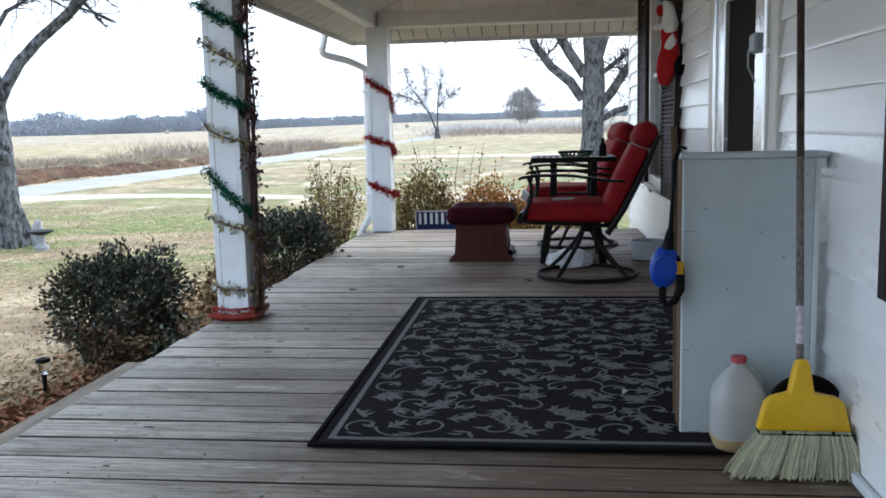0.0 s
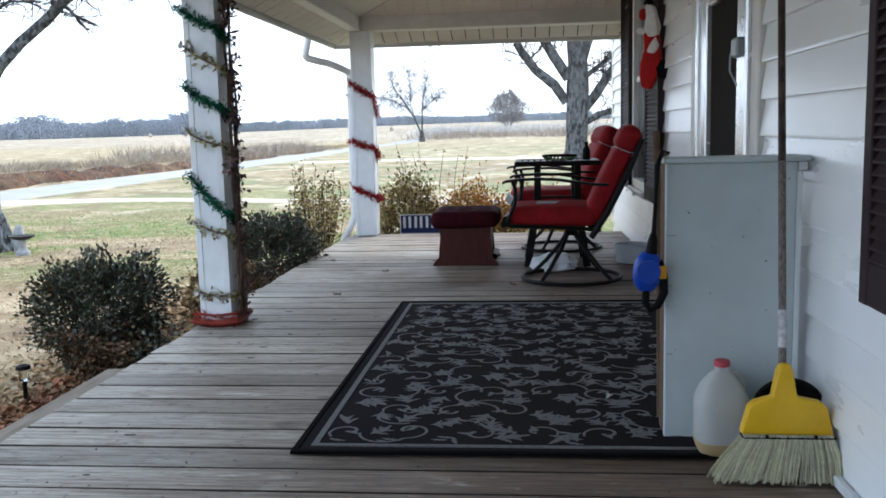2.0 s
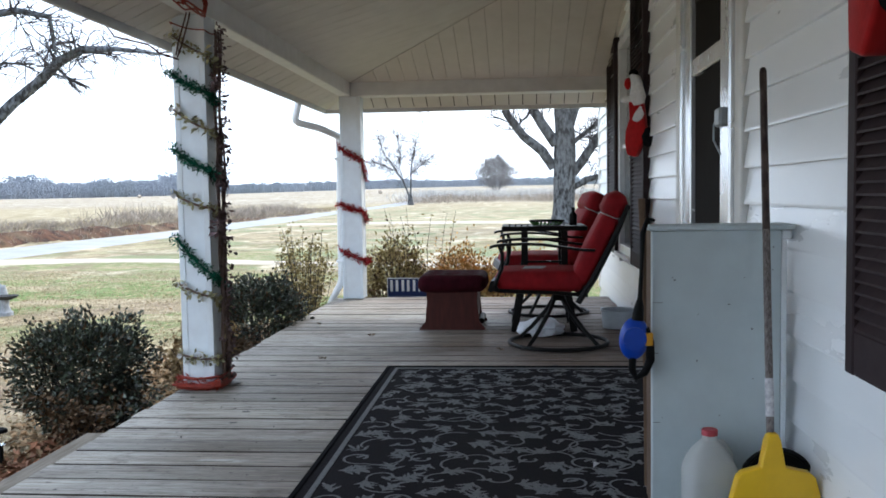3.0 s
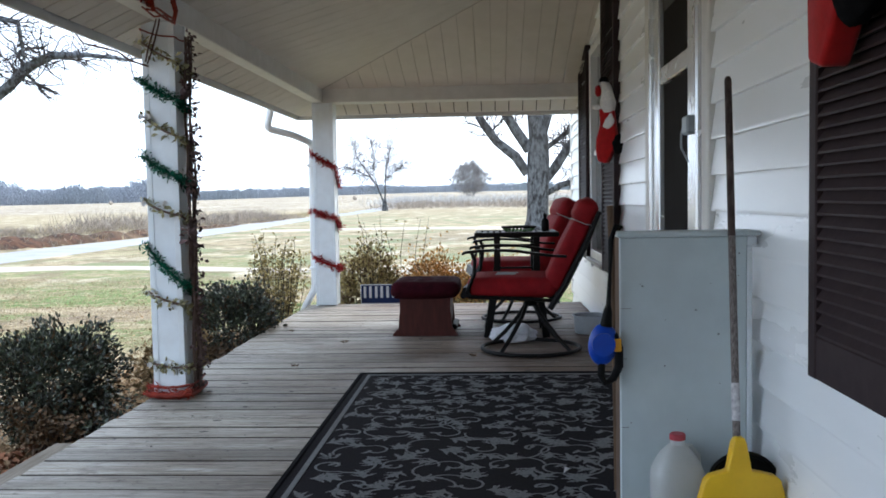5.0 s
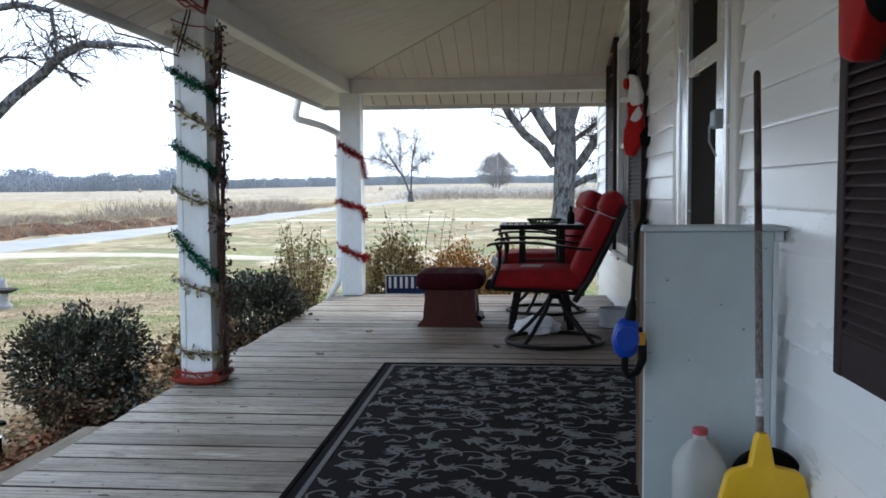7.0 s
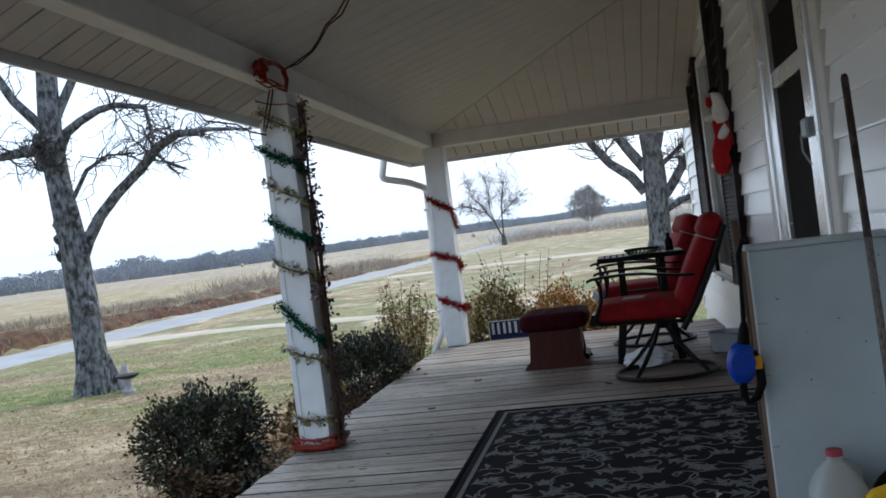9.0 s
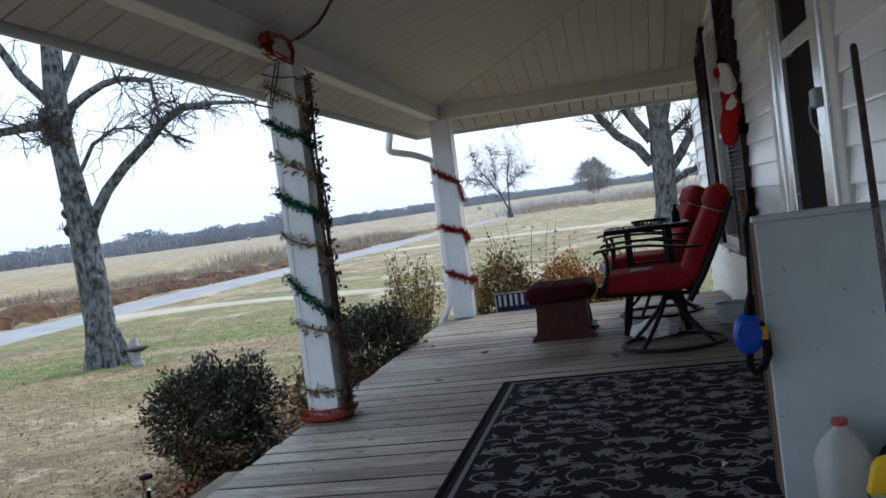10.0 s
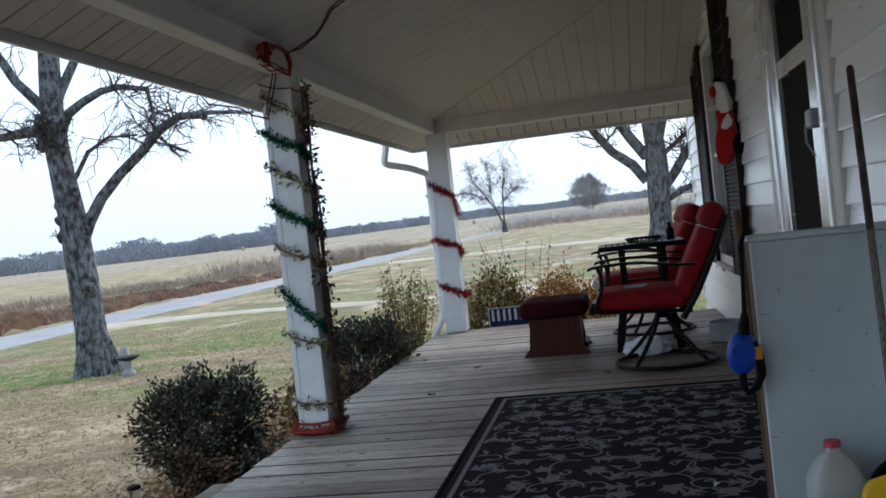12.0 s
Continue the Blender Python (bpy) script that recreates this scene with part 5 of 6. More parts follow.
leash = thing("dog_leash", "blue retractable dog leash hanging from a black strap", "leash")
LX, LY = 0.372, 2.815
b = bmesh.new()
bmesh.ops.create_uvsphere(b, u_segments=24, v_segments=12, radius=1)
rc = part("reel_case", Shape().take(b, pose(LX - 0.006, LY, 0.553) @ Matrix.Rotation(radians(6), 4, "Y") @ Matrix.Diagonal((0.046, 0.024, 0.068, 1))), M_BLUE, leash, smooth=True)
part("case_face", Shape().tube([(LX - 0.006, LY - 0.026, 0.555), (LX - 0.006, LY - 0.018, 0.555)], 0.036, 24), M_BLUE, rc, "round blue side plate", smooth=True)
part("grip", Shape().tube([(LX + 0.026, LY, 0.585), (LX + 0.042, LY, 0.54), (LX + 0.044, LY, 0.485), (LX + 0.026, LY, 0.445), (LX + 0.000, LY, 0.430), (LX - 0.012, LY, 0.455), (LX - 0.010, LY, 0.50)], [0.014, 0.015, 0.014, 0.013, 0.012, 0.012, 0.012], 10), M_BLACK, leash, "black looped grip", smooth=True)
part("badge", Shape().box(LX + 0.026, LX + 0.050, LY - 0.020, LY + 0.016, 0.532, 0.572, 0.003), M_ORANGE, rc, "orange badge")
part("nose", Shape().tube([(LX + 0.004, LY, 0.61), (LX + 0.010, LY, 0.655), (LX + 0.012, LY, 0.675)], [0.020, 0.015, 0.009], 10), M_BLACK, leash, smooth=True)
part("strap", Shape().tube([(LX + 0.012, LY, 0.67), (LX + 0.018, LY + 0.004, 0.78), (LX + 0.022, LY + 0.008, 0.88), (CX0 - 0.012, CY - 0.006, 0.925), (CX0 + 0.01, CY + 0.02, 0.918)], [0.008, 0.006, 0.009, 0.006, 0.005], 8), M_BLACK, leash, smooth=True)
stickt = thing("walking_stick", "thin brown wooden stick standing behind the cabinet edge", "stick")
part("shaft", Shape().tube([(0.436, 3.04, 0.002), (0.428, 3.04, 0.80)], 0.008, 10), M_RAWWOOD, stickt, smooth=True)
part("handle", Shape().tube([(0.428, 3.04, 0.80), (0.420, 3.04, 0.985)], [0.011, 0.012], 10), M_RAWWOOD, stickt, "bare wood handle", smooth=True)


# ---- patio chairs ----


def patio_chair():
    c = thing("patio_chair", "dark metal swivel patio chair with red cushions", "chair", "patio chairs")
    n = 40
    part("base_ring", Shape().tube([(0.325 * math.cos(2 * math.pi * k / n), 0.325 * math.sin(2 * math.pi * k / n), 0.014) for k in range(n + 1)], 0.0135, 10, False), M_BRONZE, c, smooth=True)
    for k in range(4):
        a = math.pi / 4 + k * math.pi / 2 + 0.15
        e = Vector((math.cos(a), math.sin(a), 0))
        part("strut", Shape().tube([e * 0.318 + Vector((0, 0, 0.02)), e * 0.22 + Vector((0, 0, 0.10)), e * 0.10 + Vector((0, 0, 0.22)), e * 0.035 + Vector((0, 0, 0.31))], [0.013, 0.014, 0.014, 0.013], 8), M_BRONZE, c, smooth=True)
    part("swivel_hub", Shape().lathe([(0.045, 0.295), (0.05, 0.305), (0.04, 0.33), (0.03, 0.335), (0.03, 0.355), (0.09, 0.36), (0.09, 0.372)], 0, 0, 18), M_BRONZE, c, smooth=True)
    fr = Shape()
    for y in (-0.27, 0.27):
        fr.tube([(-0.405, y, 0.40), (-0.38, y, 0.385), (0.0, y, 0.37), (0.19, y, 0.355)], 0.013, 8)
    for x, z in ((-0.39, 0.392), (-0.1, 0.372), (0.17, 0.357)):
        fr.tube([(x, -0.27, z), (x, 0.27, z)], 0.011, 8)
    part("seat_frame", fr, M_BRONZE, c, smooth=True)
    part("seat_apron", Shape().prism([(-0.425, 0.445), (-0.405, 0.45), (-0.37, 0.39), (-0.43, 0.375), (-0.445, 0.39)], 1, -0.285, 0.285), M_BRONZE, c)
    cu = Shape().take(rounded(-0.395, 0.165, -0.272, 0.272, 0.378, 0.505, 0.040, 0.016))
    part("seat_cushion", cu, M_RED, c, "thick red seat cushion", smooth=True)
    ang = math.atan2(0.25, 0.52)
    tilt = Matrix.Translation((0.120, 0, 0.455)) @ Matrix.Rotation(ang, 4, "Y")
    part("back_cushion", Shape().take(rounded(-0.035, 0.085, -0.268, 0.268, -0.02, 0.455, 0.036, 0.014), tilt), M_RED, c, "red back cushion", smooth=True)
    hc = part("head_cushion", Shape().take(rounded(-0.045, 0.082, -0.262, 0.262, 0.440, 0.600, 0.045, 0.018), tilt), M_RED, c, "puffy red head roll", smooth=True)
    tie = [tilt @ Vector(p) for p in ((-0.052, -0.24, 0.449), (-0.030, -0.268, 0.447), (0.05, -0.272, 0.45), (0.088, -0.26, 0.465))]
    part("tie", Shape().tube(tie, 0.0025, 6), M_PAIL, hc, "pale tie cord")
    bf = Shape()
    for y in (-0.275, 0.275):
        bf.tube([tilt @ Vector(p) for p in ((0.07, y, -0.13), (0.092, y, 0.05), (0.098, y, 0.35), (0.088, y, 0.56))], [0.020, 0.022, 0.020, 0.014], 8)
    for z in (0.0, 0.2, 0.4, 0.55):
        bf.tube([tilt @ Vector((0.097, -0.275, z)), tilt @ Vector((0.097, 0.275, z))], 0.009, 8)
    part("back_frame", bf, M_BRONZE, c, smooth=True)
    for y in (-0.30, 0.30):
        arm = Shape()
        pts = [(-0.425, 0.672), (-0.40, 0.682), (-0.33, 0.690), (-0.20, 0.694), (-0.08, 0.688), (0.05, 0.668), (0.14, 0.655), (0.235, 0.65)]
        vs = []
        for px, pz in pts:
            w = 0.026 if px < 0.1 else 0.018
            vs += [(px, y - w, pz), (px, y + w, pz), (px, y + w, pz - 0.017), (px, y - w, pz - 0.017)]
        fs = [(4 * i + k, 4 * i + (k + 1) % 4, 4 * i + 4 + (k + 1) % 4, 4 * i + 4 + k) for i in range(len(pts) - 1) for k in range(4)] + [(3, 2, 1, 0), (28, 29, 30, 31)]
        arm.add(vs, fs)
        part("armrest", arm, M_BRONZE, c, smooth=True)
        part("arm_post", Shape().tube([(-0.365, y, 0.676), (-0.345, y, 0.62), (-0.35, y, 0.53), (-0.385, y, 0.45), (-0.40, y * 0.93, 0.41)], 0.0125, 8), M_BRONZE, c, smooth=True)
    return c


chair = patio_chair()
chair.matrix_basis = pose(0.265, 5.925, 0, 0, 0, -3)
c2 = copy_thing(chair, pose(0.25, 7.45, 0, 0, 0, 6))
tagged(c2, "dark metal swivel patio chair with red cushions, beyond the table")

tab = thing("side_table", "dark slatted metal patio side table between the chairs", "table")
TX0, TX1, TY0, TY1, TZ = -0.115, 0.50, 6.42, 6.95, 0.765
fr = Shape()
for y in (TY0, TY1 - 0.05):
    fr.box(TX0, TX1, y, y + 0.05, TZ - 0.035, TZ, 0.008)
for x in (TX0, TX1 - 0.05):
    fr.box(x, x + 0.05, TY0 + 0.05, TY1 - 0.05, TZ - 0.035, TZ, 0.008)
part("top_frame", fr, M_BRONZE, tab)
slatm = Shape().box(0, 0.036, TY0 + 0.045, TY1 - 0.045, TZ - 0.02, TZ - 0.004, 0.003).mesh("slat", M_BRONZE)
for k in range(11):
    o = new("slat", slatm)
    o.parent = tab
    o.location = (TX0 + 0.058 + k * 0.046, 0, 0)
for sx, fx0, y in ((0.05, -0.03, TY0 + 0.03), (0.335, 0.40, TY0 + 0.03), (0.05, -0.03, TY1 - 0.03), (0.335, 0.40, TY1 - 0.03)):
    part("leg", Shape().tube([(sx, y, TZ - 0.03), (sx, y, 0.50), (sx + (fx0 - sx) * 0.35, y, 0.30), (fx0, y, 0.0)], [0.032, 0.034, 0.034, 0.036], 4), M_BRONZE, tab)
part("stretcher", Shape().box(0.06, 0.33, TY0 + 0.02, TY0 + 0.04, 0.66, 0.68), M_BRONZE, tab)
part("stretcher", Shape().box(0.06, 0.33, TY0 + 0.02, TY0 + 0.04, 0.50, 0.515), M_BRONZE, tab)
tray = thing("woven_tray", "low green woven tray lying on the side table", "tray")
part("rim", Shape().tube([(0.215 + 0.125 * math.cos(k * math.pi / 14), 6.62 + 0.11 * math.sin(k * math.pi / 14), TZ + 0.034) for k in range(29)], 0.007, 8, False), M_BLACK, tray, smooth=True)
part("base", Shape().lathe([(0.085, TZ + 0.001), (0.09, TZ + 0.006), (0.02, TZ + 0.007)], 0.215, 6.62, 24, 1.1, 1.0), M_TRAYG, tray)
for k in range(24):
    a = 2 * math.pi * k / 24
    part("rib", Shape().tube([(0.215 + 0.095 * math.cos(a), 6.62 + 0.088 * math.sin(a), TZ + 0.004), (0.215 + 0.124 * math.cos(a + 0.16), 6.62 + 0.109 * math.sin(a + 0.16), TZ + 0.033)], 0.006, 5), M_TRAYG, tray)
bot = thing("bottle", "small dark bottle standing on the side table", "bottle")
part("bottle_body", Shape().lathe([(0.024, TZ + 0.001), (0.028, TZ + 0.006), (0.028, TZ + 0.075), (0.012, TZ + 0.10), (0.012, TZ + 0.118)], 0.405, 6.55, 16), M_BLACK, bot, smooth=True)
part("bottle_cap", Shape().lathe([(0.014, TZ + 0.112), (0.014, TZ + 0.130)], 0.405, 6.55, 14), M_BLACK, bot, smooth=True)
paper = Shape()
paper.add([(0.03, 5.80, 0.516), (0.16, 5.79, 0.517), (0.19, 5.92, 0.522), (0.05, 5.94, 0.52), (0.03, 5.80, 0.512), (0.16, 5.79, 0.513), (0.19, 5.92, 0.518), (0.05, 5.94, 0.516)], [(0, 1, 2, 3), (7, 6, 5, 4), (0, 4, 5, 1), (1, 5, 6, 2), (2, 6, 7, 3), (3, 7, 4, 0)])
solid("folded_cloth", paper, M_STONE, "small pale folded cloth lying on a chair seat", "cloth")

ott = thing("ottoman", "glider ottoman with a tufted maroon cushion and wooden base", "ottoman")
OX, OY = -0.490, 6.78
prof = [(-0.243, 0.0), (-0.243, 0.012), (-0.215, 0.045), (-0.200, 0.06), (-0.192, 0.16), (-0.186, 0.20), (-0.190, 0.281)]
for y, nm in ((6.535, "front_panel"), (6.99, "back_panel")):
    pts = [(OX + a, z) for a, z in prof] + [(OX - a, z) for a, z in prof[::-1]]
    part(nm, Shape().prism(pts, 1, y, y + 0.022), M_MAHOG, ott, "reddish-brown panel with flared feet")
for sx in (-0.186, 0.168):
    part("side_panel", Shape().box(OX + sx, OX + sx + 0.018, 6.558, 6.989, 0.07, 0.280, 0.003), M_MAHOG, ott)
part("glide_arm", Shape().box(OX + 0.19, OX + 0.235, 6.60, 6.95, 0.035, 0.075, 0.012), M_BLACK, ott)
cb = rounded(OX - 0.25, OX + 0.25, 6.50, 7.05, 0.281, 0.392, 0.045, 0.014)
tufts = [(OX + dx, 6.775 + dy) for dx in (-0.15, 0.0, 0.15) for dy in (-0.16, 0.0, 0.16)]
for p in cb.verts:
    if p.co.z > 0.36:
        d = min(math.hypot(p.co.x - tx, p.co.y - ty) for tx, ty in tufts)
        p.co.z += 0.012 - 0.036 * math.exp(-(d / 0.035) ** 2)
oc = part("cushion", Shape().take(cb), M_MAROON, ott, "button-tufted maroon cushion", smooth=True)
for tx, ty in tufts:
    part("button", Shape().lathe([(0.012, 0.372), (0.012, 0.382), (0.006, 0.387)], tx, ty, 10), M_MAROON, oc, smooth=True)

tub = thing("plastic_tub", "low pale grey tub standing on the deck by the wall", "tub")
part("tub_wall", Shape().lathe([(0.105, 0.002), (0.112, 0.006), (0.122, 0.125), (0.128, 0.127), (0.128, 0.137), (0.118, 0.137), (0.110, 0.02), (0.02, 0.018)], 0.735, 6.62, 28, 1.0, 1.0), M_PAIL, tub, smooth=True)
part("rim", Shape().tube([(0.735 + 0.126 * math.cos(k * math.pi / 14), 6.62 + 0.126 * math.sin(k * math.pi / 14), 0.134) for k in range(29)], 0.006, 6, False), M_PAIL, tub, smooth=True)
b = bmesh.new()
bmesh.ops.create_icosphere(b, subdivisions=4, radius=1)
for p in b.verts:
    k = 1 + 0.28 * noise.noise(p.co * 2.2) + 0.12 * noise.noise(p.co * 6)
    p.co = Vector((0.155 + 0.155 * p.co.x * k, 6.28 + 0.12 * p.co.y * k, max(0.002, 0.045 + 0.075 * p.co.z * k)))
solid("plastic_bag", Shape().take(b), M_BAG, "crumpled white plastic bag lying under the chair", "bag", smooth=True)

# sign at the deck's far end, its print drawn as plain bars
sg = thing("yard_sign", "small navy blue sign with bold white print", "sign")
SX, SY, SZ = -1.325, 8.86, -0.03
part("board", Shape().box(SX, SX + 0.62, SY, SY + 0.012, SZ, SZ + 0.195, 0.002), M_NAVY, sg)
for x0, x1, z0, z1 in ((0, 0.62, 0.187, 0.195), (0, 0.62, 0, 0.006), (0, 0.006, 0.006, 0.187), (0.614, 0.62, 0.006, 0.187)):
    part("border", Shape().box(SX + x0, SX + x1, SY - 0.003, SY - 0.001, SZ + z0, SZ + z1), M_SIGNW, sg)
for x0, w, z0, h in [(0.03 + 0.115 * (k // 2) + 0.055 * (k % 2), 0.026, 0.06, 0.115) for k in range(10)]:
    part("print_bar", Shape().box(SX + x0, SX + x0 + w, SY - 0.003, SY - 0.001, SZ + z0, SZ + z0 + h), M_SIGNW, sg)
for x in (0.12, 0.5):
    part("stake", Shape().box(SX + x, SX + x + 0.008, SY + 0.013, SY + 0.021, GROUND - 0.1, SZ + 0.15), M_STEEL, sg)


# ---- festive things ----
def stocking(x, y, top, h, turn, label):
    """A felt stocking of plain padded shapes; turn: degrees by which it is swung out from the shutter."""
    t = thing("holiday_stocking", label, "decoration", "holiday stockings")
    sc = h / 0.56
    m = pose(x, y, top, 0, 0, -90 + turn) @ Matrix.Diagonal((sc, sc, sc, 1))    # local x towards the viewer's right, local y into the shutter

    def pad(name, outline, d0, d1, material, text):
        b = bmesh.new()
        b.from_mesh(Shape().prism(outline, 1, d0, d1).mesh("tmp", material))
        bmesh.ops.bevel(b, geom=b.edges[:], offset=0.012, segments=3, affect="EDGES", profile=0.5)
        for p in b.verts:
            p.co += noise.noise_vector(p.co * 14 + Vector((0, y, 0))) * 0.005
        part(name, Shape().take(b, m), material, t, text, smooth=True)

    def puff(name, c, r, material, text):
        b = bmesh.new()
        bmesh.ops.create_icosphere(b, subdivisions=3, radius=1)
        for p in b.verts:
            p.co *= 1 + 0.14 * noise.noise(p.co * 3)
        part(name, Shape().take(b, m @ Matrix.Translation(c) @ Matrix.Diagonal((*r, 1))), material, t, text, smooth=True)

    pad("felt_leg", [(-0.035, -0.20), (0.055, -0.21), (0.072, -0.32), (0.078, -0.42), (0.05, -0.47), (0.005, -0.545), (-0.045, -0.53), (-0.062, -0.46), (-0.055, -0.38), (-0.028, -0.30)], -0.065, -0.004, M_SATIN, "red felt leg and foot")
    pad("plush_top", [(-0.022, -0.03), (0.018, -0.035), (0.045, -0.09), (0.062, -0.17), (0.052, -0.225), (0.0, -0.228), (-0.028, -0.18), (-0.018, -0.10)], -0.072, -0.002, M_FUR, "white plush upper half")
    puff("plush_tuft", (-0.05, -0.04, -0.185), (0.045, 0.026, 0.022), M_FUR, "white plush tuft")
    pad("plush_cuff", [(-0.008, -0.315), (0.012, -0.275), (0.046, -0.225), (0.068, -0.285), (0.06, -0.312), (0.03, -0.33)], -0.078, -0.03, M_FUR, "white plush cuff")
    puff("red_tip", (-0.052, -0.034, -0.085), (0.022, 0.02, 0.036), M_SATIN, "red felt tip")
    puff("dark_tip", (-0.015, -0.03, -0.02), (0.03, 0.022, 0.022), M_BLACKFELT, "dark tip")
    puff("black_patch", (0.090, -0.040, -0.425), (0.054, 0.034, 0.060), M_BLACKFELT, "dark round patch")
    part("loop", Shape().tube([m @ Vector((0, -0.03, -0.02)), m @ Vector((0.02, -0.015, 0.02)), m @ Vector((0.03, 0.004, 0.045))], 0.004, 6), M_CORD, t)
    return t


stocking(WALL - 0.085, 5.99, 1.80, 0.585, 58, "red and white felt stocking hanging on a shutter")
stocking(WALL - 0.062, 2.04, 1.93, 0.66, 4, "red felt stocking hanging on the near shutter")


def around(px, py, zs, grow_by=0.014):
    """Points winding round a square post, from (side, u, z) turns; one row of z a quarter turn."""
    x0, x1, y0, y1 = px[0] - grow_by, px[1] + grow_by, py[0] - grow_by, py[1] + grow_by
    corners = [(x0, y0), (x1, y0), (x1, y1), (x0, y1)]
    pts, q = [], 0
    for i in range(len(zs) - 1):
        a, b = Vector(corners[i % 4]), Vector(corners[(i + 1) % 4])
        for k in range(10):
            u = k / 10
            p = a.lerp(b, u)
            z = zs[i] + (zs[i + 1] - zs[i]) * u - 0.012 * math.sin(math.pi * u)
            pts.append(Vector((p.x, p.y, z)))
    return pts


def tinsel(s, pts, per, length, width, r):
    for p in pts:
        for _ in range(per):
            d = Vector((rng.gauss(0, 1), rng.gauss(0, 1), rng.gauss(0, 1)))
            s.leaf(p + Vector((rng.gauss(0, r), rng.gauss(0, r), rng.gauss(0, r))), d, (rng.uniform(-1, 1), rng.uniform(-1, 1), rng.uniform(-1, 1)), length * rng.uniform(0.6, 1.2), width)


def garland(name, label, px, py, turns, core_m, leaf_m, per, length, width, r):
    g = thing(name, label, "garland", "post garlands")
    fuzz = Shape()
    for zs in turns:
        pts = around(px, py, zs)
        part("strand", Shape().tube(pts, 0.006, 5), core_m, g)
        tinsel(fuzz, pts, per, length, width, r)
    tagged(part("fringe", fuzz, leaf_m, g), kind="stuff")
    return g


green_rows = [(1.655, 1.55, 1.50), (1.265, 1.15, 1.10), (0.80, 0.60, 0.55)]
garland("tinsel_garland", "shiny green tinsel garland wound round the post", P1X, P1Y, green_rows, M_GREENT, M_GREENT, 30, 0.030, 0.009, 0.012)
gold_rows = [(1.86, 1.74, 1.70), (1.475, 1.36, 1.32), (1.03, 0.955, 0.93), (0.565, 0.49, 0.40), (0.19, 0.165, 0.15)]
lg = garland("leaf_garland", "pale gold leaf garland with white blooms wound round the post", P1X, P1Y, gold_rows, M_VINE, M_GOLDT, 5, 0.038, 0.019, 0.013)
for zs in gold_rows:
    for cx in (P1X[0] - 0.012, P1X[0] + 0.02 + 0.1 * rng.random()):
        f = Shape()
        for k in range(7):
            f.leaf((cx, P1Y[0] - 0.02, zs[0] - 0.01), (math.cos(k * 0.9), -0.5, math.sin(k * 0.9)), (0, -1, 0), 0.020, 0.013)
        part("blossom", f, M_FUR, lg, "small white blossom")
garland("tinsel_garland", "red tinsel garland wound round the corner post", P2X, P2Y, [(1.475, 1.34, 1.15), (0.925, 0.85, 0.74), (0.48, 0.38, 0.36)], M_REDT, M_REDT, 26, 0.042, 0.011, 0.014)
red = thing("tinsel_garland", "orange-red wire tinsel looped round the post foot", "garland", "post garlands")
for k in range(11):
    z0 = 0.008 + 0.0052 * k
    part("wire_loop", Shape().tube(around(P1X, P1Y, [z0 + rng.uniform(-0.014, 0.022) if z0 > 0.02 else z0 for _ in range(5)], 0.010 + 0.012 * (k % 4)), rng.uniform(0.003, 0.006), 5), M_BOW, red)
tangle = Shape()
for k in range(90):      # frayed wire ends round the foot
    a = rng.uniform(0, 1)
    p = Vector((P1X[0] - 0.02 + (P1X[1] - P1X[0] + 0.07) * a, P1Y[0] - 0.02 - 0.02 * rng.random(), rng.uniform(0.008, 0.07)))
    tangle.leaf(p, (rng.gauss(0, 1), rng.gauss(-0.2, 0.3), rng.gauss(0, 0.25)), (0, -1, 0.4), rng.uniform(0.03, 0.06), 0.007)
tagged(part("frayed_ends", tangle, M_BOW, red), kind="stuff")
vine = thing("dry_vine", "dry brown vine with dull leaves climbing the post side", "vine")
vs_, vl = Shape(), Shape()
for k in range(6):
    x, y = P1X[1] + 0.012 + 0.012 * rng.random(), P1Y[0] + 0.07 + 0.018 * k
    pts = [Vector((x + 0.018 * noise.noise((k * 3, z * 3, 0)) + 0.012, y + 0.03 * noise.noise((k * 5, z * 2.5, 4)), z)) for z in [0.0 + 0.065 * i for i in range(30)]]
    vs_.tube(pts, [0.009 - 0.004 * i / 30 for i in range(30)], 6)
    for p in pts[1:]:
        for _ in range(2):
            vl.leaf(p + Vector((rng.uniform(0, 0.03), rng.gauss(0, 0.02), rng.uniform(-0.03, 0.03))), (rng.uniform(-0.3, 1), rng.uniform(-1, 1), rng.uniform(-1, 0.6)), (rng.uniform(-1, 1), rng.uniform(-1, 1), 0.5), rng.uniform(0.02, 0.045), 0.02)
for p in ((P1X[1] + 0.05, P1Y[0], 1.60), (P1X[1] + 0.06, P1Y[0] + 0.02, 1.12), (P1X[1] + 0.05, P1Y[0], 0.85)):
    for _ in range(26):
        vl.leaf(Vector(p) + Vector((rng.gauss(0, 0.014), rng.gauss(0, 0.01), rng.gauss(0, 0.02))), (rng.gauss(0, 1), rng.gauss(0, 1), rng.gauss(0, 1)), (1, 0, 1), 0.045, 0.03)
tagged(part("stem_growth", vs_, M_VINE, vine), kind="stuff")
tagged(part("foliage", vl, M_VINELEAF, vine), kind="stuff")
bow = thing("ribbon_bow", "orange-red ribbon tied at the post top", "bow")
bs = Shape()
bs.tube(around(P1X, P1Y, [1.915, 1.87, 1.885, 1.915, 1.915], 0.010), 0.0035, 5)
BXI = P1X[1] + 0.016                  # inner face of the beam
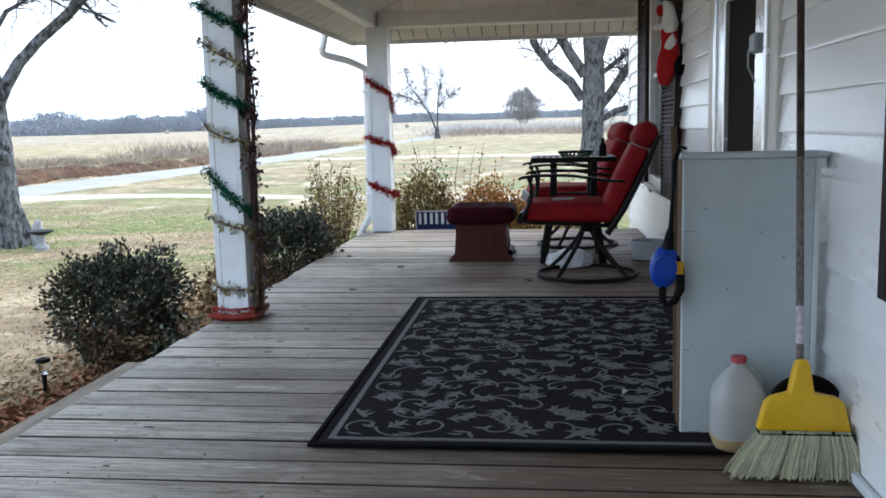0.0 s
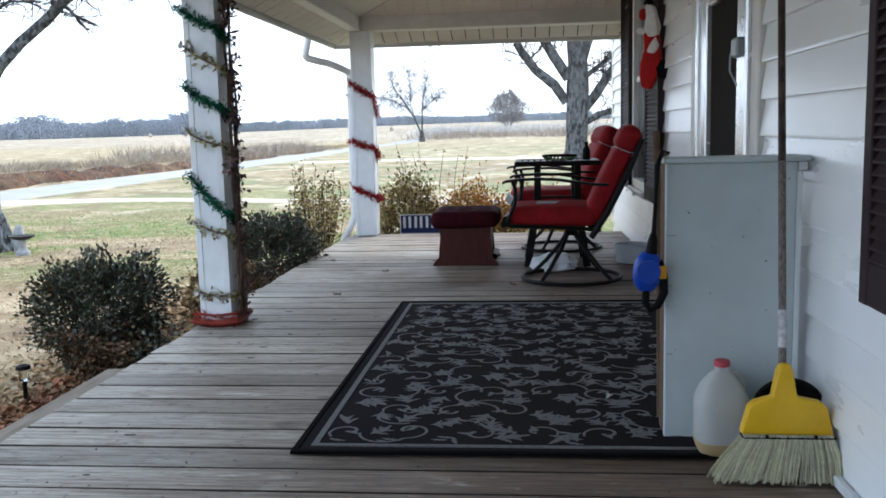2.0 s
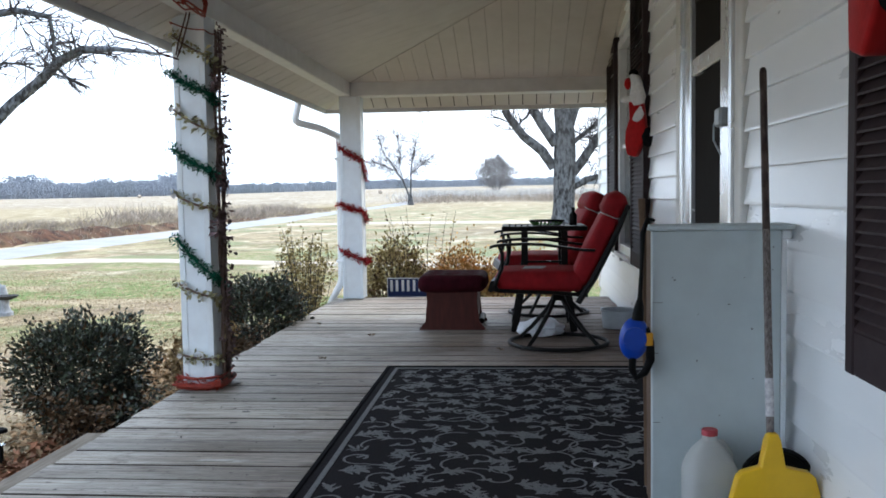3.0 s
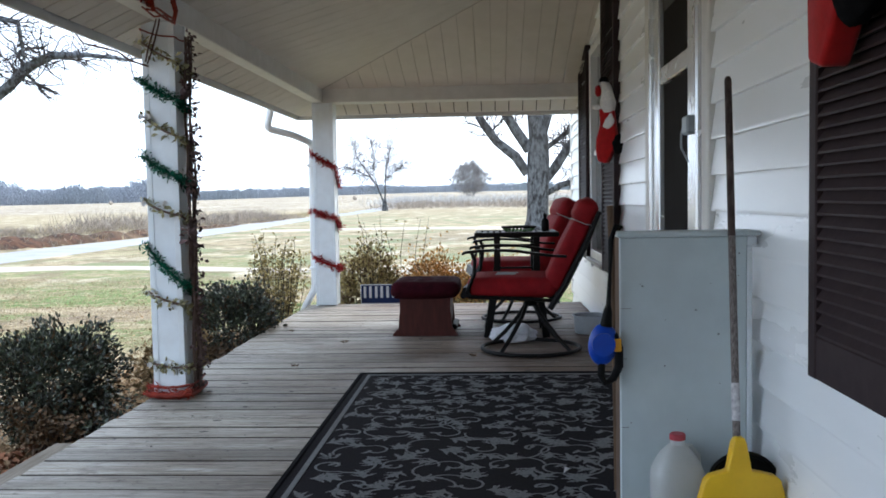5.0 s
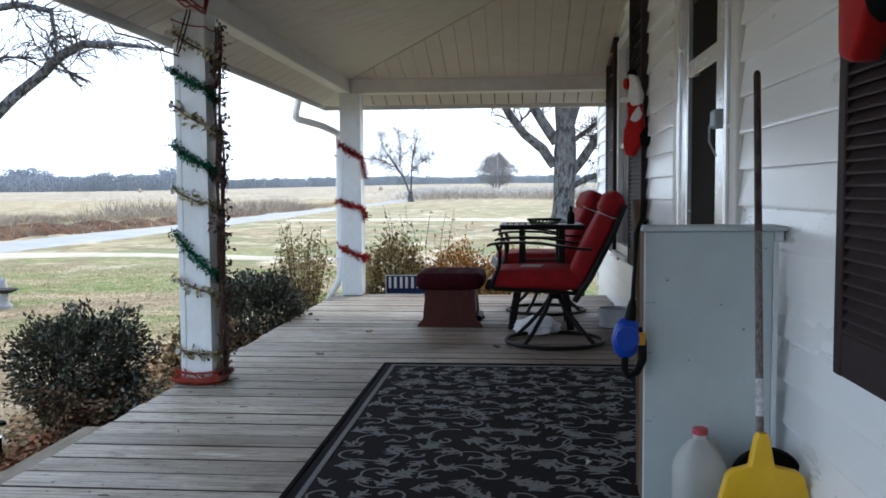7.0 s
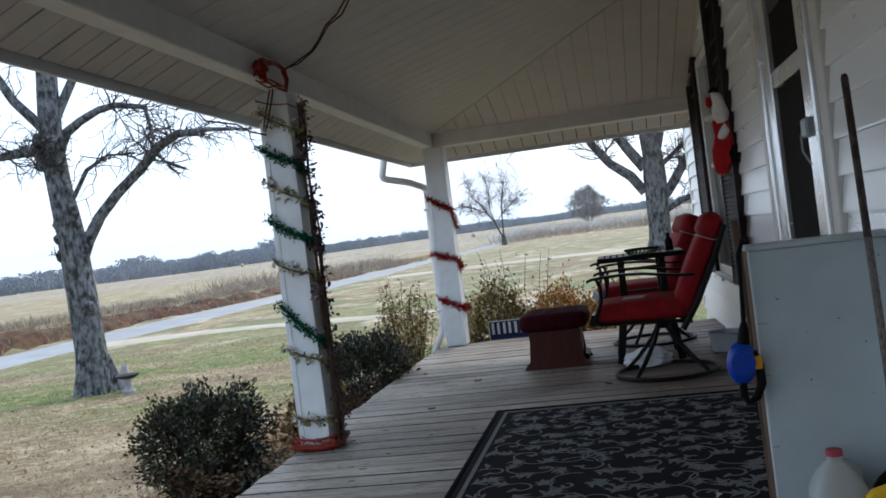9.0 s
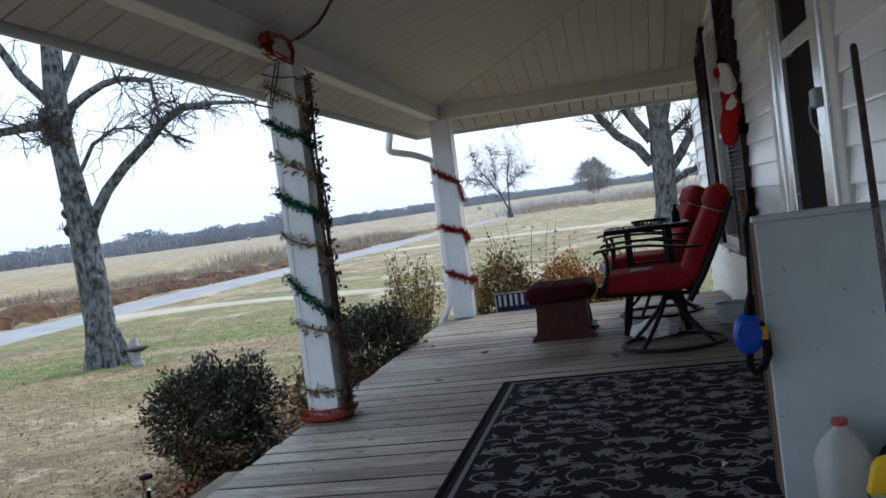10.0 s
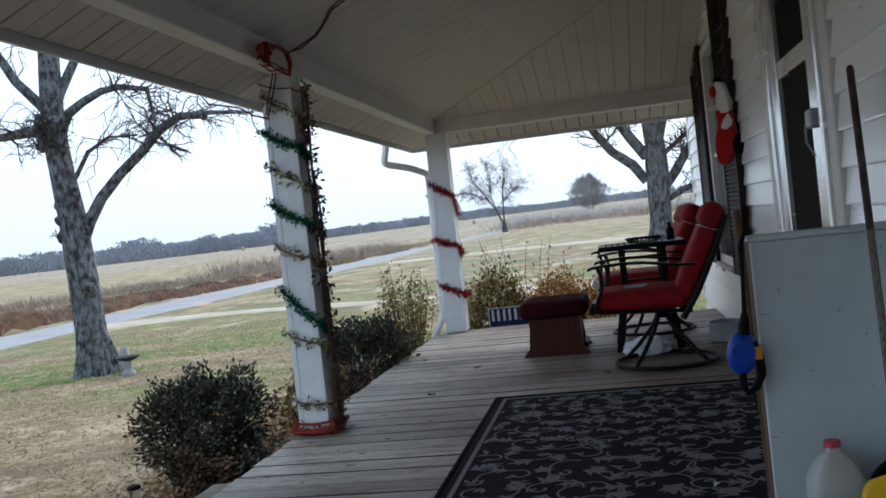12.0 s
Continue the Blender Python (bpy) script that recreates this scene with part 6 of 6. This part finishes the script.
for k in range(4):                    # crumpled loops tacked to the beam beside the post
    loop = [(4.07, 1.95), (4.10, 2.0), (4.22, 2.04), (4.34, 2.055), (4.45, 2.05), (4.49, 2.0), (4.465, 1.925), (4.36, 1.93), (4.22, 1.93), (4.10, 1.925)]
    bs.tube([(BXI + 0.008 * k + 0.008 * rng.random(), a + rng.gauss(0, 0.012), c + rng.gauss(0, 0.010)) for a, c in loop], [rng.uniform(0.003, 0.007) for _ in loop], 6)
for k in range(40):                   # the bunched end
    p = Vector((BXI + 0.02, 4.10 + rng.gauss(0, 0.03), 1.975 + rng.gauss(0, 0.02)))
    bs.leaf(p, (rng.uniform(0, 0.6), rng.gauss(0, 1), rng.gauss(0, 1)), (1, rng.gauss(0, 0.6), rng.gauss(0, 0.6)), rng.uniform(0.035, 0.06), 0.04, 0.5)
part("ribbon", bs, M_BOW, bow, smooth=True)
cord = thing("light_cord", "dark red-brown string-light cord along the ceiling", "cord")
cpts = [(P1X[0] + 0.03, P1Y[0] - 0.03, 1.74), (P1X[0] + 0.05, P1Y[0] - 0.035, 1.80), (P1X[0] + 0.085, P1Y[0] - 0.04, 1.92), (P1X[0] + 0.11, P1Y[0] - 0.04, 2.00), (P1X[1] + 0.02, P1Y[0] - 0.01, 2.06), (-1.537, 4.59, 2.093), (-1.415, 4.49, 2.122), (-1.345, 4.42, 2.148), (-1.235, 4.26, 2.175), (-1.148, 4.19, 2.206), (-0.9, 3.8, 2.275), (-0.5, 3.2, 2.39)]
for off in (0.0, 0.012):
    part("strand", Shape().tube([(a + off + 0.01 * rng.uniform(-1, 1), b2, c + 0.01 * rng.uniform(-1, 0.3)) for a, b2, c in cpts], 0.0042, 6), M_CORD, cord, smooth=True)
part("loose_end", Shape().tube([(P1X[0] + 0.04, P1Y[0] - 0.03, 1.72), (P1X[0] - 0.05, P1Y[0] - 0.04, 1.75), (-1.88, 4.5, 1.80), (-2.058, 4.5, 1.846), (-2.133, 4.5, 1.95), (-2.18, 4.5, 1.945), (-2.225, 4.5, 1.93)], 0.005, 6), M_CORD, cord, smooth=True)


# ---- planting round the porch ----
def bush(name, label, cx, cy, rx, ry, z1, n, leaf_m, size, kinds=(), z0=GROUND, wisp=0.0, box=1.0):
    """A shrub: branching stems, and many single leaves thickest near an uneven outline."""
    t = thing(name, label, "shrub", "porch shrubs")
    st, lv, lv2 = Shape(), Shape(), Shape()
    h = z1 - z0
    for k in range(26):
        a, u = rng.uniform(0, 6.28), rng.random() ** 0.5
        top = Vector((cx + rx * 0.85 * u * math.cos(a), cy + ry * 0.85 * u * math.sin(a), z0 + h * rng.uniform(0.55, 0.97)))
        base = Vector((cx + 0.12 * rx * math.cos(a), cy + 0.12 * ry * math.sin(a), z0 - 0.03))
        mid = base.lerp(top, 0.5) + Vector((0.06 * math.cos(a), 0.06 * math.sin(a), 0.04))
        st.tube([base, mid, top], [0.008, 0.006, 0.003], 5, False)
    for _ in range(n):
        a, v = rng.uniform(0, 2 * math.pi), rng.uniform(-1, 1)
        e = Vector((math.sqrt(1 - v * v) * math.cos(a), math.sqrt(1 - v * v) * math.sin(a), v))
        e = Vector([math.copysign(abs(q) ** box, q) for q in e])
        lump = 1 + 0.28 * noise.noise(e * 2.1 + Vector((cx, cy, 0))) + 0.24 * noise.noise(e * 5.5 + Vector((cx, cy, 3)))
        rad = lump * (1 - abs(rng.gauss(0, 0.22)) - 0.05) * (1 + wisp * max(0, rng.gauss(0, 1)))
        if box < 1 and e.z < 0:     # drawn in towards the stems below
            e.x, e.y = e.x * (1 + 0.35 * e.z), e.y * (1 + 0.35 * e.z)
        p = Vector((cx + rx * rad * e.x, cy + ry * rad * e.y, z0 + h * 0.5 + h * 0.52 * rad * e.z))
        if p.z < z0 + 0.02:
            p.z = z0 + rng.uniform(0.02, 0.2)
        d = e + Vector((rng.gauss(0, 0.7), rng.gauss(0, 0.7), rng.gauss(0.3, 0.6)))
        (lv2 if kinds and rng.random() < kinds[1] * (1.6 if e.z < 0 else 0.5) else lv).leaf(p, d, (rng.gauss(0, 1), rng.gauss(0, 1), 1), size * rng.uniform(0.7, 1.3), size * 0.55)
    tagged(part("stem_growth", st, M_TWIG, t), kind="stuff")
    tagged(part("foliage", lv, leaf_m, t), kind="stuff")
    if kinds:
        tagged(part("tinted_foliage", lv2, kinds[0], t), kind="stuff")
    return t


bush("evergreen_shrub", "clipped dark green shrub beside the porch step", -2.66, 5.2, 0.365, 0.42, 0.27, 13000, M_BUSH, 0.034, (M_BUSHRED, 0.22), wisp=0.05, box=0.76)
bush("evergreen_shrub", "clipped dark green shrub beyond the garlanded post", -2.10, 7.05, 0.36, 0.44, 0.35, 10000, M_BUSH, 0.038, (M_BUSHRED, 0.24), wisp=0.05, box=0.8)


def wispy(name, label, cx, cy, rx, ry, z1, n, leaf_m, size, stems=24, z0=GROUND):
    """A loose shrub of arching stems that carry sparse leaves."""
    t = thing(name, label, "shrub", "porch shrubs")
    st, lv = Shape(), Shape()
    h = z1 - z0
    per = max(1, n // stems)
    for k in range(stems):
        a, u = rng.uniform(0, 6.28), rng.random() ** 0.6
        base = Vector((cx + 0.4 * rx * u * math.cos(a), cy + 0.4 * ry * u * math.sin(a), z0 - 0.02))
        top = Vector((cx + rx * u * math.cos(a), cy + ry * u * math.sin(a), z0 + h * rng.uniform(0.6, 1.08)))
        pts = [base.lerp(top, i / 6) + 0.05 * noise.noise_vector(Vector((k, i * 0.6, cx))) + Vector((0, 0, 0.06 * math.sin(math.pi * i / 6))) for i in range(7)]
        st.tube(pts, [0.006 - 0.0007 * i for i in range(7)], 4, False)
        for _ in range(per):
            i = rng.randint(2, 6)
            p = pts[i - 1].lerp(pts[i], rng.random()) + Vector((rng.gauss(0, 0.035), rng.gauss(0, 0.035), rng.gauss(0, 0.03)))
            lv.leaf(p, (rng.gauss(0, 1), rng.gauss(0, 1), rng.gauss(0, 0.7)), (rng.gauss(0, 1), rng.gauss(0, 1), 1), size * rng.uniform(0.6, 1.3), size * 0.6)
    tagged(part("stem_growth", st, M_TWIG, t), kind="stuff")
    tagged(part("foliage", lv, leaf_m, t), kind="stuff")
    return t


wispy("rose_shrub", "thin olive rose shrub beside the corner post", -2.15, 8.80, 0.31, 0.36, 0.64, 2400, M_OLIVELEAF, 0.04, 40)
bush("autumn_shrub", "loose olive-brown autumn shrub behind the deck end", -1.32, 9.45, 0.36, 0.32, 0.46, 5600, M_OLIVELEAF, 0.042, (M_BUSHRED, 0.45), wisp=0.25)
wispy("autumn_shrub", "tall thin stems with a few leaves behind the deck end", -1.05, 9.6, 0.40, 0.30, 0.80, 260, M_OLIVELEAF, 0.04, 14)
bush("autumn_shrub", "golden-brown autumn shrub behind the deck end", -0.62, 9.5, 0.40, 0.33, 0.36, 6200, M_GOLDLEAF, 0.040, (M_OLIVELEAF, 0.15), wisp=0.25)
bush("autumn_shrub", "golden-brown autumn shrub behind the chairs", 0.02, 9.5, 0.40, 0.33, 0.33, 5400, M_GOLDLEAF, 0.040, (M_LITTER, 0.15), wisp=0.25)
wispy("low_plant", "low tan-leaved plant at the foot of the post", -2.10, 5.75, 0.26, 0.42, 0.12, 1900, M_TANLEAF, 0.045, 24)
wispy("low_plant", "low bronze-leaved plant under the clipped shrub", -2.40, 4.84, 0.36, 0.32, -0.10, 1300, M_BUSHRED, 0.040, 26)
wispy("low_plant", "low dark green suckers under the clipped shrub", -2.36, 4.92, 0.34, 0.34, -0.04, 1500, M_BUSH, 0.038, 26)
wispy("low_plant", "low bronze-leaved plant between the shrubs", -2.15, 6.35, 0.28, 0.30, 0.02, 1500, M_BUSHRED, 0.045, 20)

lit = Shape()
for _ in range(9500):
    if rng.random() < 0.84:
        x, y = -2.3 - abs(rng.gauss(0, 0.55)), rng.uniform(3.0, 9.5)
    else:
        x, y = rng.uniform(-9, -2.3), rng.uniform(3.0, 13)
    z = terrain(x, y)
    k = rng.uniform(0.025, 0.06) if x > -3.2 else rng.uniform(0.02, 0.042)
    lit.leaf((x, y, z + 0.008 + (0.05 * rng.random() if x > -2.9 else 0)), (rng.gauss(0, 1), rng.gauss(0, 1), rng.uniform(-0.1, 0.35)), (rng.gauss(0, 0.4), rng.gauss(0, 0.4), 1), k, k * 0.7, 0.35)
solid("leaf_litter", lit, M_LITTER, "brown fallen leaves scattered over the yard", "leaves", kind="stuff")
bed = Shape()
for _ in range(3200):
    x, y = rng.uniform(-2.75, -1.86), rng.uniform(2.6, 5.6)
    k = rng.uniform(0.035, 0.085)
    bed.leaf((x, y, terrain(x, y) + 0.01 + 0.07 * rng.random()), (rng.gauss(0, 1), rng.gauss(0, 1), rng.uniform(-0.2, 0.6)), (rng.gauss(0, 0.5), rng.gauss(0, 0.5), 1), k, k * 0.7, 0.4)
solid("leaf_drift", bed, M_REDLEAF, "red-brown fallen leaves drifted along the porch step", "leaves", kind="stuff")
tuft = Shape()
for _ in range(42000):
    x, y = rng.uniform(-11, 2.5), rng.uniform(3.5, 17)
    if x > -1.9 and y < 9.0:
        continue
    z = terrain(x, y)
    tuft.leaf((x, y, z - 0.005), (rng.gauss(0, 0.8), rng.gauss(0, 0.8), 0.6), (rng.gauss(0, 1), rng.gauss(0, 1), 0.2), rng.uniform(0.03, 0.075), 0.008, 0.1)
solid("grass", tuft, M_STRAW, "short dry straw-coloured lawn grass", "grass", kind="stuff")

lamp = thing("solar_light", "small dark solar path light staked in fallen leaves", "garden light")
part("cap", Shape().lathe([(0.036, -0.235), (0.040, -0.23), (0.036, -0.215), (0.01, -0.207)], -2.78, 4.5, 18), M_BLACK, lamp, smooth=True)
part("lens", Shape().lathe([(0.022, -0.30), (0.027, -0.295), (0.027, -0.237), (0.022, -0.235)], -2.78, 4.5, 16), M_GLASS, lamp, smooth=True)
part("stake", Shape().lathe([(0.006, GROUND - 0.05), (0.011, GROUND + 0.05), (0.014, -0.301)], -2.78, 4.5, 10), M_BLACK, lamp, smooth=True)

bb = thing("birdbath", "small weathered concrete birdbath beside the tree", "birdbath")
part("bowl", Shape().lathe([(0.04, -0.265), (0.09, -0.255), (0.15, -0.222), (0.163, -0.207), (0.148, -0.211), (0.07, -0.238), (0.02, -0.242)], -6.55, 10.75, 24), M_DARKSTONE, bb, "dark stained bowl", smooth=True)
part("pedestal", Shape().lathe([(0.09, GROUND - 0.02), (0.09, GROUND + 0.03), (0.06, GROUND + 0.06), (0.045, -0.34), (0.045, -0.28), (0.05, -0.262)], -6.55, 10.75, 18), M_STONE, bb, smooth=True)
rk = Shape()
b = bmesh.new()
bmesh.ops.create_icosphere(b, subdivisions=3, radius=1)
for p in b.verts:
    p.co *= 1 + 0.25 * noise.noise(p.co * 1.7)
rk.take(b, pose(-6.74, 11.0, GROUND + 0.12) @ Matrix.Diagonal((0.08, 0.07, 0.24, 1)))
solid("upright_stone", rk, M_STONE, "upright pale grey stone behind the birdbath", "stone", smooth=True)
for px, py in ((-74, 200), (-70, 204), (-93, 210), (-30, 190)):
    b = bmesh.new()
    bmesh.ops.create_icosphere(b, subdivisions=2, radius=1)
    for p in b.verts:
        p.co *= 1 + 0.2 * noise.noise(p.co * 2 + Vector((px, 0, 0)))
    solid("hay_bale", Shape().take(b, pose(px, py, terrain(px, py) + 0.4) @ Matrix.Diagonal((0.5, 0.5, 0.5, 1))), M_BRUSH, "dark far-off hay bale lying in the field", "hay bale", "hay bales", smooth=True)

# ---- siding courses ----
COURSE, Z0 = 0.135, 1.629
lap = Shape().prism([(WALL - 0.024, 0.0), (WALL - 0.024, 0.008), (WALL - 0.003, COURSE + 0.012), (WALL + 0.004, COURSE + 0.012), (WALL + 0.004, 0.0)], 1, 0, 1).mesh("siding_board", M_SIDING)
SPANS = [(BACK, 0.908, -9, 9), (0.908, 1.722, -9, 0.44), (0.908, 1.722, 2.25, 9), (1.722, 3.468, -9, 9), (3.468, 4.862, 2.34, 9), (4.862, 6.738, -9, 9),
         (6.738, 7.652, -9, 0.44), (6.738, 7.652, 2.25, 9), (7.652, WALLEND - 0.072, -9, 9)]
k = -13
while Z0 + k * COURSE < WTOP - COURSE:
    z = Z0 + k * COURSE
    for y0, y1, a, c in SPANS:
        if a <= z and z + COURSE <= c + 0.06:
            ob = new("siding_board", lap)
            ob.parent = wall
            ob.matrix_basis = Matrix.Translation((rng.uniform(-0.001, 0.001), y0 + 0.001, z)) @ Matrix.Diagonal((1, y1 - y0 - 0.002, 1, 1))
    k += 1

# ---- deck boards ----
BP, B0 = 0.173, 2.558
kinds = []
for v in range(5):
    b = bmesh.new()
    bmesh.ops.create_grid(b, x_segments=9, y_segments=2, size=0.5)
    hw = BP / 2 - 0.0036
    for p in b.verts:
        u, w = p.co.x + 0.5, p.co.y * 2
        p.co = (EDGE + u * (WALL - 0.02 - EDGE), w * (hw - 0.003) + 0.0015 * noise.noise((u * 3, v * 9, 0)), 0.001 - 0.0012 * abs(w) + 0.0018 * noise.noise((u * 4, w, v * 5)))
    g = bmesh.ops.extrude_face_region(b, geom=b.faces[:])
    for q in g["geom"]:
        if isinstance(q, bmesh.types.BMVert):
            q.co.z = -0.006
            q.co.y *= 1.03
    side = Shape().take(b).box(EDGE + 0.001, WALL - 0.021, -hw, hw, -0.042, -0.007)
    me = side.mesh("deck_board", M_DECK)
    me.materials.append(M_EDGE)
    # all but the top faces take the painted gap darkness
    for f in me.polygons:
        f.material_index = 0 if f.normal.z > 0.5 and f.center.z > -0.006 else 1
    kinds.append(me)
k = -46
while B0 + (k + 1) * BP <= DECKEND + 0.03:
    ob = new("deck_board", kinds[rng.randrange(5)])
    ob.parent = deck
    ob.matrix_basis = pose(rng.uniform(-0.006, 0.006), B0 + (k + 0.5) * BP, rng.uniform(-0.005, -0.001), rng.uniform(-0.6, 0.6), 0, rng.uniform(-0.06, 0.06))
    k += 1
nails = Shape()
for j in range(-3, 36):
    for i in range(7):
        for dy in (0.035, 0.138):
            x, y = -1.43 + i * 0.36 + rng.uniform(-0.008, 0.008), B0 + j * BP + dy + rng.uniform(-0.006, 0.006)
            if not (RX0 < x < RX1 and RY0 < y < RY1) and rng.random() < 0.3:
                nails.lathe([(0.0032, -0.006), (0.0032, 0.0004)], x, y, 7)
for _ in range(46):
    x, y, k = rng.uniform(-1.7, 0.7), B0 + BP * (rng.randint(-6, 33) + rng.uniform(0.25, 0.75)), rng.uniform(0.006, 0.014)
    if not (RX0 - 0.03 < x < RX1 + 0.03 and RY0 - 0.03 < y < RY1 + 0.03):
        nails.lathe([(k, -0.006), (k, -0.0006)], x, y, 10, 1.7, 0.8)
tagged(part("nail_heads", nails, M_CHIP, deck), kind="stuff")
